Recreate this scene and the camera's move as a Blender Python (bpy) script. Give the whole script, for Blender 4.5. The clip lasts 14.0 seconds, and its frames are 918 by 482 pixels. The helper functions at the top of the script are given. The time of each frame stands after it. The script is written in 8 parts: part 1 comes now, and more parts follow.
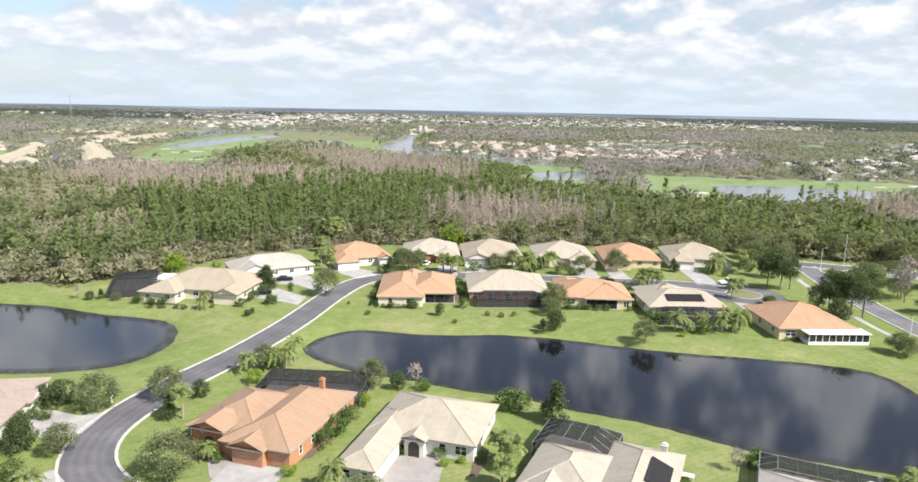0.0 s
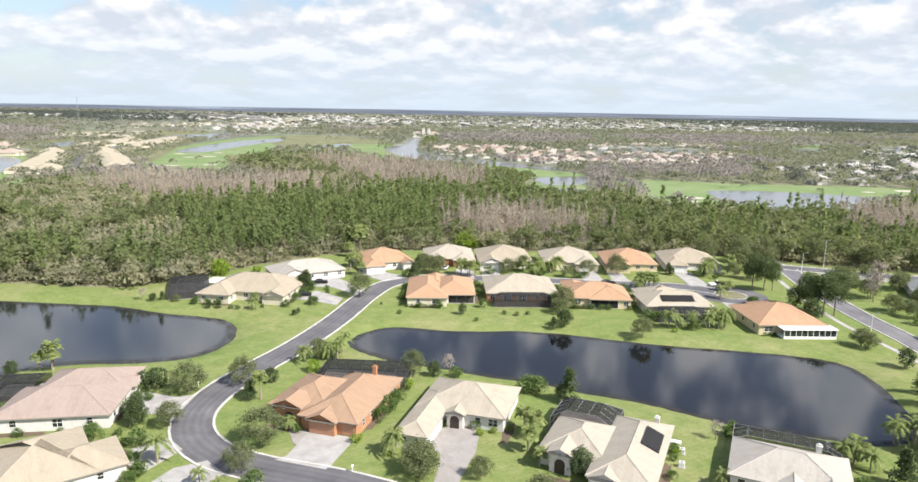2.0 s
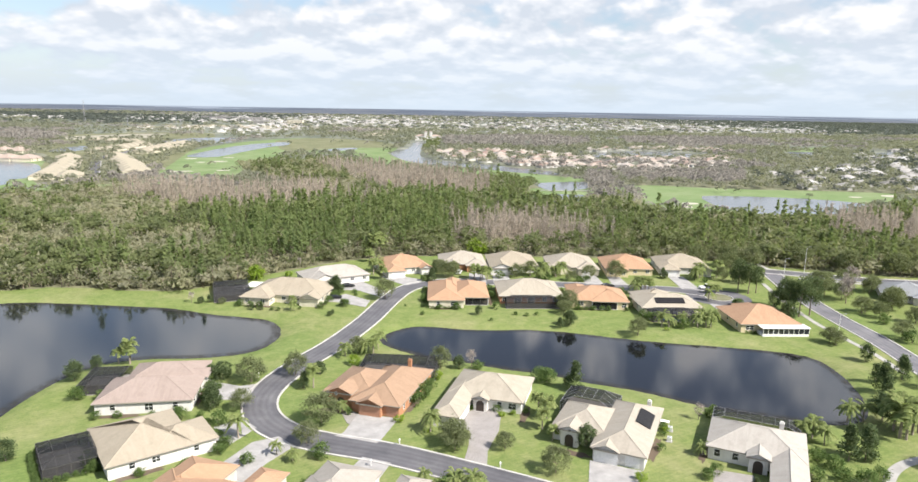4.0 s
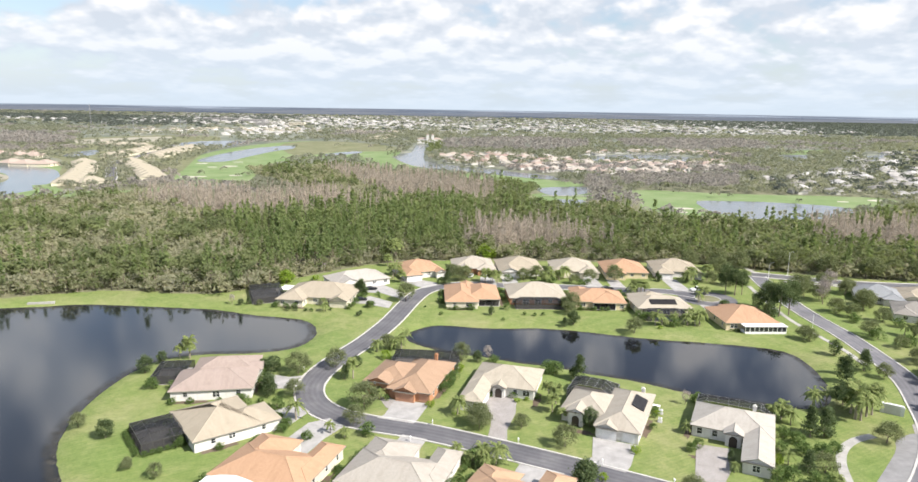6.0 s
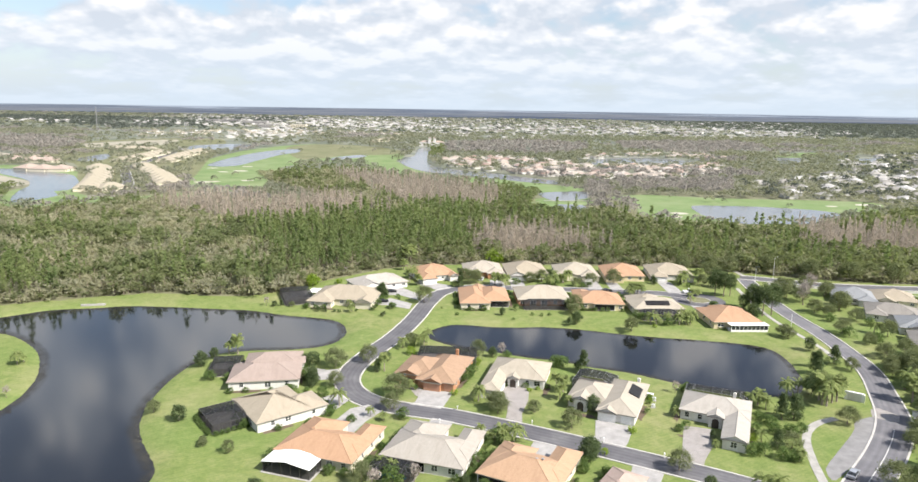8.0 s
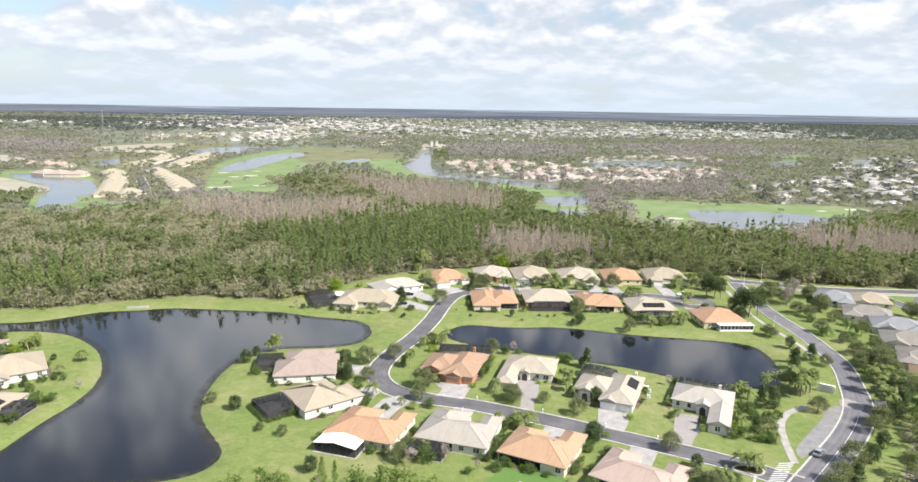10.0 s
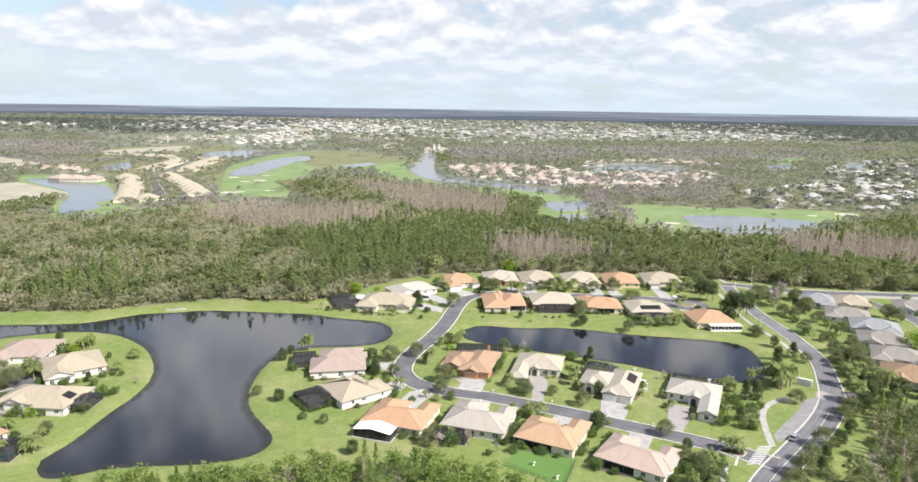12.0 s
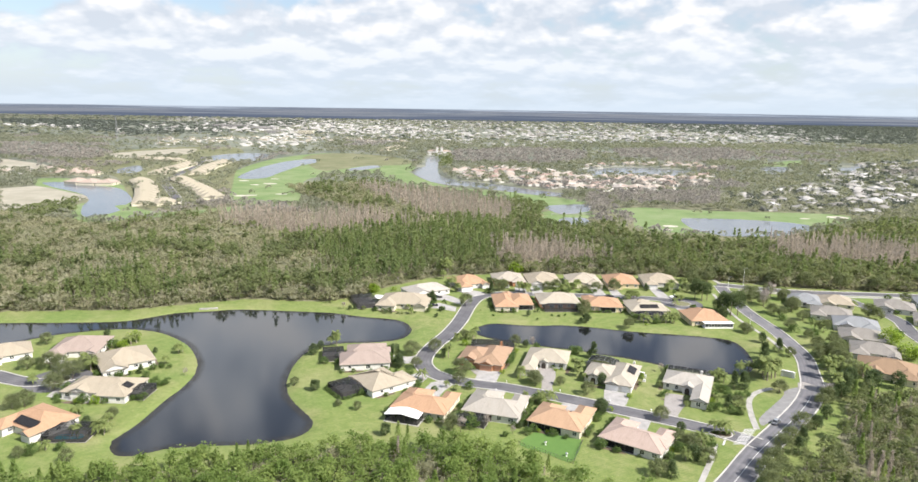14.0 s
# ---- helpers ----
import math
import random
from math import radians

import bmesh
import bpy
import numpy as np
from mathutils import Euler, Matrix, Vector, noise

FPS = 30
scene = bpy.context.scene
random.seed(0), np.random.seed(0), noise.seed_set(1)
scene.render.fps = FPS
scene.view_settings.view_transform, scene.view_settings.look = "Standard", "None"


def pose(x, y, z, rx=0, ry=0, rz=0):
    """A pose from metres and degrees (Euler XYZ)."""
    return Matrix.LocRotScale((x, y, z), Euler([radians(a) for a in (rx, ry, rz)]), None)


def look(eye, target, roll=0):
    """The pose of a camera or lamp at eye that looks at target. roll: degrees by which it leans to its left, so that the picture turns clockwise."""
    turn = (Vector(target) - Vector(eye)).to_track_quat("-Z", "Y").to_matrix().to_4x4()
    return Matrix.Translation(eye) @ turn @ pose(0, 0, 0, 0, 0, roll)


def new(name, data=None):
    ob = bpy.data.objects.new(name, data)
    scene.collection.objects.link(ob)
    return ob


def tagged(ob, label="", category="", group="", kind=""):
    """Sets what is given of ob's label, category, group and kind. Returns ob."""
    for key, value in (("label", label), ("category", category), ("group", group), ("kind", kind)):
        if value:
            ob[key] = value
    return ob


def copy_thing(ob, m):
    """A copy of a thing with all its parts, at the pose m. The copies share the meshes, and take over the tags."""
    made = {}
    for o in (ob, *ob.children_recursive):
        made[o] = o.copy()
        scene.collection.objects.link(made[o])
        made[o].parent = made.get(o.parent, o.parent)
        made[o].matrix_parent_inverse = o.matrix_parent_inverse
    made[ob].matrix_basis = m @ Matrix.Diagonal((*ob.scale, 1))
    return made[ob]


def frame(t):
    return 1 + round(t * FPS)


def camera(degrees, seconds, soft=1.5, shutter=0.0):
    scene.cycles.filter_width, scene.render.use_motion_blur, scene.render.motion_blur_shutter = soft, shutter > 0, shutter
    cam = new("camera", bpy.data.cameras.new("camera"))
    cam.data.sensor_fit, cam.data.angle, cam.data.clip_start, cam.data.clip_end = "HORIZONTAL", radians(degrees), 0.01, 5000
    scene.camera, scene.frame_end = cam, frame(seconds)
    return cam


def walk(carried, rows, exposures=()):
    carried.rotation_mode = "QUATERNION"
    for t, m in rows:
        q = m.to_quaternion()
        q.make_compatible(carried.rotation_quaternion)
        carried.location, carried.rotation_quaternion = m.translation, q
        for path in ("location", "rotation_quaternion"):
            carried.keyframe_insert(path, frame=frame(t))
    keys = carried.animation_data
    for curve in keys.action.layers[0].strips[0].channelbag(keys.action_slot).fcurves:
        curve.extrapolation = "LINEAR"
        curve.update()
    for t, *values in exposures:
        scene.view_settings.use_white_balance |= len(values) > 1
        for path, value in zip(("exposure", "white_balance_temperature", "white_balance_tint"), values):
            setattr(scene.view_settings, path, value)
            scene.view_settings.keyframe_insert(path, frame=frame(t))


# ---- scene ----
import itertools

# ---------------------------------------------------------------- camera and path
cam = camera(68.57, 14.0, soft=1.55)

PATH = [  # seconds, x, y, z, yaw, pitch, roll
    (0.0, 0.02, 0.06, 50.21, -0.016, -11.127, 1.078),
    (0.5, -1.55, -5.58, 51.74, -0.026, -11.136, 1.062),
    (1.0, -3.05, -11.15, 53.39, -0.039, -11.145, 1.046),
    (1.5, -4.50, -16.69, 55.10, -0.056, -11.154, 1.030),
    (2.0, -5.93, -22.22, 56.87, -0.077, -11.162, 1.015),
    (2.5, -7.33, -27.78, 58.67, -0.099, -11.170, 1.001),
    (3.0, -8.73, -33.36, 60.49, -0.124, -11.177, 0.988),
    (5.5, -15.86, -62.04, 69.68, -0.269, -11.209, 0.928),
    (6.0, -17.35, -67.93, 71.54, -0.300, -11.215, 0.918),
    (6.5, -18.85, -73.87, 73.41, -0.331, -11.220, 0.909),
    (7.0, -20.38, -79.84, 75.31, -0.362, -11.224, 0.900),
    (7.5, -21.94, -85.83, 77.23, -0.392, -11.229, 0.891),
    (8.0, -23.51, -91.84, 79.18, -0.422, -11.233, 0.884),
    (10.5, -31.63, -121.88, 89.40, -0.557, -11.248, 0.854),
    (11.0, -33.30, -127.85, 91.49, -0.580, -11.250, 0.850),
    (11.5, -34.98, -133.81, 93.55, -0.602, -11.251, 0.846),
    (12.0, -36.67, -139.77, 95.56, -0.622, -11.253, 0.843),
    (12.5, -38.39, -145.72, 97.50, -0.641, -11.254, 0.841),
    (13.0, -40.12, -151.70, 99.30, -0.658, -11.254, 0.839),
    (13.5, -41.87, -157.72, 100.94, -0.674, -11.254, 0.838),
    (14.0, -43.66, -163.81, 102.35, -0.688, -11.254, 0.837),
]


def aimed(x, y, z, yaw, pitch, roll):
    a, b = radians(yaw), radians(pitch)
    ahead = Vector((-math.sin(a) * math.cos(b), math.cos(a) * math.cos(b), math.sin(b)))
    eye = Vector((x, y, z))
    return look(eye, eye + 100 * ahead, roll)


walk(cam, [(t, aimed(*row)) for t, *row in PATH], exposures=[(0.0, 1.13, 6480, 11), (14.0, 1.13, 6480, 11)])

# ---------------------------------------------------------------- world and sun
SUN_TO = Vector((0.60, -0.36, 0.71)).normalized()
SUN_ELEVATION = math.asin(SUN_TO.z)
SUN_ROTATION = math.atan2(SUN_TO.x, SUN_TO.y)

world = bpy.data.worlds.new("world")
scene.world = world
world.use_nodes = True
wn, wl = world.node_tree.nodes, world.node_tree.links
wn.clear()


def wnode(kind, **sets):
    n = wn.new(kind)
    for k, v in sets.items():
        if k in n.inputs:
            n.inputs[k].default_value = v
    return n


w_out = wn.new("ShaderNodeOutputWorld")
w_bg = wnode("ShaderNodeBackground", Strength=0.95)
w_sky = wn.new("ShaderNodeTexSky")
w_sky.sky_type = "NISHITA"
w_sky.sun_disc = False
w_sky.sun_elevation, w_sky.sun_rotation = SUN_ELEVATION, SUN_ROTATION
w_sky.air_density, w_sky.dust_density, w_sky.ozone_density = 1.0, 1.2, 1.0
w_dim = wn.new("ShaderNodeVectorMath")
w_dim.operation = "SCALE"
w_dim.inputs["Scale"].default_value = 0.08
w_tc = wn.new("ShaderNodeTexCoord")
w_sep = wn.new("ShaderNodeSeparateXYZ")
wl.new(w_tc.outputs["Generated"], w_sep.inputs[0])


def wmath(op, p, q):
    n = wn.new("ShaderNodeMath")
    n.operation = op
    for sock, v in zip(n.inputs, (p, q)):
        if isinstance(v, float):
            sock.default_value = v
        else:
            wl.new(v, sock)
    return n.outputs[0]


def wramp(fac, *stops):
    r = wn.new("ShaderNodeValToRGB")
    for _ in stops[2:]:
        r.color_ramp.elements.new(0.5)
    for el, (pos, col) in zip(r.color_ramp.elements, stops):
        el.position, el.color = pos, (*col, 1)
    wl.new(fac, r.inputs[0])
    return r.outputs[0]


def wmix(fac, p, q):
    m = wn.new("ShaderNodeMix")
    m.data_type = "RGBA"
    for sock, v in (("Factor", fac), ("A", p), ("B", q)):
        if isinstance(v, tuple):
            m.inputs[sock].default_value = (*v, 1)
        else:
            wl.new(v, m.inputs[sock])
    return m.outputs["Result"]


# heaped clouds: cover, and light from above by comparing with the cover a little higher
AZ = wmath("ARCTAN2", w_sep.outputs["X"], w_sep.outputs["Y"])
EL = wmath("MAXIMUM", w_sep.outputs["Z"], 0.0)
LIFT = wmath("LOGARITHM", wmath("ADD", EL, 0.06), 2.718)


def cloud_place(across, up, shift, rise=0.0):
    """Cloud coordinates: round the horizon and up from it, closer together towards the horizon."""
    c = wn.new("ShaderNodeCombineXYZ")
    wl.new(wmath("MULTIPLY", AZ, across), c.inputs[0])
    wl.new(wmath("ADD", wmath("MULTIPLY", LIFT, up), rise), c.inputs[1])
    c.inputs[2].default_value = shift
    return c.outputs[0]


def cloud_noise(place, detail, rough, twist=0.2):
    nz = wnode("ShaderNodeTexNoise", Scale=1.0, Detail=detail, Roughness=rough, Distortion=twist)
    wl.new(place, nz.inputs["Vector"])
    return nz.outputs["Fac"]


def billow(place, scale):
    """Rounded heads: fractal cells."""
    vo = wnode("ShaderNodeTexVoronoi", Scale=scale, Detail=3.0, Roughness=0.55, Smoothness=0.6)
    vo.feature = "SMOOTH_F1"
    wl.new(place, vo.inputs["Vector"])
    return wmath("SUBTRACT", 0.45, vo.outputs["Distance"])


def bank(az, el, wide, tall, gain):
    """A broad bank of cloud, or with a negative gain a clear gap."""
    p = wmath("DIVIDE", wmath("SUBTRACT", AZ, az), wide)
    q = wmath("DIVIDE", wmath("SUBTRACT", EL, el), tall)
    d = wmath("ADD", wmath("MULTIPLY", p, p), wmath("MULTIPLY", q, q))
    return wmath("MULTIPLY", wmath("EXPONENT", wmath("MULTIPLY", d, -1.0), 0.0), gain)


BANKS = None
for row in ((-0.48, 0.157, 0.26, 0.024, -0.42), (-0.34, 0.090, 0.24, 0.030, 0.16), (-0.02, 0.085, 0.22, 0.036, 0.14), (0.33, 0.105, 0.14, 0.035, 0.12), (0.05, 0.17, 0.30, 0.03, 0.10)):
    BANKS = bank(*row) if BANKS is None else wmath("ADD", BANKS, bank(*row))


def cloud_cover(rise):
    place = cloud_place(6.4, 2.1, 3.7, rise)
    d = wmath("ADD", cloud_noise(place, 8.0, 0.55, 0.35), wmath("MULTIPLY", billow(place, 2.2), 0.50))
    return wmath("SUBTRACT", wmath("ADD", d, BANKS), wmath("MULTIPLY", wmath("MAXIMUM", wmath("SUBTRACT", EL, 0.34), 0.0), 1.9))


here, above = cloud_cover(0.0), cloud_cover(0.22)
lit = wmath("ADD", wmath("MULTIPLY", wmath("SUBTRACT", here, above), 1.7), wmath("MULTIPLY", wmath("SUBTRACT", here, 0.5), 0.7))
lit = wmath("ADD", lit, 0.37)
cover = wramp(here, (0.12, (0.16, 0.16, 0.16)), (0.32, (1, 1, 1)))
tone = wramp(lit, (0.08, (0.340, 0.373, 0.415)), (0.36, (0.410, 0.433, 0.463)), (0.60, (0.495, 0.500, 0.505)))
w_high = wn.new("ShaderNodeMapRange")      # the sunlit tops overhead are brighter than the far clouds seen from the side
w_high.inputs["From Min"].default_value, w_high.inputs["From Max"].default_value = 0.16, 0.42
w_high.inputs["To Min"].default_value, w_high.inputs["To Max"].default_value = 1.0, 1.95
wl.new(EL, w_high.inputs["Value"])
w_tops = wn.new("ShaderNodeVectorMath")
w_tops.operation = "SCALE"
wl.new(tone, w_tops.inputs[0])
wl.new(w_high.outputs[0], w_tops.inputs["Scale"])
tone = w_tops.outputs[0]
wl.new(w_sky.outputs[0], w_dim.inputs[0])
w_clear = wn.new("ShaderNodeVectorMath")
w_clear.operation = "MULTIPLY"
w_clear.inputs[1].default_value = (1.0, 0.99, 1.0)
wl.new(w_dim.outputs[0], w_clear.inputs[0])
clouded = wmix(cover, w_clear.outputs[0], tone)
w_haze = wn.new("ShaderNodeMapRange")
w_haze.inputs["From Min"].default_value, w_haze.inputs["From Max"].default_value = 0.0, 0.11
w_haze.inputs["To Min"].default_value, w_haze.inputs["To Max"].default_value = 0.92, 0.0
wl.new(w_sep.outputs["Z"], w_haze.inputs["Value"])
hazy = wmix(w_haze.outputs[0], clouded, (0.35, 0.405, 0.46))
w_land = wn.new("ShaderNodeMapRange")   # below the horizon: far land as a glowing backdrop
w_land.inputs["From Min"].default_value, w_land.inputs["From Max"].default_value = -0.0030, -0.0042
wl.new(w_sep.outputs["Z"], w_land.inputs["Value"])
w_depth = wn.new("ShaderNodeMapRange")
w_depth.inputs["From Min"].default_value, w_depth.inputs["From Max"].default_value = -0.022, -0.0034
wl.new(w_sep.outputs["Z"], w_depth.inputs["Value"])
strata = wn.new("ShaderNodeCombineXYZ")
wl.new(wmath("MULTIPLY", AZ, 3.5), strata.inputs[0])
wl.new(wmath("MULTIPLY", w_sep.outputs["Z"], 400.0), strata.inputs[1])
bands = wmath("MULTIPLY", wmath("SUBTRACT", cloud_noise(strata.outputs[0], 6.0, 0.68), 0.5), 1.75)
# haze blue and dark cloud-shadow streaks are painted into this band
hazy_far_land = wramp(wmath("ADD", w_depth.outputs[0], bands), (0.0, (0.084, 0.096, 0.112)), (0.20, (0.058, 0.072, 0.104)), (0.42, (0.082, 0.099, 0.134)), (0.58, (0.128, 0.142, 0.166)), (0.68, (0.162, 0.173, 0.195)), (0.80, (0.094, 0.111, 0.146)), (0.93, (0.15, 0.176, 0.212)), (1.0, (0.24, 0.275, 0.325)))
wl.new(wmix(w_land.outputs[0], hazy, hazy_far_land), w_bg.inputs["Color"])
wl.new(w_bg.outputs[0], w_out.inputs[0])

sun_data = bpy.data.lights.new("sun", "SUN")
sun_data.energy, sun_data.angle, sun_data.color = 4.35, radians(0.53), (1.0, 0.95, 0.87)
sun = new("sun", sun_data)
sun.matrix_world = look(SUN_TO * 400, (0, 0, 0))

# ---------------------------------------------------------------- materials


class Mat:
    """A node material: a principled shader and short ways to noise, ramps and bump."""

    def __init__(self, name, rough=0.8, metal=0.0, spec=0.3):
        self.m = bpy.data.materials.new(name)
        self.m.use_nodes = True
        self.t = self.m.node_tree
        self.p = self.t.nodes["Principled BSDF"]
        self.p.inputs["Roughness"].default_value = rough
        self.p.inputs["Metallic"].default_value = metal
        self.p.inputs["Specular IOR Level"].default_value = spec

    def n(self, kind, **sets):
        node = self.t.nodes.new(kind)
        for k, v in sets.items():
            node.inputs[k].default_value = v
        return node

    def link(self, a, b):
        self.t.links.new(a, b)

    def where(self, what="Object"):
        return self.n("ShaderNodeTexCoord").outputs[what]

    def noise(self, scale, detail=4.0, rough=0.6, vec=None, stretch=None):
        nz = self.n("ShaderNodeTexNoise", Scale=scale, Detail=detail, Roughness=rough)
        v = vec or self.where()
        if stretch:
            mp = self.n("ShaderNodeMapping", Scale=stretch)
            self.link(v, mp.inputs[0])
            v = mp.outputs[0]
        self.link(v, nz.inputs["Vector"])
        return nz.outputs["Fac"]

    def ramp(self, fac, *stops):
        r = self.n("ShaderNodeValToRGB")
        e = r.color_ramp.elements
        while len(e) < len(stops):
            e.new(0.5)
        for el, (pos, col) in zip(e, stops):
            el.position, el.color = pos, (*col, 1)
        self.link(fac, r.inputs[0])
        return r.outputs[0]

    def mix(self, fac, a, b, how="MIX"):
        m = self.n("ShaderNodeMix")
        m.data_type, m.blend_type = "RGBA", how
        for sock, v in (("Factor", fac), ("A", a), ("B", b)):
            if isinstance(v, (float, int)):
                m.inputs[sock].default_value = v
            elif isinstance(v, tuple):
                m.inputs[sock].default_value = (*v, 1)
            else:
                self.link(v, m.inputs[sock])
        return m.outputs["Result"]

    def colour(self, c):
        if isinstance(c, tuple):
            self.p.inputs["Base Color"].default_value = (*c, 1)
        else:
            self.link(c, self.p.inputs["Base Color"])
        return self

    def bump(self, h, strength=0.4, dist=0.05):
        b = self.n("ShaderNodeBump", Strength=strength, Distance=dist)
        self.link(h, b.inputs["Height"])
        self.link(b.outputs[0], self.p.inputs["Normal"])
        return self

    def rand(self, island=False):
        if island:
            return self.n("ShaderNodeNewGeometry").outputs["Random Per Island"]
        return self.n("ShaderNodeObjectInfo").outputs["Random"]


def mul(c, k):
    return tuple(min(1.0, v * k) for v in c)


def m_ground():
    k = Mat("land", 0.95, spec=0.1)
    at = k.n("ShaderNodeAttribute")
    at.attribute_name = "turf"
    big, mid, fine = k.noise(0.045, 4), k.noise(0.28, 7, 0.72), k.noise(3.0, 6, 0.75)
    green = k.ramp(mid, (0.30, (0.122, 0.168, 0.052)), (0.50, (0.165, 0.208, 0.070)), (0.72, (0.215, 0.240, 0.100)))
    dry = k.ramp(mid, (0.35, (0.225, 0.230, 0.108)), (0.7, (0.300, 0.280, 0.158)))
    g = k.mix(k.ramp(big, (0.47, (0, 0, 0)), (0.70, (0.7, 0.7, 0.7))), green, dry)
    fed = k.ramp(k.noise(0.028, 2, 0.4), (0.54, (0, 0, 0)), (0.66, (0.42, 0.42, 0.42)))      # better watered, deeper green
    g = k.mix(fed, g, k.ramp(mid, (0.30, (0.085, 0.155, 0.036)), (0.70, (0.150, 0.215, 0.066))))
    rows = k.n("ShaderNodeTexWave", Scale=0.30, Distortion=0.4)
    rows.inputs["Detail"].default_value = 1.0
    turned = k.n("ShaderNodeMapping", Rotation=(0, 0, 1.05))
    k.link(k.where(), turned.inputs[0])
    k.link(turned.outputs[0], rows.inputs["Vector"])
    g = k.mix(0.28, g, k.ramp(rows.outputs["Fac"], (0.3, (0.84, 0.88, 0.84)), (0.7, (1.06, 1.04, 1.04))), "MULTIPLY")
    worn = k.ramp(k.noise(0.75, 6, 0.75), (0.36, (0.80, 0.84, 0.76)), (0.50, (1.0, 1.0, 1.0)), (0.66, (1.18, 1.10, 1.06)))
    g = k.mix(0.75, g, worn, "MULTIPLY")
    g = k.mix(0.35, g, k.ramp(fine, (0.3, (0.35, 0.35, 0.30)), (0.7, (1.0, 1.0, 0.9))), "MULTIPLY")
    f = k.ramp(k.noise(0.10, 6, 0.7), (0.3, (0.112, 0.116, 0.066)), (0.55, (0.165, 0.162, 0.100)), (0.75, (0.225, 0.212, 0.145)))
    edge = k.n("ShaderNodeMath")
    edge.operation = "ADD"
    k.link(at.outputs["Fac"], edge.inputs[0])
    sub = k.n("ShaderNodeMath")
    sub.operation = "MULTIPLY_ADD"
    sub.inputs[1].default_value, sub.inputs[2].default_value = 0.5, -0.25
    k.link(k.noise(0.35, 4, 0.7), sub.inputs[0])
    k.link(sub.outputs[0], edge.inputs[1])
    near = k.mix(k.ramp(edge.outputs[0], (0.42, (0, 0, 0)), (0.58, (1, 1, 1))), f, g)
    woods = k.n("ShaderNodeAttribute")      # closed woods far off, distance haze mixed into their colours
    woods.attribute_name = "canopy"
    canopy = k.ramp(k.noise(0.012, 7, 0.7), (0.34, (0.100, 0.120, 0.098)), (0.52, (0.155, 0.168, 0.136)), (0.70, (0.255, 0.250, 0.205)))
    k.colour(k.mix(woods.outputs["Fac"], near, canopy))
    return k.bump(fine, 0.5, 0.08).m


def m_turf(name, a, b, c):
    k = Mat(name, 0.95, spec=0.1)
    mid, fine = k.noise(0.03, 5, 0.65), k.noise(2.0, 5, 0.7)
    k.colour(k.mix(0.3, k.ramp(mid, (0.3, a), (0.5, b), (0.72, c)), k.ramp(fine, (0.3, (0.4, 0.4, 0.35)), (0.7, (1, 1, 0.95))), "MULTIPLY"))
    return k.bump(fine, 0.4, 0.05).m


def m_asphalt(name="asphalt", lift=1.0):
    k = Mat(name, 0.85, spec=0.25)
    big, fine = k.noise(0.13, 5, 0.65), k.noise(6.0, 5, 0.7)
    k.colour(k.mix(0.4, k.ramp(big, (0.3, (0.085, 0.085, 0.092)), (0.55, (0.120, 0.119, 0.125)), (0.75, (0.170, 0.168, 0.168))), k.ramp(fine, (0.3, (0.5, 0.5, 0.5)), (0.7, (1, 1, 1))), "MULTIPLY"))
    at = k.n("ShaderNodeAttribute")
    at.attribute_name = "across"
    tracks = [(0.0, 1.0), (0.10, 0.92), (0.21, 1.14), (0.30, 0.92), (0.39, 1.10), (0.5, 0.86), (0.61, 1.10), (0.70, 0.92), (0.79, 1.14), (0.90, 0.92), (1.0, 1.0)]
    lanes = k.ramp(at.outputs["Fac"], *[(q, (0.8 * v, 0.79 * v, 0.81 * v)) for q, v in tracks])
    base = k.p.inputs["Base Color"].links[0].from_socket
    k.colour(k.mix(1.0, k.mix(1.0, base, lanes, "MULTIPLY"), (1.25 * lift, 1.25 * lift, 1.24 * lift), "MULTIPLY"))
    return k.bump(fine, 0.3, 0.02).m


def m_concrete(name, base, rough=0.85):
    k = Mat(name, rough, spec=0.2)
    big, fine = k.noise(0.4, 5, 0.6), k.noise(7.0, 5, 0.7)
    k.colour(k.mix(0.3, k.ramp(big, (0.3, mul(base, 0.75)), (0.7, mul(base, 1.1))), k.ramp(fine, (0.3, (0.55, 0.53, 0.5)), (0.7, (1, 1, 1))), "MULTIPLY"))
    return k.bump(fine, 0.25, 0.02).m


def m_pavers():
    k = Mat("pavers", 0.85, spec=0.2)
    br = k.n("ShaderNodeTexBrick", Scale=1.0)
    br.inputs["Color1"].default_value, br.inputs["Color2"].default_value = (0.325, 0.30, 0.285, 1), (0.285, 0.27, 0.258, 1)
    br.inputs["Mortar"].default_value = (0.17, 0.16, 0.15, 1)
    br.inputs["Brick Width"].default_value, br.inputs["Row Height"].default_value, br.inputs["Mortar Size"].default_value = 0.3, 0.15, 0.008
    k.link(k.where(), br.inputs["Vector"])
    k.colour(k.mix(0.5, br.outputs["Color"], k.ramp(k.noise(0.5, 5), (0.3, (0.6, 0.58, 0.56)), (0.7, (1, 1, 1))), "MULTIPLY"))
    return k.bump(k.noise(5.0, 4), 0.3, 0.02).m


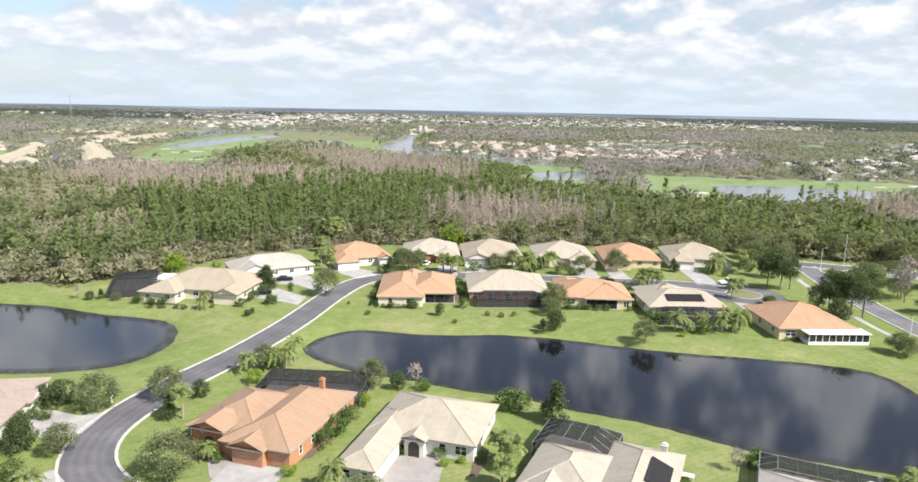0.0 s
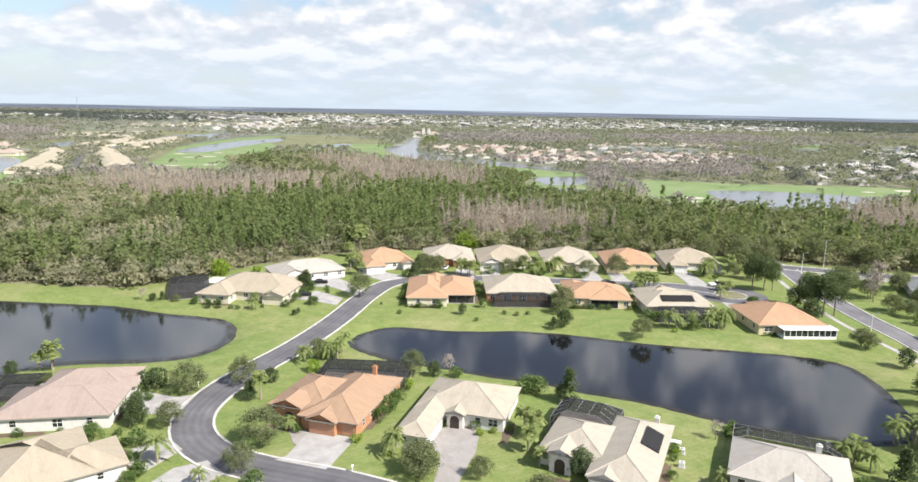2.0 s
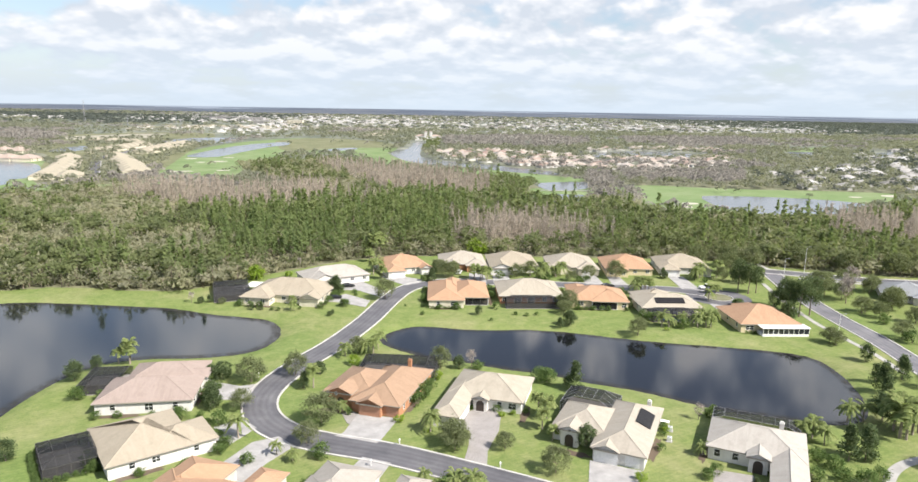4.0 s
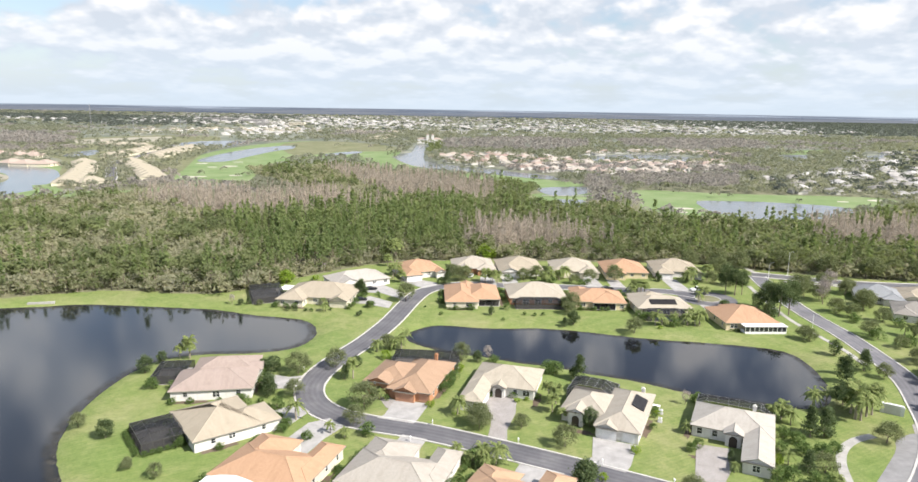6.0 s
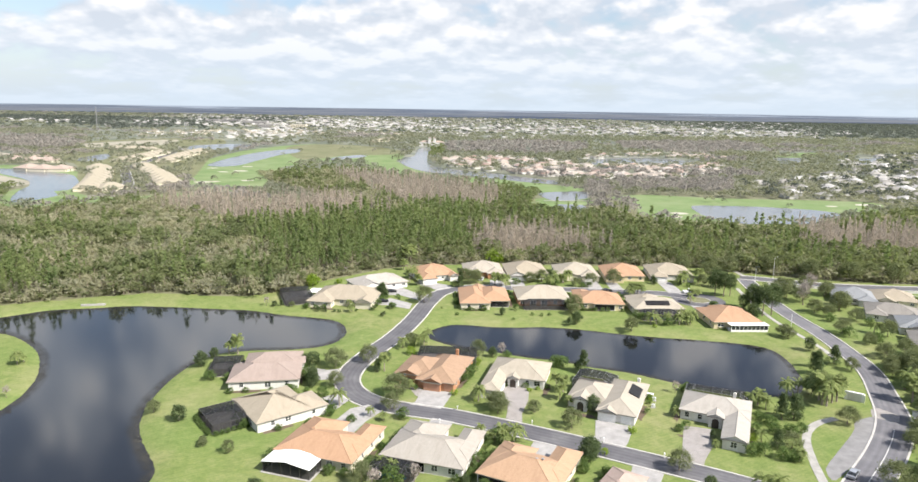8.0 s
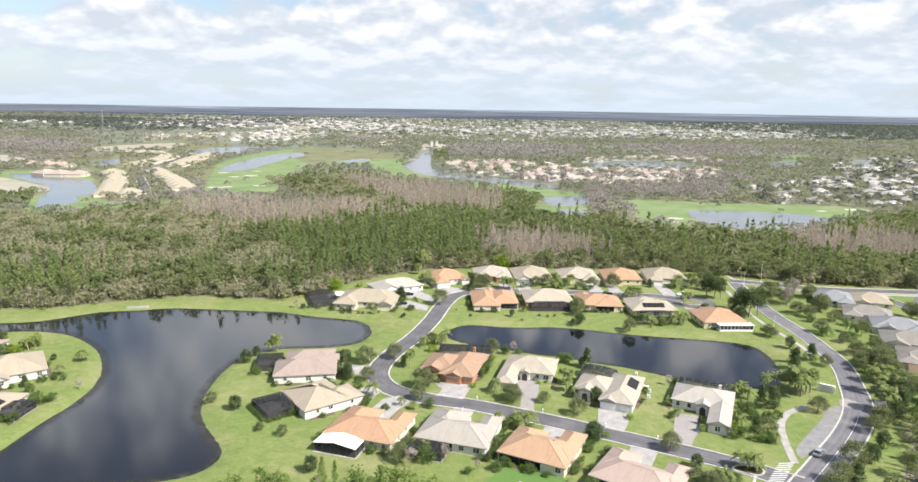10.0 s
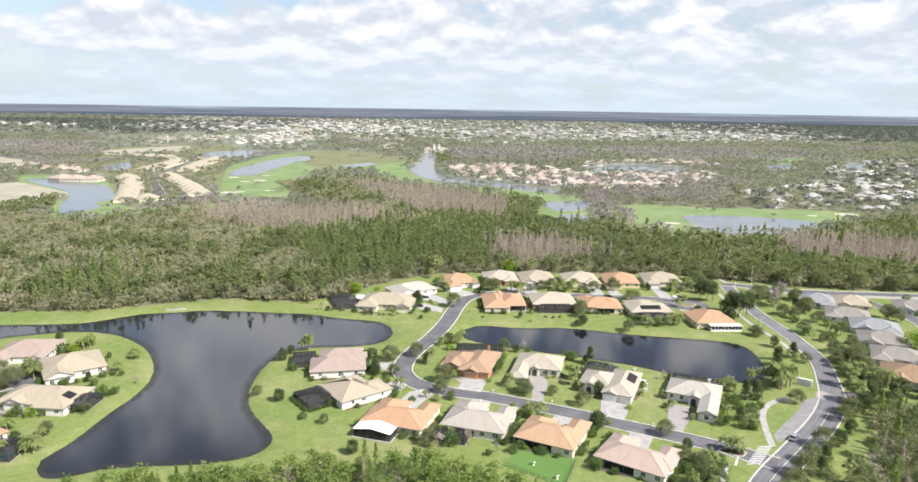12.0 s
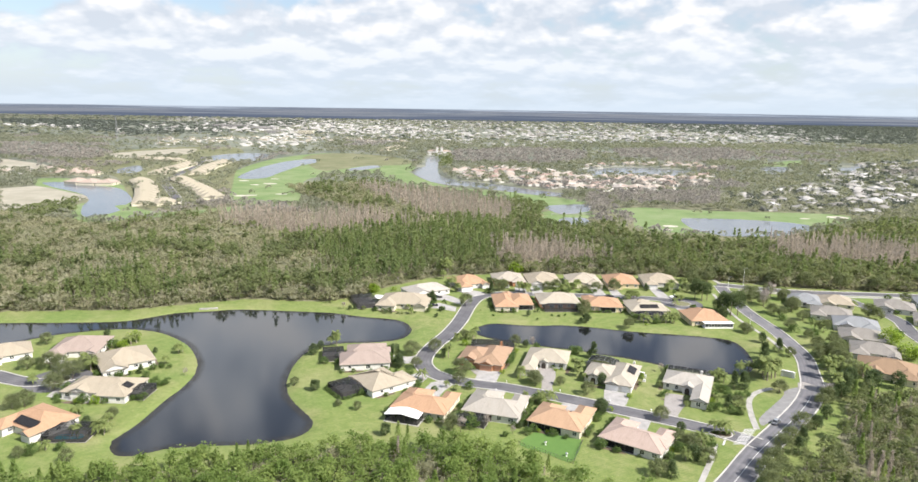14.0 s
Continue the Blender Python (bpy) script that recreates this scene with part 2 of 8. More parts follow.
def m_roof(name, base):
    """Barrel tiles in courses: the roof's UV is metres along the eave and up the slope."""
    k = Mat(name, 0.8, spec=0.25)
    uv = k.where("UV")
    br = k.n("ShaderNodeTexBrick", Scale=1.0)
    br.inputs["Color1"].default_value, br.inputs["Color2"].default_value = (*mul(base, 1.04), 1), (*mul(base, 0.95), 1)
    br.inputs["Mortar"].default_value = (*mul(base, 0.80), 1)
    br.inputs["Brick Width"].default_value, br.inputs["Row Height"].default_value, br.inputs["Mortar Size"].default_value = 0.32, 0.36, 0.02
    k.link(uv, br.inputs["Vector"])
    stain = k.ramp(k.noise(0.30, 6, 0.7), (0.28, (0.72, 0.70, 0.68)), (0.48, (0.93, 0.92, 0.90)), (0.75, (1.0, 1.0, 1.0)))
    run = k.ramp(k.noise(1.0, 5, 0.7, uv, (1.6, 0.16, 1)), (0.30, (0.72, 0.70, 0.68)), (0.55, (1, 1, 1)))
    c = k.mix(0.6, br.outputs["Color"], stain, "MULTIPLY")
    c = k.mix(0.5, c, run, "MULTIPLY")
    k.colour(c)
    wv = k.n("ShaderNodeTexWave", Scale=0.98)
    wv.bands_direction = "X"
    k.link(uv, wv.inputs["Vector"])
    h = k.mix(0.5, wv.outputs["Color"], br.outputs["Fac"])
    return k.bump(h, 0.4, 0.04).m


def m_stucco(name, base):
    k = Mat(name, 0.9, spec=0.2)
    fine = k.noise(14.0, 5, 0.7)
    k.colour(k.mix(0.35, k.ramp(k.noise(0.6, 5, 0.65), (0.3, mul(base, 0.82)), (0.7, mul(base, 1.05))), k.ramp(k.noise(1.0, 4, 0.6, None, (2.0, 2.0, 0.2)), (0.3, (0.75, 0.73, 0.70)), (0.6, (1, 1, 1))), "MULTIPLY"))
    return k.bump(fine, 0.3, 0.02).m


def m_plain(name, base, rough=0.5, metal=0.0, spec=0.4):
    k = Mat(name, rough, metal, spec)
    k.colour(k.ramp(k.noise(2.5, 5, 0.65), (0.3, mul(base, 0.82)), (0.7, mul(base, 1.12))))
    return k.m


def m_window():
    k = Mat("window_glass", 0.06, spec=0.6)
    k.colour(k.ramp(k.noise(0.7, 2), (0.35, (0.012, 0.014, 0.016)), (0.7, (0.05, 0.055, 0.06))))
    return k.m


def m_screen():
    """Fine dark insect screen, seen through."""
    k = Mat("insect_screen", 0.7, spec=0.2)
    k.colour(k.ramp(k.noise(1.2, 4), (0.3, (0.012, 0.013, 0.014)), (0.7, (0.028, 0.029, 0.030))))
    k.p.inputs["Alpha"].default_value = 0.70
    return k.m


def m_water(name, base, rough, ripple, ior=1.45):
    k = Mat(name, rough, spec=0.5)
    k.p.inputs["IOR"].default_value = ior
    k.colour(k.ramp(k.noise(0.03, 3), (0.35, base), (0.7, mul(base, 1.5))))
    w = k.noise(1.3, 4, 0.6, None, (0.7, 1.5, 1.0))
    return k.bump(w, ripple, 0.03).m


def m_solar():
    k = Mat("solar_panel", 0.45, spec=0.15)
    br = k.n("ShaderNodeTexBrick", Scale=1.0)
    br.inputs["Color1"].default_value, br.inputs["Color2"].default_value = (0.012, 0.011, 0.012, 1), (0.018, 0.016, 0.016, 1)
    br.inputs["Mortar"].default_value = (0.05, 0.05, 0.05, 1)
    br.inputs["Mortar Size"].default_value = 0.012
    br.offset = 0.0
    k.link(k.where(), br.inputs["Vector"])
    return k.colour(br.outputs["Color"]).m


def leaf_tone(k, woods):
    """How light a leaf is: mostly its tree's own tone in the woods, else its own."""
    isl = k.rand(True)
    if not woods:
        return isl
    at = k.n("ShaderNodeAttribute")
    at.attribute_name = "tone"
    s = k.n("ShaderNodeMath")
    s.operation = "MULTIPLY"
    s.inputs[1].default_value = 0.16
    k.link(isl, s.inputs[0])
    t = k.n("ShaderNodeMath")
    t.operation = "MULTIPLY_ADD"
    t.inputs[1].default_value = 0.84
    k.link(at.outputs["Fac"], t.inputs[0])
    k.link(s.outputs[0], t.inputs[2])
    return t.outputs[0]


def soft_normal(k):
    """Many fine leaves or twigs scatter like a soft mound."""
    geo, soften, unit = k.n("ShaderNodeNewGeometry"), k.n("ShaderNodeVectorMath"), k.n("ShaderNodeVectorMath")
    soften.operation, unit.operation = "ADD", "NORMALIZE"
    soften.inputs[1].default_value = (0.0, 0.0, 1.1)
    k.link(geo.outputs["Normal"], soften.inputs[0])
    k.link(soften.outputs[0], unit.inputs[0])
    k.link(unit.outputs[0], k.p.inputs["Normal"])


def m_leaf(name, dark, mid, light, patch=0.05, gloss=0.8, woods=False):
    """Foliage: hue varies from clump to clump and over larger patches."""
    k = Mat(name, gloss, spec=0.12)
    isl = k.ramp(leaf_tone(k, woods), (0.0, dark), (0.5, mid), (1.0, light))
    zone = k.ramp(k.noise(patch, 3, 0.6), (0.32, (0.80, 0.83, 0.80)), (0.68, (1.15, 1.10, 1.0)))
    k.colour(k.mix(1.0, isl, zone, "MULTIPLY"))
    tr = k.n("ShaderNodeBsdfTranslucent")
    k.link(k.mix(1.0, isl, (1.12, 1.14, 0.72), "MULTIPLY"), tr.inputs["Color"])
    ms = k.n("ShaderNodeMixShader", Fac=0.55 if woods else 0.42)
    if woods:
        soft_normal(k)
    out = k.t.nodes["Material Output"]
    k.link(k.p.outputs[0], ms.inputs[1])
    k.link(tr.outputs[0], ms.inputs[2])
    k.link(ms.outputs[0], out.inputs["Surface"])
    return k.m


def m_twig(name, dark, light, patch=0.03, woods=False):
    k = Mat(name, 0.95, spec=0.1)
    isl = k.ramp(leaf_tone(k, woods), (0.0, dark), (1.0, light))
    k.colour(k.mix(1.0, isl, k.ramp(k.noise(patch, 3), (0.3, (0.8, 0.8, 0.8)), (0.7, (1.15, 1.12, 1.1))), "MULTIPLY"))
    if woods:       # light passes between the twigs
        soft_normal(k)
        tr, ms = k.n("ShaderNodeBsdfTranslucent"), k.n("ShaderNodeMixShader", Fac=0.5)
        k.link(isl, tr.inputs["Color"])
        k.link(k.p.outputs[0], ms.inputs[1])
        k.link(tr.outputs[0], ms.inputs[2])
        k.link(ms.outputs[0], k.t.nodes["Material Output"].inputs["Surface"])
    return k.m


M = {
    "land": m_ground(),
    "fairway": m_turf("fairway", (0.125, 0.190, 0.075), (0.165, 0.222, 0.100), (0.215, 0.252, 0.140)),
    "rough": m_turf("rough_grass", (0.125, 0.14, 0.075), (0.165, 0.170, 0.098), (0.225, 0.215, 0.140)),
    "fed_lawn": m_turf("watered_lawn", (0.075, 0.150, 0.040), (0.105, 0.185, 0.052), (0.140, 0.215, 0.070)),
    "sand": m_turf("sand", (0.38, 0.36, 0.30), (0.46, 0.43, 0.37), (0.52, 0.49, 0.43)),
    "soil": m_turf("bare_soil", (0.25, 0.235, 0.185), (0.31, 0.29, 0.235), (0.37, 0.345, 0.29)),
    "mulch": m_turf("mulch", (0.08, 0.060, 0.046), (0.12, 0.092, 0.070), (0.17, 0.135, 0.105)),
    "asphalt": m_asphalt(),
    "worn_asphalt": m_asphalt("worn_asphalt", 1.25),
    "concrete": m_concrete("concrete", (0.36, 0.35, 0.33)),
    "driveway": m_concrete("driveway_concrete", (0.345, 0.335, 0.325)),
    "bay": m_concrete("bay_asphalt", (0.225, 0.222, 0.222)),
    "kerb": m_concrete("kerb_concrete", (0.47, 0.455, 0.43)),
    "pavers": m_pavers(),
    "paint": m_concrete("road_paint", (0.50, 0.50, 0.49)),
    "roof_orange": m_roof("orange_roof_tile", (0.385, 0.243, 0.153)),
    "roof_brick": m_roof("terracotta_roof_tile", (0.318, 0.215, 0.145)),
    "roof_peach": m_roof("peach_roof_tile", (0.395, 0.262, 0.170)),
    "roof_tan": m_roof("tan_roof_tile", (0.334, 0.292, 0.226)),
    "roof_cream": m_roof("cream_roof_tile", (0.362, 0.326, 0.265)),
    "roof_pink": m_roof("pink_roof_tile", (0.305, 0.246, 0.215)),
    "roof_rose": m_roof("rose_roof_tile", (0.383, 0.299, 0.257)),
    "roof_sand": m_roof("sand_roof_tile", (0.362, 0.328, 0.275)),
    "roof_white": m_roof("white_roof_tile", (0.368, 0.345, 0.312)),
    "roof_grey": m_roof("grey_roof_tile", (0.338, 0.313, 0.277)),
    "roof_slate": m_roof("blue_grey_shingle", (0.235, 0.246, 0.258)),
    "roof_weathered": m_roof("weathered_grey_tile", (0.235, 0.220, 0.200)),
    "roof_brown": m_roof("brown_roof_tile", (0.265, 0.182, 0.118)),
    "white": m_stucco("white_stucco", (0.62, 0.605, 0.575)),
    "cream": m_stucco("cream_stucco", (0.620, 0.575, 0.455)),
    "yellow": m_stucco("yellow_stucco", (0.600, 0.515, 0.335)),
    "terracotta": m_stucco("terracotta_stucco", (0.400, 0.205, 0.115)),
    "garage_rust": m_plain("rust_garage_paint", (0.400, 0.215, 0.135), 0.6),
    "trim": m_plain("white_paint", (0.70, 0.695, 0.68), 0.5),
    "fascia": m_plain("fascia_paint", (0.270, 0.245, 0.210), 0.6),
    "door": m_plain("door_wood", (0.10, 0.055, 0.035), 0.5),
    # near-black colour imitates the shade inside an entrance arch
    "recess_shade": m_plain("shaded_entrance_door", (0.045, 0.034, 0.028), 0.5),
    "glass": m_window(),
    "bronze": m_plain("bronze_frame", (0.085, 0.080, 0.075), 0.4, 0.3),
    "alu": m_plain("white_aluminium", (0.74, 0.74, 0.74), 0.4, 0.2),
    "grille": m_plain("grey_aluminium", (0.32, 0.32, 0.33), 0.4, 0.3),
    "screen": m_screen(),
    "lake": m_water("lake_water", (0.006, 0.007, 0.009), 0.08, 0.10, 1.42),
    "pond": m_water("pond_water", (0.004, 0.004, 0.006), 0.05, 0.05, 1.36),
    # pale base colour stands for both muddy water and distant haze
    "hazy_water": m_water("hazy_water", (0.085, 0.095, 0.105), 0.16, 0.10),
    "pool": m_water("pool_water", (0.05, 0.26, 0.34), 0.05, 0.2),
    "solar": m_solar(),
    "bark": m_plain("bark", (0.20, 0.16, 0.125), 0.95),
    "palm_bark": m_plain("palm_bark", (0.27, 0.23, 0.185), 0.95),
    "oak": m_leaf("oak_leaf", (0.108, 0.130, 0.066), (0.170, 0.196, 0.104), (0.235, 0.258, 0.150)),
    "dark_leaf": m_leaf("dark_leaf", (0.052, 0.078, 0.040), (0.100, 0.138, 0.066), (0.160, 0.200, 0.100)),
    "palm": m_leaf("palm_leaf", (0.110, 0.150, 0.052), (0.195, 0.240, 0.092), (0.290, 0.320, 0.140)),
    "shrub": m_leaf("shrub_leaf", (0.060, 0.105, 0.035), (0.115, 0.175, 0.058), (0.180, 0.240, 0.090)),
    "lime": m_leaf("lime_leaf", (0.144, 0.228, 0.030), (0.228, 0.324, 0.048), (0.324, 0.408, 0.084)),
    "pine": m_leaf("pine_needle", (0.136, 0.190, 0.080), (0.180, 0.230, 0.100), (0.232, 0.268, 0.132), 0.02, woods=True),
    "wood_leaf": m_leaf("woodland_leaf", (0.125, 0.150, 0.080), (0.164, 0.190, 0.098), (0.195, 0.232, 0.112), 0.025, woods=True),
    "scrub": m_leaf("dry_scrub", (0.236, 0.246, 0.158), (0.290, 0.288, 0.205), (0.350, 0.336, 0.262), 0.03, woods=True),
    "lush": m_leaf("lush_leaf", (0.115, 0.180, 0.052), (0.190, 0.262, 0.084), (0.270, 0.325, 0.124), 0.05, woods=True),
    # distant foliage: haze paled and greyed into its colours
    "hazy_leaf": m_leaf("hazy_woods_leaf", (0.178, 0.192, 0.155), (0.228, 0.238, 0.196), (0.285, 0.284, 0.242), 0.004, woods=True),
    # cloud shadow and blue haze put into the leaf colour
    "far_shaded": m_leaf("far_shaded_leaf", (0.080, 0.093, 0.096), (0.100, 0.114, 0.116), (0.124, 0.136, 0.136), 0.004, woods=True),
    "twig": m_twig("bare_twig", (0.235, 0.205, 0.180), (0.42, 0.375, 0.335)),
    "wood_twig": m_twig("bare_wood_twig", (0.330, 0.288, 0.232), (0.430, 0.380, 0.312), woods=True),
    # distant bare wood, its colour greyed to carry the haze
    "hazy_twig": m_twig("hazy_bare_wood", (0.246, 0.230, 0.204), (0.330, 0.310, 0.276), woods=True),
    "car_dark": m_plain("dark_car_paint", (0.02, 0.021, 0.024), 0.25, 0.3),
    "car_white": m_plain("white_car_paint", (0.75, 0.75, 0.75), 0.25),
    "car_silver": m_plain("silver_car_paint", (0.42, 0.43, 0.45), 0.25, 0.6),
    "tyre": m_plain("tyre_rubber", (0.02, 0.02, 0.02), 0.9),
}

# ---------------------------------------------------------------- mesh helpers
rng = np.random.default_rng(7)


def mesh_of(name, verts, faces, mats, slots=None, uvs=None):
    me = bpy.data.meshes.new(name)
    me.from_pydata([tuple(map(float, v)) for v in verts], [], [tuple(f) for f in faces])
    for m in mats if isinstance(mats, (list, tuple)) else [mats]:
        me.materials.append(m)
    if slots is not None:
        me.polygons.foreach_set("material_index", np.asarray(slots, np.int32))
    if uvs is not None:
        lay = me.uv_layers.new(name="UVMap")
        lay.data.foreach_set("uv", np.asarray(uvs, np.float32).ravel())
    me.update()
    return me


def tri_mesh(name, verts, tris, mats, slots=None):
    """A large triangle mesh straight from arrays."""
    me = bpy.data.meshes.new(name)
    nv, nt = len(verts), len(tris)
    me.vertices.add(nv)
    me.vertices.foreach_set("co", np.ascontiguousarray(verts, np.float32).ravel())
    me.loops.add(nt * 3)
    me.loops.foreach_set("vertex_index", np.ascontiguousarray(tris, np.int32).ravel())
    me.polygons.add(nt)
    me.polygons.foreach_set("loop_start", np.arange(0, nt * 3, 3, dtype=np.int32))
    me.polygons.foreach_set("loop_total", np.full(nt, 3, np.int32))
    for m in mats:
        me.materials.append(m)
    if slots is not None:
        me.polygons.foreach_set("material_index", np.ascontiguousarray(slots, np.int32))
    me.update(calc_edges=True)
    return me


def hang(name, me, parent=None, label=""):
    ob = new(name, me)
    if parent:
        ob.parent = parent
    if label:
        ob["label"] = label
    return ob


def box(bm, x0, x1, y0, y1, z0, z1):
    vs = [bm.verts.new((x, y, z)) for z in (z0, z1) for x, y in ((x0, y0), (x1, y0), (x1, y1), (x0, y1))]
    for f in ((3, 2, 1, 0), (4, 5, 6, 7), (0, 1, 5, 4), (1, 2, 6, 5), (2, 3, 7, 6), (3, 0, 4, 7)):
        bm.faces.new([vs[i] for i in f])
    return vs


def beam(bm, a, b, w=0.06, h=0.06):
    """A bar from a to b."""
    a, b = Vector(a), Vector(b)
    d = (b - a).normalized()
    side = d.cross(Vector((0, 0, 1)))
    side = (side.normalized() if side.length > 0.01 else Vector((1, 0, 0))) * w / 2
    up = side.cross(d).normalized() * h / 2
    vs = [bm.verts.new(p + s * side + u * up) for p in (a, b) for s, u in ((-1, -1), (1, -1), (1, 1), (-1, 1))]
    for f in ((0, 1, 2, 3), (7, 6, 5, 4), (0, 4, 5, 1), (1, 5, 6, 2), (2, 6, 7, 3), (3, 7, 4, 0)):
        bm.faces.new([vs[i] for i in f])


def part(name, bm, material, parent, label=""):
    me = bpy.data.meshes.new(name)
    bmesh.ops.recalc_face_normals(bm, faces=bm.faces)
    bm.to_mesh(me)
    bm.free()
    me.materials.append(material)
    return hang(name, me, parent, label)


def boxed(name, dims, material, parent, label=""):
    bm = bmesh.new()
    box(bm, *dims)
    return part(name, bm, material, parent, label)


def empty(name, m, label, category, group=""):
    ob = new(name)
    ob.matrix_world = m
    return tagged(ob, label, category, group)


def catmull(points, step=3.0, closed=True):
    """A smooth line through the points, at about that step."""
    p = np.asarray(points, float)
    n = len(p)
    out = []
    for i in range(n if closed else n - 1):
        a, b, c, d = (p[(i + k) % n] if closed else p[min(max(i + k, 0), n - 1)] for k in (-1, 0, 1, 2))
        cnt = max(1, int(np.linalg.norm(c - b) / step))
        for t in np.arange(cnt) / cnt:
            out.append(0.5 * (2 * b + (c - a) * t + (2 * a - 5 * b + 4 * c - d) * t**2 + (3 * b - a - 3 * c + d) * t**3))
    if not closed:
        out.append(p[-1])
    return np.array(out)


def inside(poly, x, y):
    """Which of the points lie in the polygon."""
    poly, x, y = np.asarray(poly, float), np.asarray(x, float), np.asarray(y, float)
    res = np.zeros(x.shape, bool)
    for (x0, y0), (x1, y1) in zip(poly, np.roll(poly, -1, 0)):
        if y0 != y1:
            res ^= ((y0 > y) != (y1 > y)) & (x < (x1 - x0) * (y - y0) / (y1 - y0) + x0)
    return res


def off_line(line, x, y, closed=True):
    """The distance of the points from a line."""
    line = np.asarray(line, float)
    best = np.full(np.shape(x), 1e9)
    pairs = zip(line, np.roll(line, -1, 0)) if closed else zip(line[:-1], line[1:])
    for a, b in pairs:
        d = b - a
        t = np.clip(((x - a[0]) * d[0] + (y - a[1]) * d[1]) / max(d @ d, 1e-9), 0, 1)
        best = np.minimum(best, np.hypot(x - a[0] - t * d[0], y - a[1] - t * d[1]))
    return best


# ---------------------------------------------------------------- the plan: shores, roads, woods
LAKE = catmull([(-62, 140), (-69, 152.8), (-88, 158), (-104, 163.7), (-123.5, 165.7), (-151, 167.7), (-165, 164), (-180, 160.7), (-193, 151),
                (-203, 146), (-230, 143.4), (-256, 142), (-300, 134), (-360, 128), (-360, 96), (-300, 92), (-254, 104), (-236, 112.4), (-223, 125.4), (-204, 133.8), (-191, 135.4),
                (-177.5, 132), (-165.4, 123.3), (-155.7, 113), (-146.4, 97), (-142.5, 84), (-142, 72), (-143.7, 59), (-145.7, 38), (-148, 30),
                (-144, 22.3), (-138, 20.9), (-127.6, 26), (-110, 28), (-101, 29.4), (-92.7, 32.7), (-89, 38), (-89.4, 45), (-97.7, 57.2), (-102.5, 66),
                (-105.5, 77), (-106.7, 90), (-105.5, 104), (-101, 115), (-92, 119.5), (-76, 121.6), (-65, 127)], 3.0)
POND = catmull([(-33, 137.7), (-31, 143), (-27.4, 147.2), (-21.7, 149.6), (-11, 147.6), (0.3, 147), (9, 148), (21.7, 146), (33.7, 142.3), (46, 138.7),
                (58, 136.6), (71, 134), (81, 131), (85.7, 126.5), (86.2, 116), (84.5, 106), (82, 98.2), (77.5, 91), (69.5, 88.3), (57, 92), (46.4, 95.5), (39, 100.2), (31, 105),
                (20.7, 109), (12.7, 113.2), (0.5, 117), (-8, 120.8), (-19, 124), (-24, 127.3), (-30, 132)], 3.0)
STREET = catmull([(79, 188), (70, 193.5), (57, 195.5), (30, 198.5), (0, 200.5), (-14, 200.8), (-23, 197), (-29.5, 189.5), (-34, 175), (-38.6, 152), (-44.2, 132), (-50, 117),
                  (-53.6, 105), (-54.4, 95), (-51.6, 86.5), (-45.5, 80), (-37, 76), (-26, 72.8), (-15.5, 68.6), (4, 59.4), (21.5, 50.2), (35, 43.2), (45, 37), (54, 30)], 2.5, False)
COLLECTOR = catmull([(-170, -420), (-120, -300), (-60, -140), (-10, -45), (18, -12), (36, 7), (50.5, 24), (65, 39), (81, 56), (92.5, 71.5), (100.5, 89), (107.2, 107), (109.8, 125), (111, 143), (110.5, 165), (112, 190), (114, 206), (117, 223)], 2.5, False)
BOULEVARD = catmull([(116, 226), (122, 223.5), (131, 220), (149, 213), (168, 209.5), (205, 206.5), (240, 203), (330, 198)], 3.0, False)
SIDE_STREET = catmull([(176, 206), (178, 192), (181, 175), (182, 158), (176, 140), (172, 120), (168, 100), (166, 70)], 3.0, False)
WEST_STREET = catmull([(-186, 78), (-196, 72), (-206, 74), (-222, 80), (-240, 76), (-262, 62), (-300, 50)], 2.5, False)

WOODS_NORTH = [(-520, 150), (-400, 150), (-300, 151), (-260, 158), (-203, 163), (-170, 178), (-150, 184), (-110, 181), (-98, 190), (-84, 208), (-60, 232), (-40, 242), (0, 248),
               (60, 246), (95, 246), (112, 238), (128, 232), (140, 227), (170, 219), (240, 212), (420, 205), (520, 330), (440, 480), (350, 440), (276, 392), (216, 345),
               (129, 352), (110, 365), (102, 425), (34, 410), (44, 500), (30, 545), (-35, 590), (-122, 680), (-174, 705), (-205, 765), (-255, 795), (-262, 715), (-212, 600), (-160, 515),
               (-125, 478), (-165, 456), (-201, 452), (-273, 486), (-300, 455), (-335, 392), (-366, 412), (-415, 430), (-520, 480)]
WOODS_SOUTH = [(-190, -60), (-180, -4), (-152, 3), (-136, 9), (-118, 13), (-104, 16), (-80, 22), (-58, 26), (-40, 24), (-28, 19), (-17, 11), (-8, 3), (4, -3), (20, 2), (14, -10), (-20, -60)]
WOODS_EAST = [(52, 10), (62, 17), (76, 26), (90, 46), (99, 60), (108, 66), (122, 62), (134, 64), (170, 66), (210, 40), (190, -50), (40, -50)]

LAWN_OUT = [WOODS_NORTH, WOODS_SOUTH, WOODS_EAST]

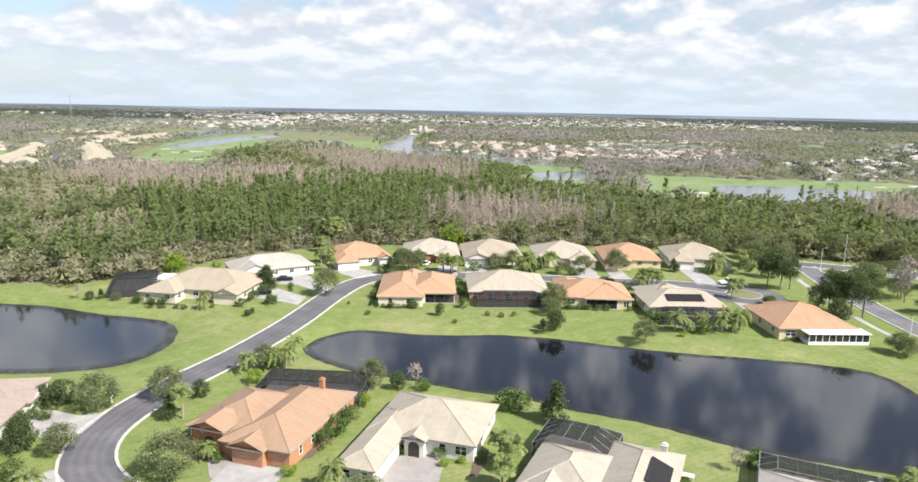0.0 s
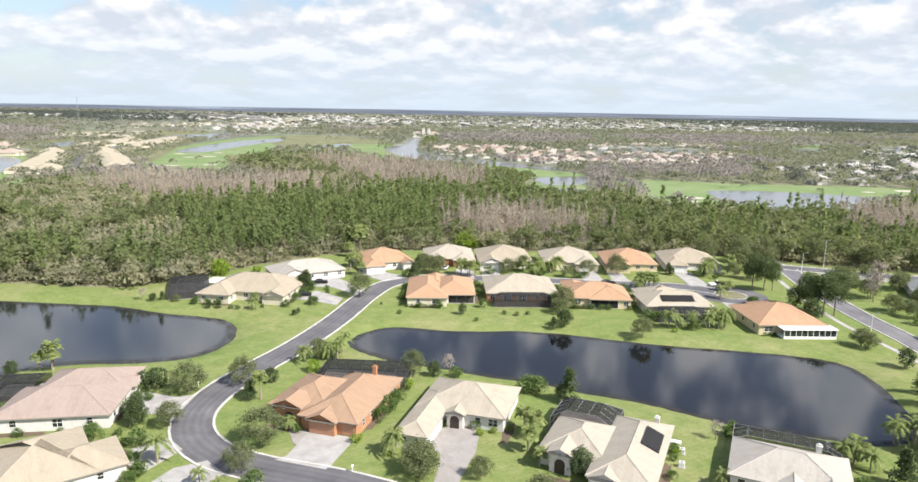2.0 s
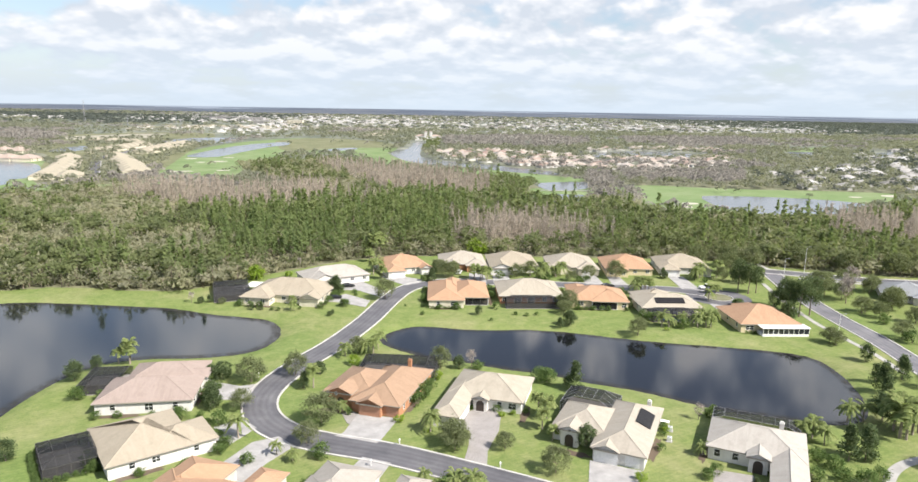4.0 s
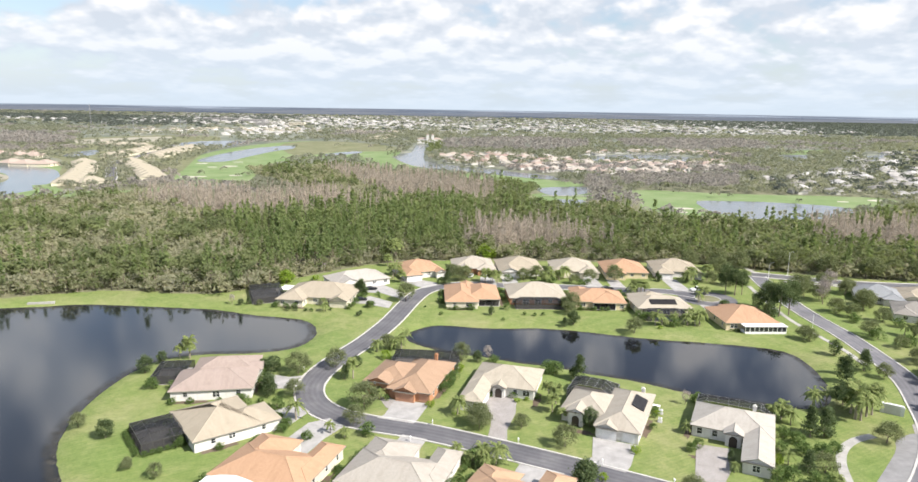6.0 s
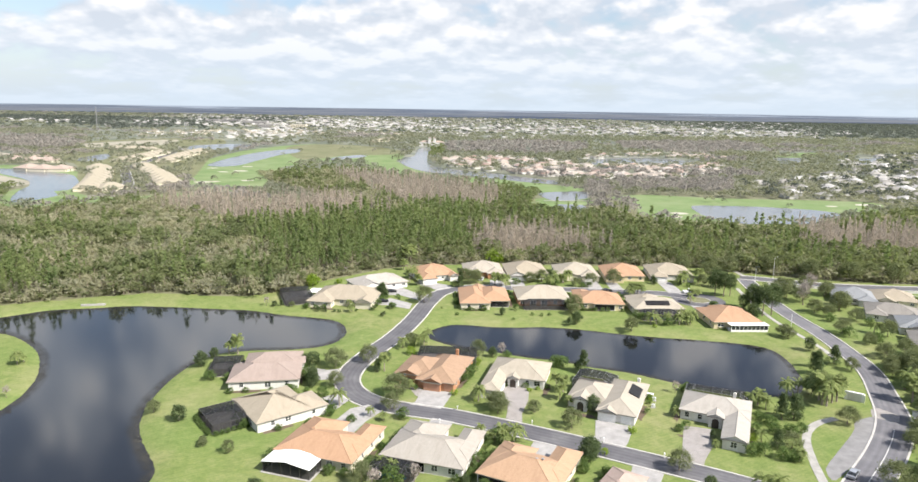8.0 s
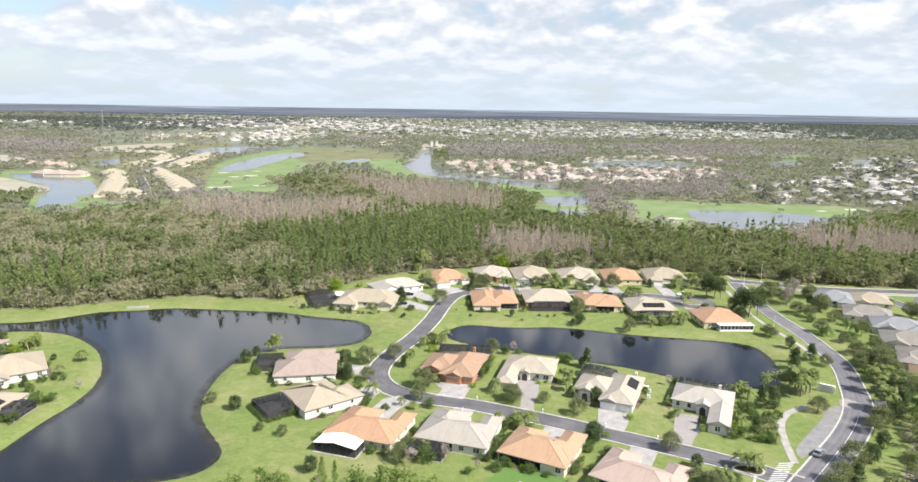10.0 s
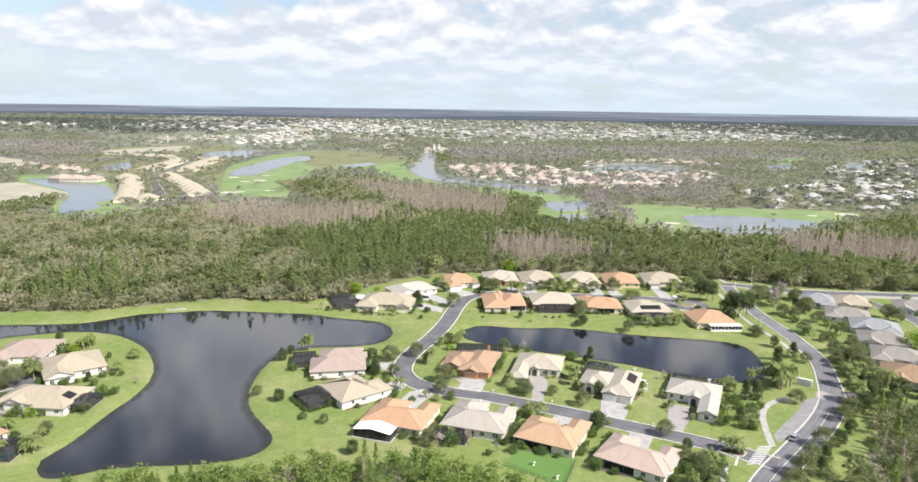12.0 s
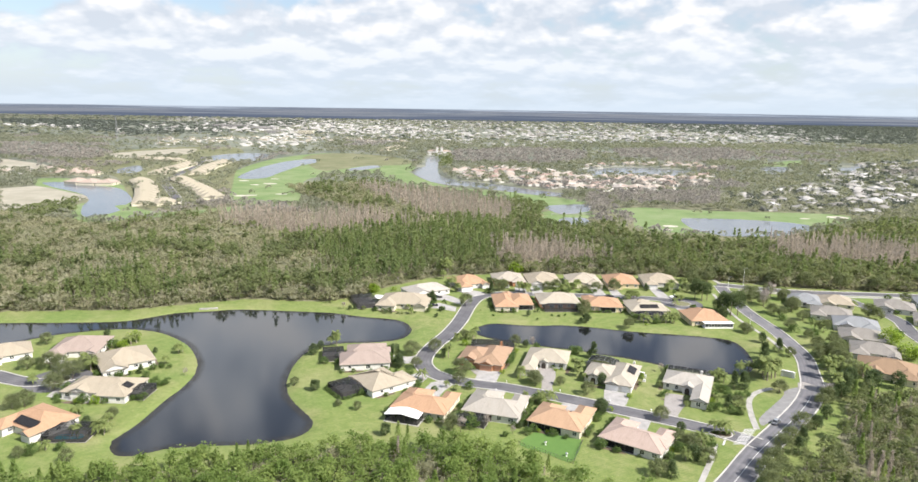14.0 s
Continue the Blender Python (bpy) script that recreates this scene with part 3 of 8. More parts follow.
# ---------------------------------------------------------------- ground, water
def stretched(lo, hi, step, far, grow=1.13):
    mid = list(np.arange(lo, hi + 0.1, step))
    a, b, s = mid[0], mid[-1], step
    left, right = [], []
    while s < 260:
        s *= grow
        a, b = a - s, b + s
        left.append(a)
        right.append(b)
    left.append(-far)
    right.append(far)
    return np.array([v for v in left[::-1] if v >= -far] + mid + [v for v in right if v <= far])


def build_ground():
    xs, ys = stretched(-300, 260, 2.5, 6200), stretched(-60, 260, 2.5, 6200)
    gx, gy = np.meshgrid(xs, ys)
    x, y = gx.ravel(), gy.ravel()
    z = np.zeros(x.shape)
    near = (np.abs(x) < 420) & (np.abs(y) < 420)
    for shore in (LAKE, POND):
        xi, yi = x[near], y[near]
        d = off_line(shore, xi, yi) * np.where(inside(shore, xi, yi), -1, 1)
        dip = np.interp(d, [-9, -3.0, 0, 2.5, 5.5], [-3.2, -1.9, -0.8, -0.22, 0.0])
        z[near] = np.minimum(z[near], dip)
    turf = np.ones(x.shape, np.float32)
    for poly in LAWN_OUT:
        turf[inside(poly, x, y)] = 0
    far = (np.abs(x) > 330) | (y > 330) | (y < -120)
    turf[far] = 0.35
    turf[(y < -8) & (np.abs(x) < 330)] = 0.55
    canopy = np.interp(np.maximum(y, np.abs(x)), [420, 900], [0.0, 0.9]).astype(np.float32)
    nx, ny = len(xs), len(ys)
    i = np.arange((nx - 1) * (ny - 1))
    a = (i // (nx - 1)) * nx + i % (nx - 1)
    tris = np.concatenate([np.stack([a, a + 1, a + nx + 1], 1), np.stack([a, a + nx + 1, a + nx], 1)])
    me = tri_mesh("ground", np.stack([x, y, z], 1), tris, [M["land"]])
    me.polygons.foreach_set("use_smooth", np.ones(len(tris), bool))
    lay = me.attributes.new("turf", "FLOAT", "POINT")
    lay.data.foreach_set("value", turf)
    me.attributes.new("canopy", "FLOAT", "POINT").data.foreach_set("value", canopy)
    tagged(hang("ground", me), "mown green lawn running into brown woodland floor", "ground", kind="structure")


def sheet(name, outline, z, material, label, category, kind="structure"):
    """A flat sheet of ground or water inside an outline."""
    bm = bmesh.new()
    f = bm.faces.new([bm.verts.new((px, py, z)) for px, py in outline])
    f.normal_update()
    if f.normal.z < 0:
        f.normal_flip()
    bmesh.ops.triangulate(bm, faces=[f])
    me = bpy.data.meshes.new(name)
    bm.to_mesh(me)
    bm.free()
    me.materials.append(material)
    return tagged(hang(name, me), label, category, kind=kind)


def grown(outline, by):
    p = np.asarray(outline)
    t = np.roll(p, -1, 0) - np.roll(p, 1, 0)
    n = np.stack([t[:, 1], -t[:, 0]], 1) / np.maximum(np.linalg.norm(t, axis=1), 1e-6)[:, None]
    area = np.sum(p[:, 0] * np.roll(p[:, 1], -1) - np.roll(p[:, 0], -1) * p[:, 1])
    return p + n * by * (1 if area > 0 else -1)


build_ground()
sheet("water_lake", grown(LAKE, 1.6), -0.8, M["lake"], "still dark lake water mirroring the clouds", "lake")
sheet("water_pond", grown(POND, 1.6), -0.8, M["pond"], "still dark pond water mirroring the clouds", "pond")


def m_weed():
    k = Mat("water_weed", 0.9, spec=0.1)
    k.colour(k.ramp(k.noise(0.6, 5, 0.7), (0.3, (0.024, 0.025, 0.023)), (0.7, (0.075, 0.072, 0.064))))
    at = k.n("ShaderNodeAttribute")
    at.attribute_name = "cover"
    s = k.n("ShaderNodeMath")
    s.operation = "MULTIPLY"
    k.link(at.outputs["Fac"], s.inputs[0])
    k.link(k.ramp(k.noise(0.45, 6, 0.75), (0.36, (0, 0, 0)), (0.62, (1, 1, 1))), s.inputs[1])
    k.link(s.outputs[0], k.p.inputs["Alpha"])
    return k.m


def weed_margin(name, shore, wide):
    """Water weed floating along a shore, thinning out towards open water."""
    mat = m_weed()
    rings = [grown(shore, 0.8), grown(shore, -0.35 * wide), grown(shore, -wide)]
    n = len(shore)
    V = np.concatenate([np.c_[r, np.full(n, -0.785)] for r in rings])
    q = np.arange(n)
    nx = (q + 1) % n
    T = np.concatenate([np.concatenate([np.stack([q + o, nx + o, nx + o + n], 1), np.stack([q + o, nx + o + n, q + o + n], 1)]) for o in (0, n)])
    me = tri_mesh(name, V, T, [mat])
    lay = me.attributes.new("cover", "FLOAT", "POINT")
    lay.data.foreach_set("value", np.concatenate([np.full(n, 1.0), np.full(n, 0.8), np.zeros(n)]).astype(np.float32))
    tagged(hang(name, me), "dark water weed along the shallow shore", "water weed", kind="stuff")


weed_margin("water_weed_lake", LAKE, 3.0)
weed_margin("water_weed_pond", POND, 2.2)

# ---------------------------------------------------------------- roads
def taper(line, low, high):
    """Half-widths of the entrance road, narrower past the gate."""
    return np.interp(np.asarray(line)[:, 1], [72, 96], [low, high])[:, None]


def ribbon(line, left, right, z0, z1=None):
    """Points at two offsets along a line (left is positive), as a strip."""
    p = np.asarray(line)
    t = np.gradient(p, axis=0)
    n = np.stack([-t[:, 1], t[:, 0]], 1) / np.linalg.norm(t, axis=1)[:, None]
    a, b = p + n * left, p + n * right
    return np.c_[a, np.full(len(p), z0)], np.c_[b, np.full(len(p), z0 if z1 is None else z1)]


def strip(bm, a, b):
    va, vb = [bm.verts.new(v) for v in a], [bm.verts.new(v) for v in b]
    for i in range(len(va) - 1):
        bm.faces.new((va[i], vb[i], vb[i + 1], va[i + 1]))


def raised(bm, line, left, right, z0, z1):
    """A low solid strip along a line: top and both sides."""
    a, b = ribbon(line, left, right, z1)
    a0, b0 = a.copy(), b.copy()
    a0[:, 2] = b0[:, 2] = z0
    strip(bm, a, b)
    strip(bm, a0, a)
    strip(bm, b, b0)


def road(name, line, width, label, kerb_width=0.45, kerbs=(1, 1), z=0.05, surface="asphalt"):
    bm = bmesh.new()
    across = bm.verts.layers.float.new("across")
    strip(bm, *ribbon(line, width / 2, -width / 2, z))
    for i, v in enumerate(bm.verts):
        v[across] = 0.0 if i < len(line) else 1.0
    r = tagged(part(name, bm, M[surface], None), label, "road", kind="structure")
    for side, on in zip((1, -1), kerbs):
        if on:
            bm = bmesh.new()
            inner, outer = side * width / 2, side * (width / 2 + kerb_width)
            raised(bm, line, *((outer, inner) if side > 0 else (inner, outer)), -0.1, z + 0.11)
            tagged(part("kerb", bm, M["kerb"], r), "pale concrete kerb")
    return r


road("road_street", STREET, 7.0, "grey asphalt residential street with pale kerbs")
road("road_collector", COLLECTOR, 2 * taper(COLLECTOR, 3.95, 3.4), "worn grey asphalt entrance road with pale kerbs", z=0.045, surface="worn_asphalt")
road("road_boulevard", BOULEVARD, 7.5, "far grey asphalt road with pale verges", kerb_width=0.9, z=0.04)
road("road_side_street", SIDE_STREET, 7.0, "grey asphalt street between grey-roofed houses", z=0.055)
road("road_west_street", WEST_STREET, 7.0, "grey asphalt street on the peninsula", z=0.05)


def disc(cx, cy, r, n=40, squash=1.0):
    a = np.arange(n) / n * 2 * math.pi
    return np.stack([cx + r * np.cos(a), cy + r * squash * np.sin(a)], 1)


def turning_circle(name, cx, cy, r, r_in, label):
    ob = sheet(name, disc(cx, cy, r), 0.058, M["asphalt"], label, "road")
    bm = bmesh.new()
    ring = np.vstack([disc(cx, cy, r_in, 32), disc(cx, cy, r_in, 32)[:1]])
    raised(bm, ring, 0.0, -0.45, 0.0, 0.2)
    part("kerb", bm, M["concrete"], ob)
    sheet("island_bed", disc(cx, cy, r_in - 0.1, 32), 0.14, M["land"], "small planted island in the turning circle", "planting bed")
    return ob


turning_circle("road_cul_de_sac", 81, 184.5, 11.0, 4.6, "asphalt turning circle with a planted island")
turning_circle("road_west_circle", -190, 74.5, 11.5, 4.0, "asphalt turning circle on the peninsula")

# centre line and crosswalk paint, footpaths
bm = bmesh.new()
strip(bm, *ribbon(COLLECTOR[(COLLECTOR[:, 1] > -60) & (COLLECTOR[:, 1] < 68)], 0.10, -0.12, 0.052))
tagged(part("road_median", bm, M["paint"], None), "pale hatched paint along the road's centre", "road marking", kind="structure")


def path_strip(name, line, width, label, z=0.06):
    bm = bmesh.new()
    raised(bm, catmull(line, 2.0, False), width / 2, -width / 2, -0.05, z)
    return tagged(part(name, bm, M["concrete"], None), label, "footpath", kind="structure")


path_strip("footpath_loop", [(78, 73), (73, 71), (68, 67), (64, 61), (61, 53), (59, 46), (57.5, 40)], 2.0, "curved pale concrete footpath through grass")
path_strip("footpath_collector", [(102, 116), (103, 128), (102, 142), (101, 160), (103, 185), (106, 205)], 1.6, "pale concrete footpath beside the road")
path_strip("footpath_boulevard", [(124, 214), (148, 206), (170, 202.5), (206, 199.5), (300, 193)], 2.4, "pale concrete footpath beside the far road")
path_strip("footpath_woods", [(119, 228), (118.5, 240), (121, 262), (126, 285), (132, 320)], 2.2, "pale path running north into the woods")
path_strip("footpath_entrance", [(24, 2), (30, 12), (36, 22), (40, 30)], 1.6, "pale concrete footpath by the entrance")
for k in range(11):   # crosswalk bars where the street meets the entrance road
    u = k / 10
    bm = bmesh.new()
    box(bm, -2.1, 2.1, -0.25, 0.25, 0.055, 0.068)
    b = part("crosswalk_bar", bm, M["paint"], None)
    b.matrix_world = pose(47.6 + 7.7 * u, 30.0 + 9.9 * u, 0, 0, 0, 5)
    tagged(b, "worn white crosswalk bar on asphalt", "road marking", "crosswalk bars", "structure")
bm = bmesh.new()
box(bm, -0.3, 0.3, -3.0, 3.0, 0.057, 0.068)
b = part("stop_line", bm, M["paint"], None)
b.matrix_world = pose(43.5, 31.6, 0, 0, 0, -30)
tagged(b, "white stop line across the street's lane", "road marking", kind="structure")

# parking bays beside the entrance road and the paved band at the gate
for outline in ([(61.1, 46.5), (63.6, 50.0), (78.1, 65.4), (82.0, 71.1), (88.5, 74.4), (87.7, 71.2), (74.4, 55.0), (63.3, 44.4), (60.3, 42.7)],
                [(89.8, 70.5), (92.9, 69.9), (91.8, 64.4), (88.5, 60.4), (74.4, 45.7), (67.1, 40.1), (64.6, 41.1), (74.9, 52.6)]):
    sheet("parking_bay", catmull(outline, 1.5), 0.034, M["bay"], "pale worn asphalt bay beside the entrance road", "road")
sheet("gate_band", [(90.6, 78.7), (93.4, 79.8), (96.3, 75.0), (93.5, 71.1), (91.5, 71.9), (88.3, 74.1)], 0.062, M["pavers"], "pale paved band across the entrance road", "road")

# planted median where the street meets the entrance road
MEDIAN = catmull([(40.2, 36.6), (41.6, 35.6), (44.1, 34.3), (46.1, 34.0), (47.8, 35.7), (47.5, 37.4), (45.0, 38.4), (42.0, 38.4)], 1.0)
sheet("median_bed", MEDIAN, 0.19, M["mulch"], "mulched planting bed on the street's median", "planting bed")
bm = bmesh.new()
raised(bm, np.vstack([MEDIAN, MEDIAN[:1]]), 0.22, -0.22, -0.05, 0.21)
tagged(part("kerb_median", bm, M["kerb"], None), "pale kerb round the street's median", "kerb", kind="structure")

# ---------------------------------------------------------------- houses
PITCH, EAVE, OVER = 0.40, 2.75, 0.5
SHARED = {}
FOOTPRINTS = []


def roof_faces(x0, x1, y0, y1, kind, z, verts, faces, uvs, slots, caps):
    """One roof: h hip, x or y hip with the ridge that way, f gable to the front, b gable to the back, s gable to both sides."""
    w, d = x1 - x0, y1 - y0
    along_y = kind in "yfb" or (kind == "h" and d >= w)
    span = w if along_y else d
    top = z + PITCH * span / 2
    run = span / 2
    if along_y:
        cx = (x0 + x1) / 2
        r0, r1 = (cx, y0 + (0 if kind == "f" else run), top), (cx, y1 - (0 if kind == "b" else run), top)
    else:
        cy = (y0 + y1) / 2
        r0, r1 = (x0 + (0 if kind == "s" else run), cy, top), (x1 - (0 if kind == "s" else run), cy, top)
    a, b, c, e = (x0, y0, z), (x1, y0, z), (x1, y1, z), (x0, y1, z)
    if along_y:
        polys = [(b, c, r1, r0), (e, a, r0, r1)] + ([(a, b, r0)] if kind != "f" else []) + ([(c, e, r1)] if kind != "b" else [])
        ends = [] if kind == "f" else [(a, r0), (b, r0)]
        ends += [] if kind == "b" else [(c, r1), (e, r1)]
    else:
        polys = [(a, b, r1, r0), (c, e, r0, r1)] + ([] if kind == "s" else [(b, c, r1), (e, a, r0)])
        ends = [] if kind == "s" else [(a, r0), (e, r0), (b, r1), (c, r1)]
    caps += [(r0, r1)] + ends
    for p in polys:
        v = [Vector(q) for q in p]
        u = (v[1] - v[0]).normalized()
        n = (v[1] - v[0]).cross(v[2] - v[0]).normalized()
        up = n.cross(u)
        faces.append(range(len(verts), len(verts) + len(p)))
        verts += p
        uvs += [((q - v[0]).dot(u), (q - v[0]).dot(up)) for q in v]
        slots.append(0)
    zl = z - 0.22
    low = [(q[0], q[1], zl) for q in (a, b, c, e)]
    for i, (p, q) in enumerate(((a, b), (b, c), (c, e), (e, a))):
        pl, ql = low[i], low[(i + 1) % 4]
        faces.append(range(len(verts), len(verts) + 4))
        verts += [pl, ql, q, p]
        uvs += [(0, 0)] * 4
        slots.append(1)
    faces.append(range(len(verts), len(verts) + 4))
    verts += low[::-1]
    uvs += [(0, 0)] * 4
    slots.append(1)
    # gable boards close the open ends
    for on, (p, q, r) in ((kind == "f", (a, b, r0)), (kind == "b", (c, e, r1)), (kind == "s", (b, c, r1)), (kind == "s", (e, a, r0))):
        if on:
            inn = 0.45
            dx, dy = (0, inn) if kind == "f" else (0, -inn) if kind == "b" else ((-inn if p[0] == x1 else inn), 0)
            faces.append(range(len(verts), len(verts) + 3))
            verts += [(s[0] + dx, s[1] + dy, s[2]) for s in (p, q, r)]
            uvs += [(0, 0)] * 3
            slots.append(2)
    return top


def window_meshes(w, h, bars):
    key = ("win", w, h, bars)
    if key not in SHARED:
        f = 0.09
        xs, zs = [], [0.0, f, h * 0.52, h * 0.52 + 0.05, h - f, h]
        for k in range(bars + 1):
            xs += [-w / 2 + (w - f) * k / bars, -w / 2 + (w - f) * k / bars + f]
        bm = bmesh.new()
        grid = {(i, j): bm.verts.new((px, -0.06, pz)) for i, px in enumerate(xs) for j, pz in enumerate(zs)}
        bars_only = [bm.faces.new([grid[q] for q in ((i, j), (i + 1, j), (i + 1, j + 1), (i, j + 1))]) for i in range(len(xs) - 1) for j in range(5) if i % 2 == 0 or j % 2 == 0]
        out = bmesh.ops.extrude_face_region(bm, geom=bars_only)
        for v in out["geom"]:
            if isinstance(v, bmesh.types.BMVert):
                v.co.y = 0.02
        bmesh.ops.recalc_face_normals(bm, faces=bm.faces)
        me = bpy.data.meshes.new("window")
        bm.to_mesh(me)
        bm.free()
        me.materials.append(M["trim"])
        bm = bmesh.new()
        box(bm, -w / 2 + f, w / 2 - f, -0.03, 0.0, f, h - f)
        bmesh.ops.recalc_face_normals(bm, faces=bm.faces)
        pane = bpy.data.meshes.new("pane")
        bm.to_mesh(pane)
        bm.free()
        pane.materials.append(M["glass"])
        SHARED[key] = me, pane
    return SHARED[key]


def garage_mesh(w, mat):
    key = ("garage", w, mat.name)
    if key not in SHARED:
        bm = bmesh.new()
        box(bm, -w / 2, w / 2, -0.05, 0.02, 0, 2.15)
        for k in range(4):
            for j in range(int(w / 0.62)):
                x = -w / 2 + 0.06 + j * (w - 0.06) / int(w / 0.62)
                box(bm, x, x + (w - 0.06) / int(w / 0.62) - 0.08, -0.075, -0.045, 0.06 + 0.53 * k, 0.06 + 0.53 * k + 0.43)
        bmesh.ops.recalc_face_normals(bm, faces=bm.faces)
        me = bpy.data.meshes.new("garage_door")
        bm.to_mesh(me)
        bm.free()
        me.materials.append(mat)
        SHARED[key] = me
    return SHARED[key]


def arch(half, rise, depth):
    """A round-headed slab standing on the ground, facing -y."""
    bm = bmesh.new()
    pts = [(-half, 0.0), (half, 0.0)] + [(half * math.cos(q), rise + half * math.sin(q)) for q in np.arange(9) / 8 * math.pi]
    f = [bm.verts.new((px, -depth, pz)) for px, pz in pts]
    r = [bm.verts.new((px, 0.02, pz)) for px, pz in pts]
    bm.faces.new(f)
    bm.faces.new(r[::-1])
    for k in range(len(pts)):
        n = (k + 1) % len(pts)
        bm.faces.new((f[k], r[k], r[n], f[n]))
    return bm


def on_wall(block, face, at, z):
    """The local pose of something on a wall, facing out."""
    x0, x1, y0, y1 = block[0] + OVER, block[1] - OVER, block[2] + OVER, block[3] - OVER
    return {"f": pose(at, y0, z), "b": pose(at, y1, z, 0, 0, 180), "l": pose(x0, at, z, 0, 0, -90), "r": pose(x1, at, z, 0, 0, 90)}[face]


def house(name, x, y, yaw, blocks, wall, roof, label, items=(), lanai=None, garage=None, group=""):
    """blocks: eave rectangles (x0, x1, y0, y1, roof kind). items: (block, wall, place along it, what). lanai: (block, x0, x1, depth) open to the front."""
    h = empty(name, pose(x, y, 0, 0, 0, yaw), label, "house", group)
    FOOTPRINTS.append((x, y, radians(yaw), [q[:4] for q in blocks]))
    verts, faces, uvs, slots, caps = [], [], [], [], []
    for i, b in enumerate(blocks):
        lift = 0.012 * i
        roof_faces(*b[:4], b[4], EAVE + lift + (b[5] if len(b) > 5 else 0), verts, faces, uvs, slots, caps)
        x0, x1, y0, y1 = b[0] + OVER - 0.006 * i, b[1] - OVER + 0.006 * i, b[2] + OVER - 0.006 * i, b[3] - OVER + 0.006 * i
        top = EAVE - 0.1 + (b[5] if len(b) > 5 else 0)
        bm = bmesh.new()
        if lanai and lanai[0] == i:
            _, u0, u1, dep = lanai
            box(bm, x0, x1, y0 + dep, y1, -0.1, top)
            if u0 - x0 > 0.3:
                box(bm, x0, u0, y0, y0 + dep - 0.004, -0.1, top)
            if x1 - u1 > 0.3:
                box(bm, u1, x1, y0, y0 + dep - 0.004, -0.1, top)
            box(bm, max(u0, x0), min(u1, x1), y0 + 0.05, y0 + dep - 0.004, top - 0.35, top - 0.02)
        else:
            box(bm, x0, x1, y0, y1, -0.1, top)
        part("wall", bm, wall, h)
        if lanai and lanai[0] == i:
            boxed("lanai_floor", (max(u0, x0) + 0.02, min(u1, x1) - 0.02, y0 - 0.3, y0 + dep - 0.01, -0.05, 0.12), M["concrete"], h)
            a, b_ = max(u0, x0), min(u1, x1)
            n = max(1, round((b_ - a) / 2.6))
            for k in range(n + 1):
                px = a + (b_ - a) * k / n
                boxed("post", (px - 0.07, px + 0.07, y0 - 0.02, y0 + 0.12, 0.1, top - 0.3), M["trim"] if k in (0, n) else M["bronze"], h)
            boxed("screen", (a, b_, y0 + 0.04, y0 + 0.05, 0.12, top - 0.33), M["screen"], h)
    me = mesh_of("roof", verts, faces, [roof, M["fascia"], wall], slots, uvs)
    hang("roof", me, h)
    for p, q in caps:   # ridge and hip tiles
        p, q = Vector(p), Vector(q)
        if (q - p).length < 0.3:
            continue
        d = (q - p).normalized()
        sd, up = d.cross(Vector((0, 0, 1))).normalized() * 0.13, Vector((0, 0, 0.09))
        v = [tuple(w) for w in (p + sd, p + up, p - sd, q + sd, q + up, q - sd)]
        n = (q - p).length
        hang("ridge_tile", mesh_of("ridge_tile", v, [(0, 1, 4, 3), (1, 2, 5, 4)], roof, None, [(0.1, 0.1), (0.1, 0.2), (n, 0.2), (n, 0.1)] * 2), h)
    for i, face, at, what in items:
        b = blocks[i]
        if what[0] == "w":   # window: wWxH
            ww, hh = (float(v) for v in what[1:].split("x"))
            fm, pm = window_meshes(ww, hh, 2 if ww > 1.2 else 1)
            o = hang("window", fm, h)
            o.matrix_local = on_wall(b, face, at, 2.25 - hh)
            hang("pane", pm, o)
        elif what[0] == "g":  # garage door of that width
            o = hang("garage_door", garage_mesh(float(what[1:]), garage or M["trim"]), h)
            o.matrix_local = on_wall(b, face, at, 0.02)
        elif what[0] == "d":  # entrance: arched slab coloured dark for the shade of a recess, in a frame
            for nm, half, rise, depth, mat in (("door_frame", 1.15, 1.75, 0.10, wall), ("door", 0.85, 1.65, 0.16, M["recess_shade"])):
                o = part(nm, arch(half, rise, depth), mat, h)
                o.matrix_local = on_wall(b, face, at, 0)
        elif what[0] == "p":  # cream band over a garage door
            o = boxed("gable_band", (-2.2, 2.2, -0.08, 0.02, 0.0, 0.32), M["cream"], h)
            o.matrix_local = on_wall(b, face, at, 2.26)
        elif what[0] == "o":  # small round or square gable opening
            fm, pm = window_meshes(0.6, 0.7, 1)
            o = hang("window", fm, h)
            o.matrix_local = on_wall(b, face, at, EAVE + 0.1)
            hang("pane", pm, o)
    return h


def on_roof(name, h, x, y, z, tilt, w, d, thick, material, turn=0.0):
    """A flat thing lying on a roof slope of a house."""
    o = boxed(name, (-w / 2, w / 2, -d / 2, d / 2, 0.0, thick), material, h)
    o.matrix_local = pose(x, y, z, 0, 0, turn) @ pose(0, 0, 0, tilt, 0, 0)
    return o


def chimney(h, x, y, top, wall):
    bm = bmesh.new()
    box(bm, -0.4, 0.4, -0.32, 0.32, 2.0, top)
    box(bm, -0.48, 0.48, -0.4, 0.4, top, top + 0.15)
    box(bm, -0.28, 0.28, -0.22, 0.22, top + 0.15, top + 0.4)
    part("chimney", bm, wall, h).matrix_local = pose(x, y, 0)


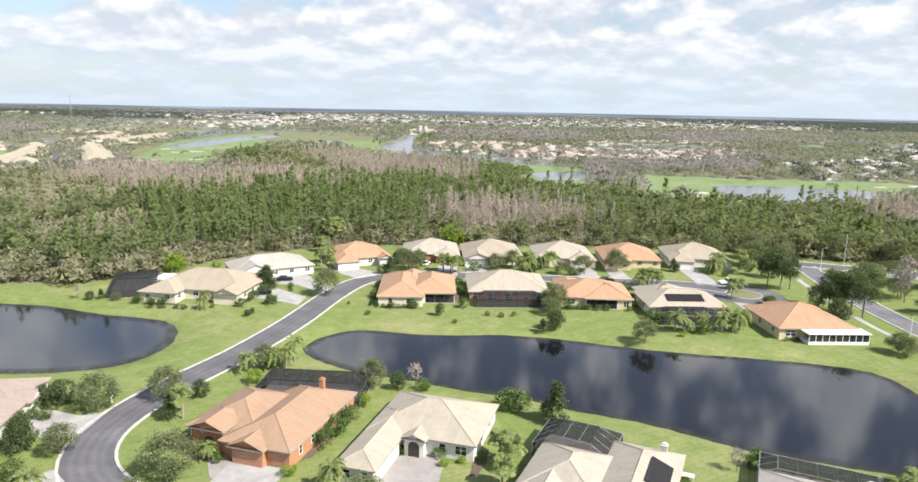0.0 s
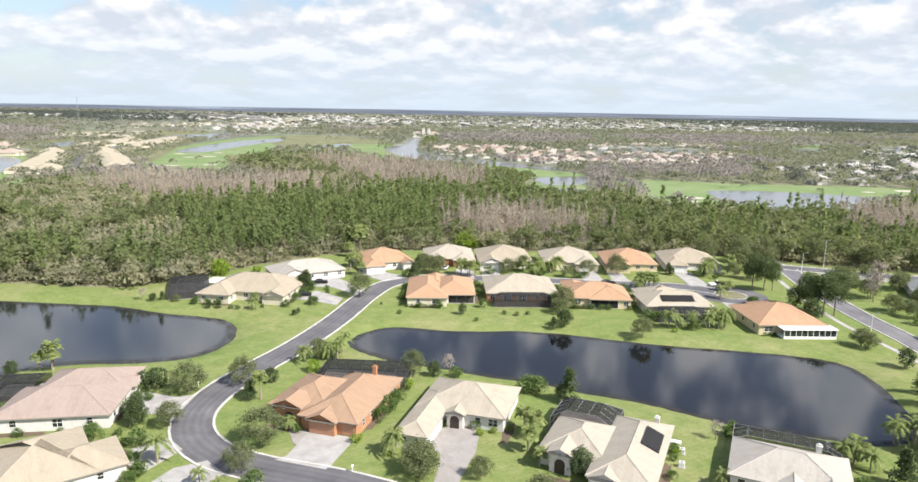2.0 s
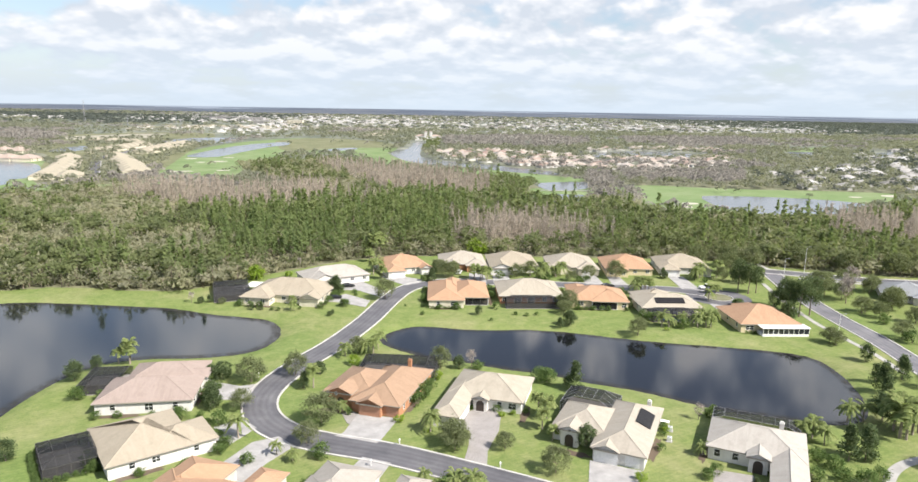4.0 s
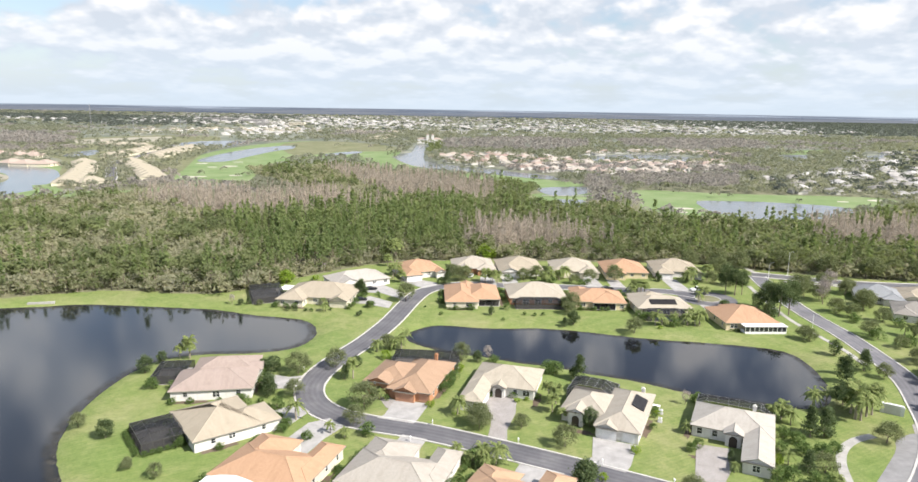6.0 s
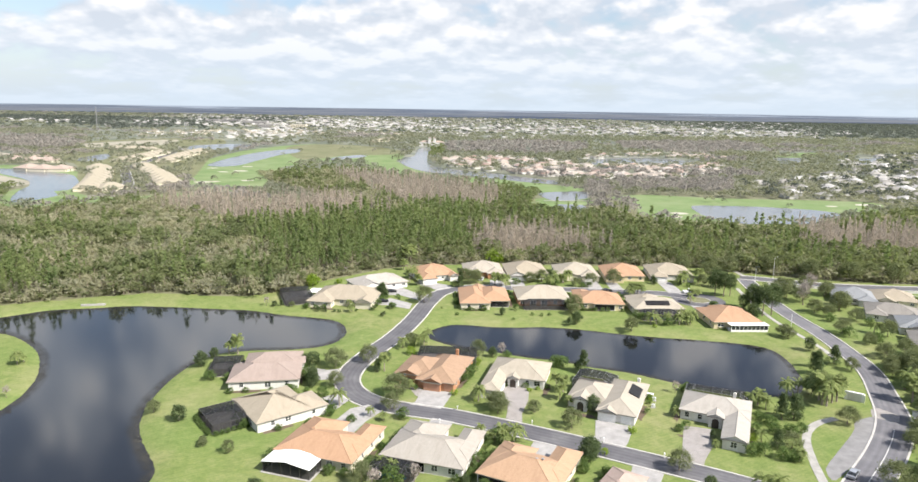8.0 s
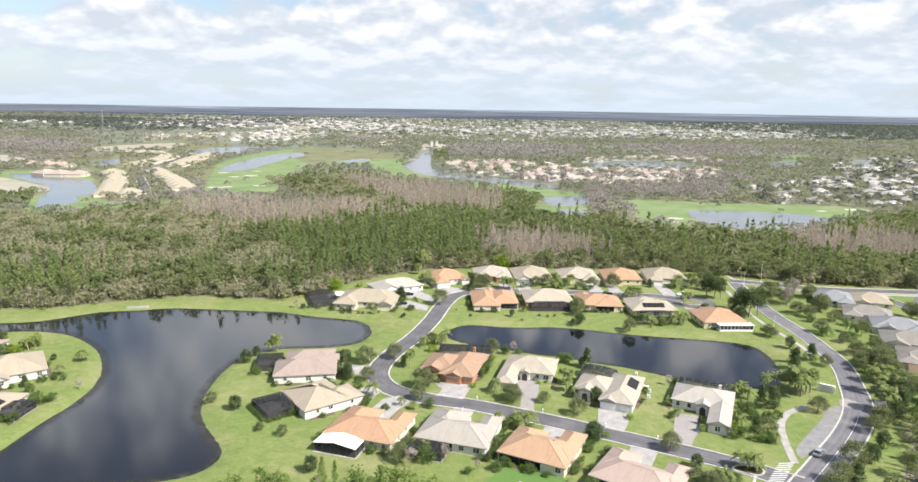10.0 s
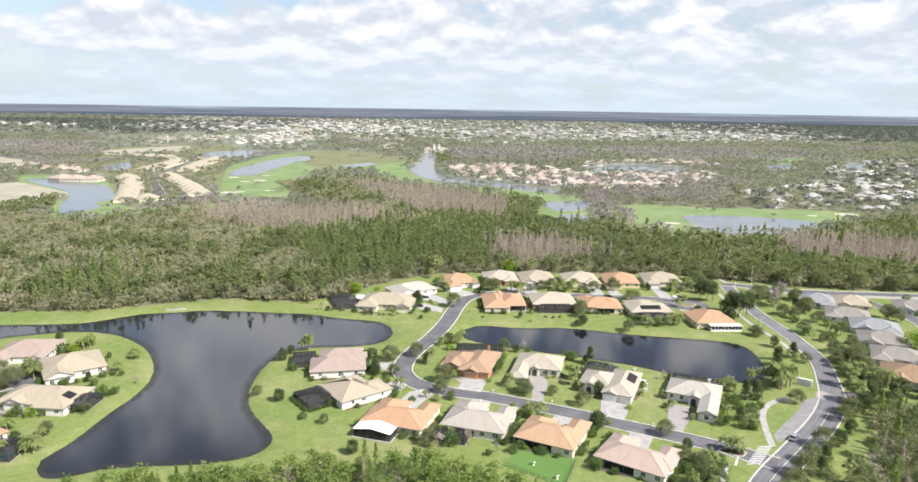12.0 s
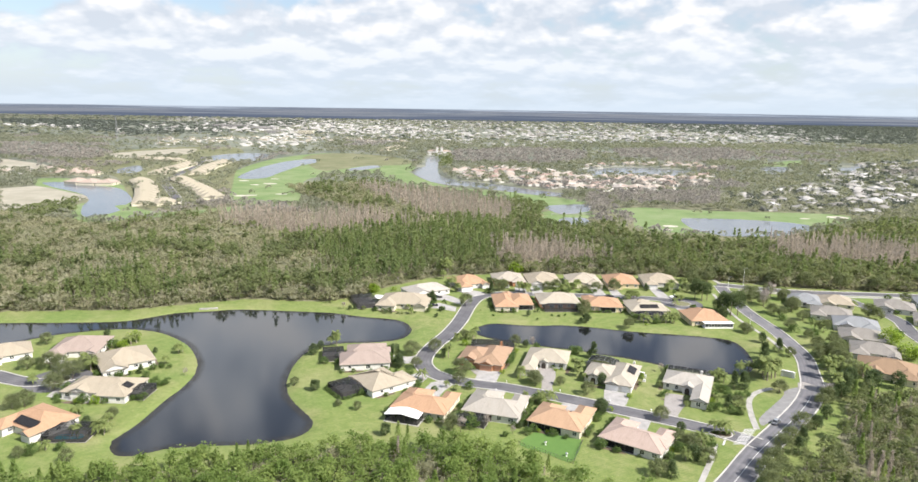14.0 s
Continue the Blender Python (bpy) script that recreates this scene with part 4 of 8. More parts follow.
def ring(block, faces_at):
    """Windows along some walls of a block."""
    out = []
    for face, places in faces_at:
        out += [(block, face, at, "w1.5x1.3") for at in places]
    return out


FRONT = "houses along the street"
# around the inner street
brick = house("brick_house", -29.1, 99.0, -16.6, [(-2.1, 9.7, -10.6, 11.2, "y"), (-9.6, 3.0, -8.2, 7.2, "h"), (0.0, 6.0, -11.6, -3.0, "f"), (-7.8, -1.7, -9.8, -2.0, "f", 0.8)],
              M["terracotta"], M["roof_brick"], "terracotta house with orange tile hip roof and gabled garage",
              [(2, "f", 3.0, "g4.7"), (0, "f", 7.7, "g2.5"), (2, "f", 3.0, "p"), (3, "f", -5.6, "o"), (3, "f", -4.4, "d"), (1, "f", -8.3, "w1.2x1.4"), (0, "r", -7.0, "w0.9x1.5"), (0, "r", -3.5, "w0.9x1.5"), (0, "r", 2.5, "w1.2x1.3"), (0, "r", 7.5, "w1.2x1.3"), (1, "l", -3.0, "w1.5x1.3"), (1, "l", 3.0, "w1.5x1.3")],
              garage=M["garage_rust"], group=FRONT)
chimney(brick, 5.2, 7.2, 6.0, M["terracotta"])
cream = house("cream_house", -4.6, 93.4, -16, [(-8.6, 8.6, -2.2, 12.6, "x"), (-8.6, -2.4, -13.0, 6.0, "y"), (-2.6, 1.4, -3.4, 5.0, "f", 0.1)],
              M["white"], M["roof_cream"], "white stucco house with cream tile hip roof and paved court",
              [(1, "r", -9.0, "g4.7"), (1, "r", -5.3, "g2.5"), (2, "f", -0.6, "d"), (0, "f", 3.4, "w1.1x1.5"), (0, "f", 6.2, "w1.8x1.5"), (1, "f", -6.8, "w1.1x1.4"), (1, "f", -4.2, "w1.1x1.4"), (0, "r", 3.0, "w1.2x1.3"), (0, "r", 8.0, "w1.2x1.3"), (1, "l", -8.0, "w1.2x1.3"), (1, "l", 2.0, "w1.2x1.3")], group=FRONT)
solar = house("solar_house", 19.0, 81.0, -24, [(-9.6, 2.0, -6.8, 7.0, "h"), (-0.6, 9.8, -11.4, 11.6, "y"), (-7.6, -3.2, -8.4, 0.0, "f", 0.7), (-0.2, 5.0, -11.9, -4.0, "f")],
              M["white"], M["roof_sand"], "white stucco house with weathered tan tile roof and solar panel",
              [(3, "f", 2.4, "g4.4"), (1, "f", 7.2, "g2.6"), (2, "f", -5.4, "d"), (2, "f", -5.4, "o"), (1, "r", -6.0, "w1.2x1.3"), (1, "r", 0.0, "w1.2x1.3"), (1, "r", 6.0, "w1.2x1.3"), (0, "l", -3.0, "w1.2x1.3"), (0, "l", 3.0, "w1.2x1.3")], group=FRONT)
on_roof("solar_panel", solar, 7.3, 2.6, EAVE + PITCH * 2.65 + 0.08, 21.8, 6.6, 3.1, 0.12, M["solar"], 90)
chimney(solar, 7.0, 9.6, 4.55, M["white"])
white_h = house("white_house", 44.0, 69.0, -25, [(-8.7, 8.7, -0.8, 12.9, "x"), (2.4, 8.7, -13.2, 6.0, "f"), (-1.6, 2.6, -2.6, 5.0, "f", 0.3)],
                M["white"], M["roof_white"], "white stucco house with pale tile roof and gabled wing",
                [(1, "f", 5.4, "w1.5x1.5"), (1, "l", -9.0, "g4.4"), (2, "f", 0.5, "d"), (0, "f", -3.4, "w1.2x1.5"), (0, "f", -6.6, "w1.2x1.5"), (0, "l", 4.0, "w1.2x1.3"), (0, "l", 9.0, "w1.2x1.3"), (1, "r", -8.0, "w1.2x1.3"), (1, "r", 0.0, "w1.2x1.3")], group=FRONT)
chimney(white_h, 4.2, 11.2, 4.7, M["white"])
house("lakeside_pink_house", -78.6, 97.9, 9, [(-10.0, 10.2, -11.3, 3.0, "x"), (-7.0, 9.8, -1.0, 11.4, "x"), (5.0, 11.0, 1.0, 6.5, "s")],
               M["white"], M["roof_pink"], "white stucco house with faded pink tile roof",
               [(0, "f", 1.2, "w1.8x1.6"), (0, "f", -6.0, "w1.2x1.3"), (0, "f", 6.5, "w1.2x1.3"), (0, "r", -8.0, "w1.2x1.3"), (0, "r", -2.0, "w1.2x1.3"), (1, "r", 9.0, "w1.2x1.3")], group=FRONT)
house("lakeside_tan_house", -68.6, 73.6, 37, [(-9.9, 5.6, -9.0, 8.7, "x"), (-2.0, 9.6, -8.9, 1.6, "x")],
              M["white"], M["roof_tan"], "white stucco house with tan tile hip roof",
              [(0, "f", -5.5, "w1.1x1.2"), (0, "f", -1.5, "w1.5x1.2"), (1, "f", 2.0, "w1.5x1.2"), (1, "f", 5.5, "w1.1x1.2"), (1, "r", -5.5, "g2.5"), (0, "l", -4, "w1.5x2.0"), (0, "l", 2, "w2.2x2.0")], group=FRONT)
house("orange_house", -51.6, 54.2, -18, [(-9.9, 9.9, -9.3, 4.0, "x"), (-9.5, 0.5, -5.0, 8.6, "y"), (4.2, 9.9, -6.0, 9.4, "y")],
                 M["cream"], M["roof_orange"], "cream stucco house with orange tile hip roof",
                 [(0, "f", 4.2, "w1.5x1.3"), (0, "f", 7.6, "w1.2x1.3"), (2, "r", -3.0, "w1.0x1.3"), (2, "r", 2.0, "w1.0x1.3"), (2, "r", 6.5, "w1.0x1.3"), (1, "b", -4.0, "g4.7"), (0, "l", -5, "w1.5x1.3")], group=FRONT)
house("grey_roof_house", -27.4, 52.6, -18, [(-9.9, 10.0, -9.5, 4.0, "x"), (-9.6, 1.0, -4.5, 9.2, "y"), (4.4, 10.0, -6.0, 9.3, "y")],
               M["white"], M["roof_grey"], "white stucco house with grey-beige tile roof and screened lanai",
               [(0, "f", 3.2, "w1.5x1.4"), (0, "f", 7.2, "w1.8x1.4"), (2, "r", -3.0, "w1.0x1.3"), (2, "r", 3.0, "w1.0x1.3"), (1, "b", -4.0, "g4.7")], lanai=(0, -9.4, 0.8, 3.0), group=FRONT)
peach_s = house("peach_house", -5.9, 44.1, -27, [(-9.1, 9.1, -9.8, 4.0, "x"), (-9.0, -0.5, -4.0, 6.4, "y"), (2.8, 9.1, -6.0, 9.8, "y")],
                M["cream"], M["roof_peach"], "cream stucco house with peach tile roof and open lanai",
                [(0, "f", 7.0, "w1.5x1.4"), (2, "r", -4.0, "w1.0x1.3"), (2, "r", 2.0, "w1.0x1.3"), (2, "r", 7.0, "w1.0x1.3")], lanai=(0, -8.6, 2.6, 3.2), group=FRONT)
on_roof("roof_vent", peach_s, 3.4, -2.0, EAVE + 2.5, 0, 0.5, 0.5, 0.3, M["grille"])
on_roof("roof_vent", peach_s, 2.2, -2.4, EAVE + 2.4, 0, 0.5, 0.5, 0.3, M["grille"])
house("pink_house", 15.6, 30.4, -34, [(-10.0, 10.0, -8.6, 4.0, "x"), (-10.0, -2.0, -3.0, 8.2, "y"), (4.2, 10.2, -4.5, 8.8, "y")],
               M["white"], M["roof_rose"], "white stucco house with salmon-pink tile roof and lanai",
               [(0, "f", 4.0, "w1.5x1.4"), (0, "f", 7.8, "w1.5x1.4"), (2, "r", -1.0, "w1.0x1.3"), (2, "r", 5.0, "w1.0x1.3"), (0, "f", -8.6, "w1.0x1.4")], lanai=(0, -7.4, 1.6, 3.2), group=FRONT)

# across the pond
NORTH = "houses beyond the pond"
house("pondside_orange_house", -10.9, 178.9, 2, [(-10.4, 2.0, -12.7, 11.0, "y"), (-3.0, 10.2, -9.2, 10.6, "h"), (-6.0, 2.5, -2.0, 12.0, "b")],
                M["cream"], M["roof_orange"], "cream stucco house with orange tile roof and glazed lanai",
                [(0, "f", -6.8, "w1.2x1.3"), (0, "f", -1.6, "w2.4x1.4"), (0, "l", -4, "w1.2x1.3"), (0, "l", 4, "w1.2x1.3"), (1, "r", 0, "w1.2x1.3")], lanai=(1, 2.0, 9.7, 2.6), group=NORTH)
house("pondside_tan_house", 13.4, 182.0, 2, [(-11.0, 11.0, -9.4, 9.5, "x"), (-11.0, -3.5, -8.0, 10.2, "y"), (5.0, 11.0, -4.0, 10.5, "y")],
                M["terracotta"], M["roof_cream"], "terracotta stucco house with cream tile roof behind screens",
                [(0, "f", -9.0, "w1.5x1.5"), (0, "f", 0.0, "w2.4x2.1"), (0, "f", 4.5, "w1.5x1.5"), (0, "f", 8.0, "w1.5x1.5"), (0, "f", -4.5, "w2.4x2.1")], group=NORTH)
house("pondside_orange_house_lanai", 36.3, 178.6, -3, [(-9.8, 9.6, -10.2, 5.6, "x"), (-3.0, 9.7, -11.2, 2.0, "x"), (-9.7, -2.6, -4.0, 9.5, "y")],
                M["yellow"], M["roof_orange"], "yellow stucco house with orange tile roof and dark lanai",
                [(0, "f", -6.2, "w2.0x1.5"), (1, "f", 7.8, "w1.5x1.5"), (0, "r", 2, "w1.2x1.3")], lanai=(1, -2.6, 5.6, 3.0), group=NORTH)
north_4 = house("pondside_pool_house", 57.8, 170.6, 2, [(-10.5, 9.7, -9.0, 5.4, "x"), (-9.5, 4.5, -2.0, 10.4, "y")],
                M["cream"], M["roof_cream"], "cream stucco house with tan tile roof and dark solar panels",
                [(0, "f", -6.0, "w2.4x2.0"), (0, "f", 0.0, "w2.4x2.0"), (0, "f", 5.5, "w1.5x1.5"), (0, "l", -3, "w1.2x1.3"), (0, "l", 4, "w1.2x1.3")], group=NORTH)
on_roof("solar_panel", north_4, -0.5, -5.6, EAVE + PITCH * 3.4 + 0.08, 21.8, 9.5, 2.9, 0.12, M["solar"])
north_5 = house("pondside_yellow_house", 81.8, 153.0, 2, [(-9.3, 9.4, -6.8, 11.6, "h"), (-3.0, 4.5, 4.0, 14.5, "y")],
                M["yellow"], M["roof_orange"], "yellow stucco house with terracotta tile roof and white sunroom",
                [(0, "f", -6.2, "w2.4x1.4"), (0, "l", -3.5, "w1.2x1.3"), (0, "l", 3, "w1.2x1.3"), (0, "r", 3, "w1.2x1.3")], group=NORTH)
# the sunroom on its pond side
for dims, what, mat in (((-4.2, 10.2, -10.2, -6.0, 2.45, 2.62), "sunroom_roof", M["trim"]), ((-3.9, 9.9, -9.9, -6.1, -0.1, 0.75), "sunroom_wall", M["trim"])):
    boxed(what, dims, mat, north_5)
for k in range(10):
    px = -3.8 + k * 1.52
    boxed("mullion", (px - 0.06, px + 0.06, -9.88, -9.72, 0.75, 2.45), M["trim"], north_5)
    if k < 9:
        boxed("pane", (px + 0.06, px + 1.46, -9.82, -9.79, 0.75, 2.45), M["glass"], north_5)
boxed("sunroom_end", (9.76, 9.86, -9.6, -6.1, 0.75, 2.45), M["glass"], north_5)

BACK = "houses along the far street"
GEN = {
    0: lambda w, d: [(-w, w, -d * 0.7, d, "h"), (-w, -w * 0.05, -d, d * 0.4, "f")],
    1: lambda w, d: [(-w, w, -d * 0.75, d, "h"), (w * 0.1, w, -d, d * 0.5, "y"), (-w * 0.7, -w * 0.15, -d * 0.85, d * 0.2, "f", 0.5)],
    2: lambda w, d: [(-w, w, -d * 0.6, d, "x"), (-w, -w * 0.2, -d, d * 0.3, "y"), (w * 0.45, w, -d * 0.85, d * 0.3, "f")],
}


def plain_house(name, x, y, yaw, w, d, style, wall, roof, label, garage_at=None, group=""):
    bl = GEN[style](w, d)
    items = []
    for i, b in enumerate(bl[:2]):
        x0, x1, y0, y1 = b[:4]
        for face, lo, hi in (("f", x0, x1), ("l", y0, y1), ("r", y0, y1), ("b", x0, x1)):
            n = max(1, int((hi - lo) / 4.5))
            items += [(i, face, lo + (hi - lo) * (k + 0.5) / n, "w1.5x1.3") for k in range(n)]
    if garage_at:
        i, face, at = garage_at
        items = [q for q in items if not (q[0] == i and q[1] == face)] + [(i, face, at, "g4.7")]
    return house(name, x, y, yaw, bl, wall, roof, label, items, group=group)


plain_house("far_street_house", -33, 217, 22, 9.5, 11.5, 2, M["white"], M["roof_orange"], "white stucco house with orange tile roof near the woods", (1, "f", -5.6), BACK)
plain_house("far_street_house", -9.5, 226, 4, 9.5, 10.5, 1, M["terracotta"], M["roof_sand"], "brick-red stucco house with tan tile roof", (1, "f", 5.5), BACK)
plain_house("far_street_house", 11, 224.5, 3, 10, 12.5, 0, M["white"], M["roof_tan"], "white stucco house with tan tile roof and garage", (1, "f", -5.4), BACK)
plain_house("far_street_house", 35, 224, 0, 10, 11.5, 1, M["cream"], M["roof_cream"], "cream stucco house with pale tile roof", (1, "f", 5.5), BACK)
plain_house("far_street_house", 57.3, 223, -3, 9.7, 12, 0, M["yellow"], M["roof_orange"], "yellow stucco house with bright orange tile roof", None, BACK)
plain_house("far_street_house", 80.5, 225, -6, 10.3, 12, 2, M["white"], M["roof_tan"], "white stucco house with tan tile roof and white garage", (1, "f", -6.0), BACK)
w1 = plain_house("lakeside_tan_corner_house", -67.5, 176, -8, 13.2, 11.5, 2, M["cream"], M["roof_tan"], "cream stucco house with tan tile roof beside the lake", None, BACK)
plain_house("white_roof_house", -57, 199, 30, 12.0, 9.0, 0, M["white"], M["roof_white"], "white stucco house with white tile roof", (1, "f", -6.0), BACK)
boxed("patio_roof", (-17.5, -12.0, 1.5, 8.0, 2.5, 2.65), M["trim"], w1)
for px, py in ((-17.3, 1.7), (-17.3, 7.8)):
    boxed("post", (px - 0.06, px + 0.06, py - 0.06, py + 0.06, -0.1, 2.5), M["trim"], w1)

EAST = "houses east of the entrance road"
for x, y, yaw, w, d, st, wall, rf, lab in (
        (148.5, 187, -25, 8.5, 9.5, 1, "white", "roof_slate", "white house with blue-grey shingle roof"), (164, 184, -22, 8.5, 9.5, 0, "cream", "roof_tan", "cream house with tan roof"),
        (150, 163, -28, 9.5, 9.0, 2, "white", "roof_weathered", "white house with pale grey roof"), (152, 145, -26, 10, 9.5, 1, "white", "roof_slate", "white house with grey-blue roof"),
        (145, 127.5, -27, 10, 9.0, 0, "cream", "roof_weathered", "cream house with grey tile roof"), (138.5, 108.5, -30, 9.5, 9.5, 2, "white", "roof_weathered", "white house with weathered grey roof"),
        (131.5, 88, -32, 11, 10.5, 1, "cream", "roof_brown", "cream house with brown tile roof and dome-topped screen"), (191, 176, -30, 9.5, 9.5, 0, "white", "roof_weathered", "white house with grey roof"),
        (196, 152, -32, 9.5, 9.5, 1, "cream", "roof_weathered", "cream house with dark grey roof"), (217, 182, -20, 9.5, 9.5, 2, "white", "roof_slate", "white house with slate roof"),
        (190, 128, -32, 9.5, 9.5, 0, "white", "roof_tan", "white house with tan roof"), (186, 104, -32, 9.5, 9.5, 1, "cream", "roof_weathered", "cream house with grey roof")):
    plain_house("east_house", x, y, yaw, w, d, st, M[wall], M[rf], lab, None, EAST)

WEST = "houses on the peninsula"
plain_house("peninsula_house", -197.5, 103.6, 8, 10, 11.5, 2, M["white"], M["roof_pink"], "white stucco house with pink tile roof by the lake", (1, "f", -6.0), WEST)
plain_house("peninsula_house", -172.5, 90.5, 35, 10, 11.5, 0, M["white"], M["roof_tan"], "white stucco house with tan tile roof by the lake", None, WEST)
p3 = plain_house("peninsula_house", -167.2, 63.4, -4, 12.5, 8.4, 1, M["white"], M["roof_tan"], "white stucco house with tan roof and solar panel", None, WEST)
on_roof("solar_panel", p3, 9.6, -1.0, EAVE + PITCH * 2.9 + 0.1, 21.8, 3.6, 3.0, 0.12, M["solar"], 90)
p4 = plain_house("peninsula_house", -175.7, 36.5, -28, 10, 9, 2, M["white"], M["roof_orange"], "white stucco house with orange roof and long solar panels", None, WEST)
on_roof("solar_panel", p4, 2.0, -3.2, EAVE + PITCH * 2.9 + 0.1, 21.8, 10.0, 3.0, 0.12, M["solar"])
plain_house("peninsula_house", -224, 96, 35, 10, 9, 0, M["white"], M["roof_tan"], "white stucco house with tan tile roof", None, WEST)
plain_house("peninsula_house", -236, 74, 20, 10, 9, 1, M["cream"], M["roof_tan"], "cream stucco house with tan tile roof", None, WEST)
plain_house("peninsula_house", -222, 48, -10, 10, 9, 0, M["white"], M["roof_orange"], "white stucco house with orange tile roof", None, WEST)


# ---------------------------------------------------------------- patio roof, pool enclosures, driveways
def pool_cage(x, y, yaw, w, d, low, high, label, frame="bronze", inset=2.2, pool=True, name="pool_enclosure", open_back=True):
    """A screened frame: posts, a sloping rim and a flat top. Its open side is local +y."""
    c = empty(name, pose(x, y, 0, 0, 0, yaw), label, "pool enclosure", "screened pool enclosures")
    m = M[frame]
    nx, ny = max(2, round(w / 2.2)), max(2, round(d / 2.2))
    base = [(-w / 2 + w * k / nx, -d / 2) for k in range(nx + 1)]
    sides = [(s * w / 2, -d / 2 + d * k / ny) for s in (-1, 1) for k in range(1, ny + 1)]

    def top_of(px, py):
        return (max(-w / 2 + inset, min(w / 2 - inset, px)), max(-d / 2 + inset, py), high)

    for px, py in base + sides:
        bm = bmesh.new()
        beam(bm, (px, py, -0.1), (px, py, low), 0.09, 0.09)
        part("post", bm, m, c)
        bm = bmesh.new()
        beam(bm, (px, py, low), top_of(px, py), 0.07, 0.09)
        part("rafter", bm, m, c)
    for z in (low, low * 0.45):
        for p, q in (((-w / 2, -d / 2), (w / 2, -d / 2)), ((-w / 2, -d / 2), (-w / 2, d / 2)), ((w / 2, -d / 2), (w / 2, d / 2))):
            bm = bmesh.new()
            beam(bm, (*p, z), (*q, z), 0.07, 0.09)
            part("rail", bm, m, c)
    tx, ty = w / 2 - inset, -d / 2 + inset
    for k in range(nx + 1):
        px = max(-tx, min(tx, -w / 2 + w * k / nx))
        bm = bmesh.new()
        beam(bm, (px, ty, high), (px, d / 2, high), 0.07, 0.10)
        part("roof_beam", bm, m, c)
    for k in range(1, ny + 1):
        py = max(ty, -d / 2 + d * k / ny)
        bm = bmesh.new()
        beam(bm, (-tx, py, high + 0.01), (tx, py, high + 0.01), 0.06, 0.08)
        part("purlin", bm, m, c)

    def panel(name_, pts):
        me = mesh_of(name_, pts, [range(len(pts))], M["screen"])
        hang(name_, me, c)

    e = 0.01
    panel("screen", [(-w / 2, -d / 2 - e, 0), (w / 2, -d / 2 - e, 0), (w / 2, -d / 2 - e, low), (-w / 2, -d / 2 - e, low)])
    for s in (-1, 1):
        panel("screen", [(s * (w / 2 + e), -d / 2, 0), (s * (w / 2 + e), d / 2, 0), (s * (w / 2 + e), d / 2, low), (s * (w / 2 + e), -d / 2, low)])
        panel("screen", [(s * w / 2, -d / 2, low + e), (s * w / 2, d / 2, low + e), (s * tx, d / 2, high + e), (s * tx, ty, high + e)])
    panel("screen", [(-w / 2, -d / 2, low + e), (w / 2, -d / 2, low + e), (tx, ty, high + e), (-tx, ty, high + e)])
    panel("screen", [(-tx, ty, high + 0.05), (tx, ty, high + 0.05), (tx, d / 2, high + 0.05), (-tx, d / 2, high + 0.05)])
    boxed("deck", (-w / 2 - 0.2, w / 2 + 0.2, -d / 2 - 0.2, d / 2, -0.1, 0.1), M["pavers"], c)
    if pool:
        bm = bmesh.new()
        pts = [(w * 0.33 * math.copysign(abs(math.cos(a)) ** 0.55, math.cos(a)), d * 0.22 * math.copysign(abs(math.sin(a)) ** 0.55, math.sin(a))) for a in np.arange(24) / 24 * 2 * math.pi]
        bm.faces.new([bm.verts.new((px, py - d * 0.05, 0.12)) for px, py in pts])
        part("pool", bm, M["pool"], c)
    return c


pool_cage(-25.2, 112.0, 176, 18.5, 9.6, 2.4, 3.5, "dark bronze screened pool enclosure behind the terracotta house", pool=False)
pool_cage(18.3, 92.5, 155, 11.4, 8.8, 2.6, 4.4, "grey-framed screened pool enclosure by the pond", "grille", inset=3.0, pool=False)
pool_cage(50.3, 83.5, 155, 16.5, 6.0, 2.4, 3.4, "grey-framed screened pool enclosure behind the white house", "grille", pool=False)
pool_cage(-81.5, 67.3, -53, 11.5, 8.6, 2.4, 3.2, "dark screened pool enclosure on the lakeside lawn", pool=False)
pool_cage(-92.0, 101.5, -81, 11.0, 8.6, 2.3, 3.1, "dark screened pool enclosure beside clipped shrubs", pool=False)
pool_cage(-89.0, 179.8, -69, 20.0, 11.5, 2.2, 2.75, "large dark screened pool enclosure by the lake", pool=False)
pool_cage(-36.3, 42.4, -18, 10.0, 4.6, 2.4, 2.9, "dark screened pool enclosure behind the grey-roofed house")
pool_cage(13.8, 170.2, 2, 17.5, 5.6, 2.4, 3.0, "brown screened pool enclosure facing the pond", pool=False)
pool_cage(56.5, 158.4, 2, 14.0, 6.0, 2.4, 2.9, "dark screened pool enclosure among palms")
pool_cage(-153.2, 62.5, 86, 9.5, 5.5, 2.4, 3.0, "dark screened pool enclosure on the peninsula", pool=False)
pool_cage(-161.5, 31.0, -28 + 30, 13.0, 8.0, 2.4, 3.0, "green-tinted screened pool enclosure beside palms")
pool_cage(137.0, 78.0, -32, 9.0, 7.0, 2.4, 3.4, "white-framed screened enclosure behind the brown-roofed house", "alu", pool=False)


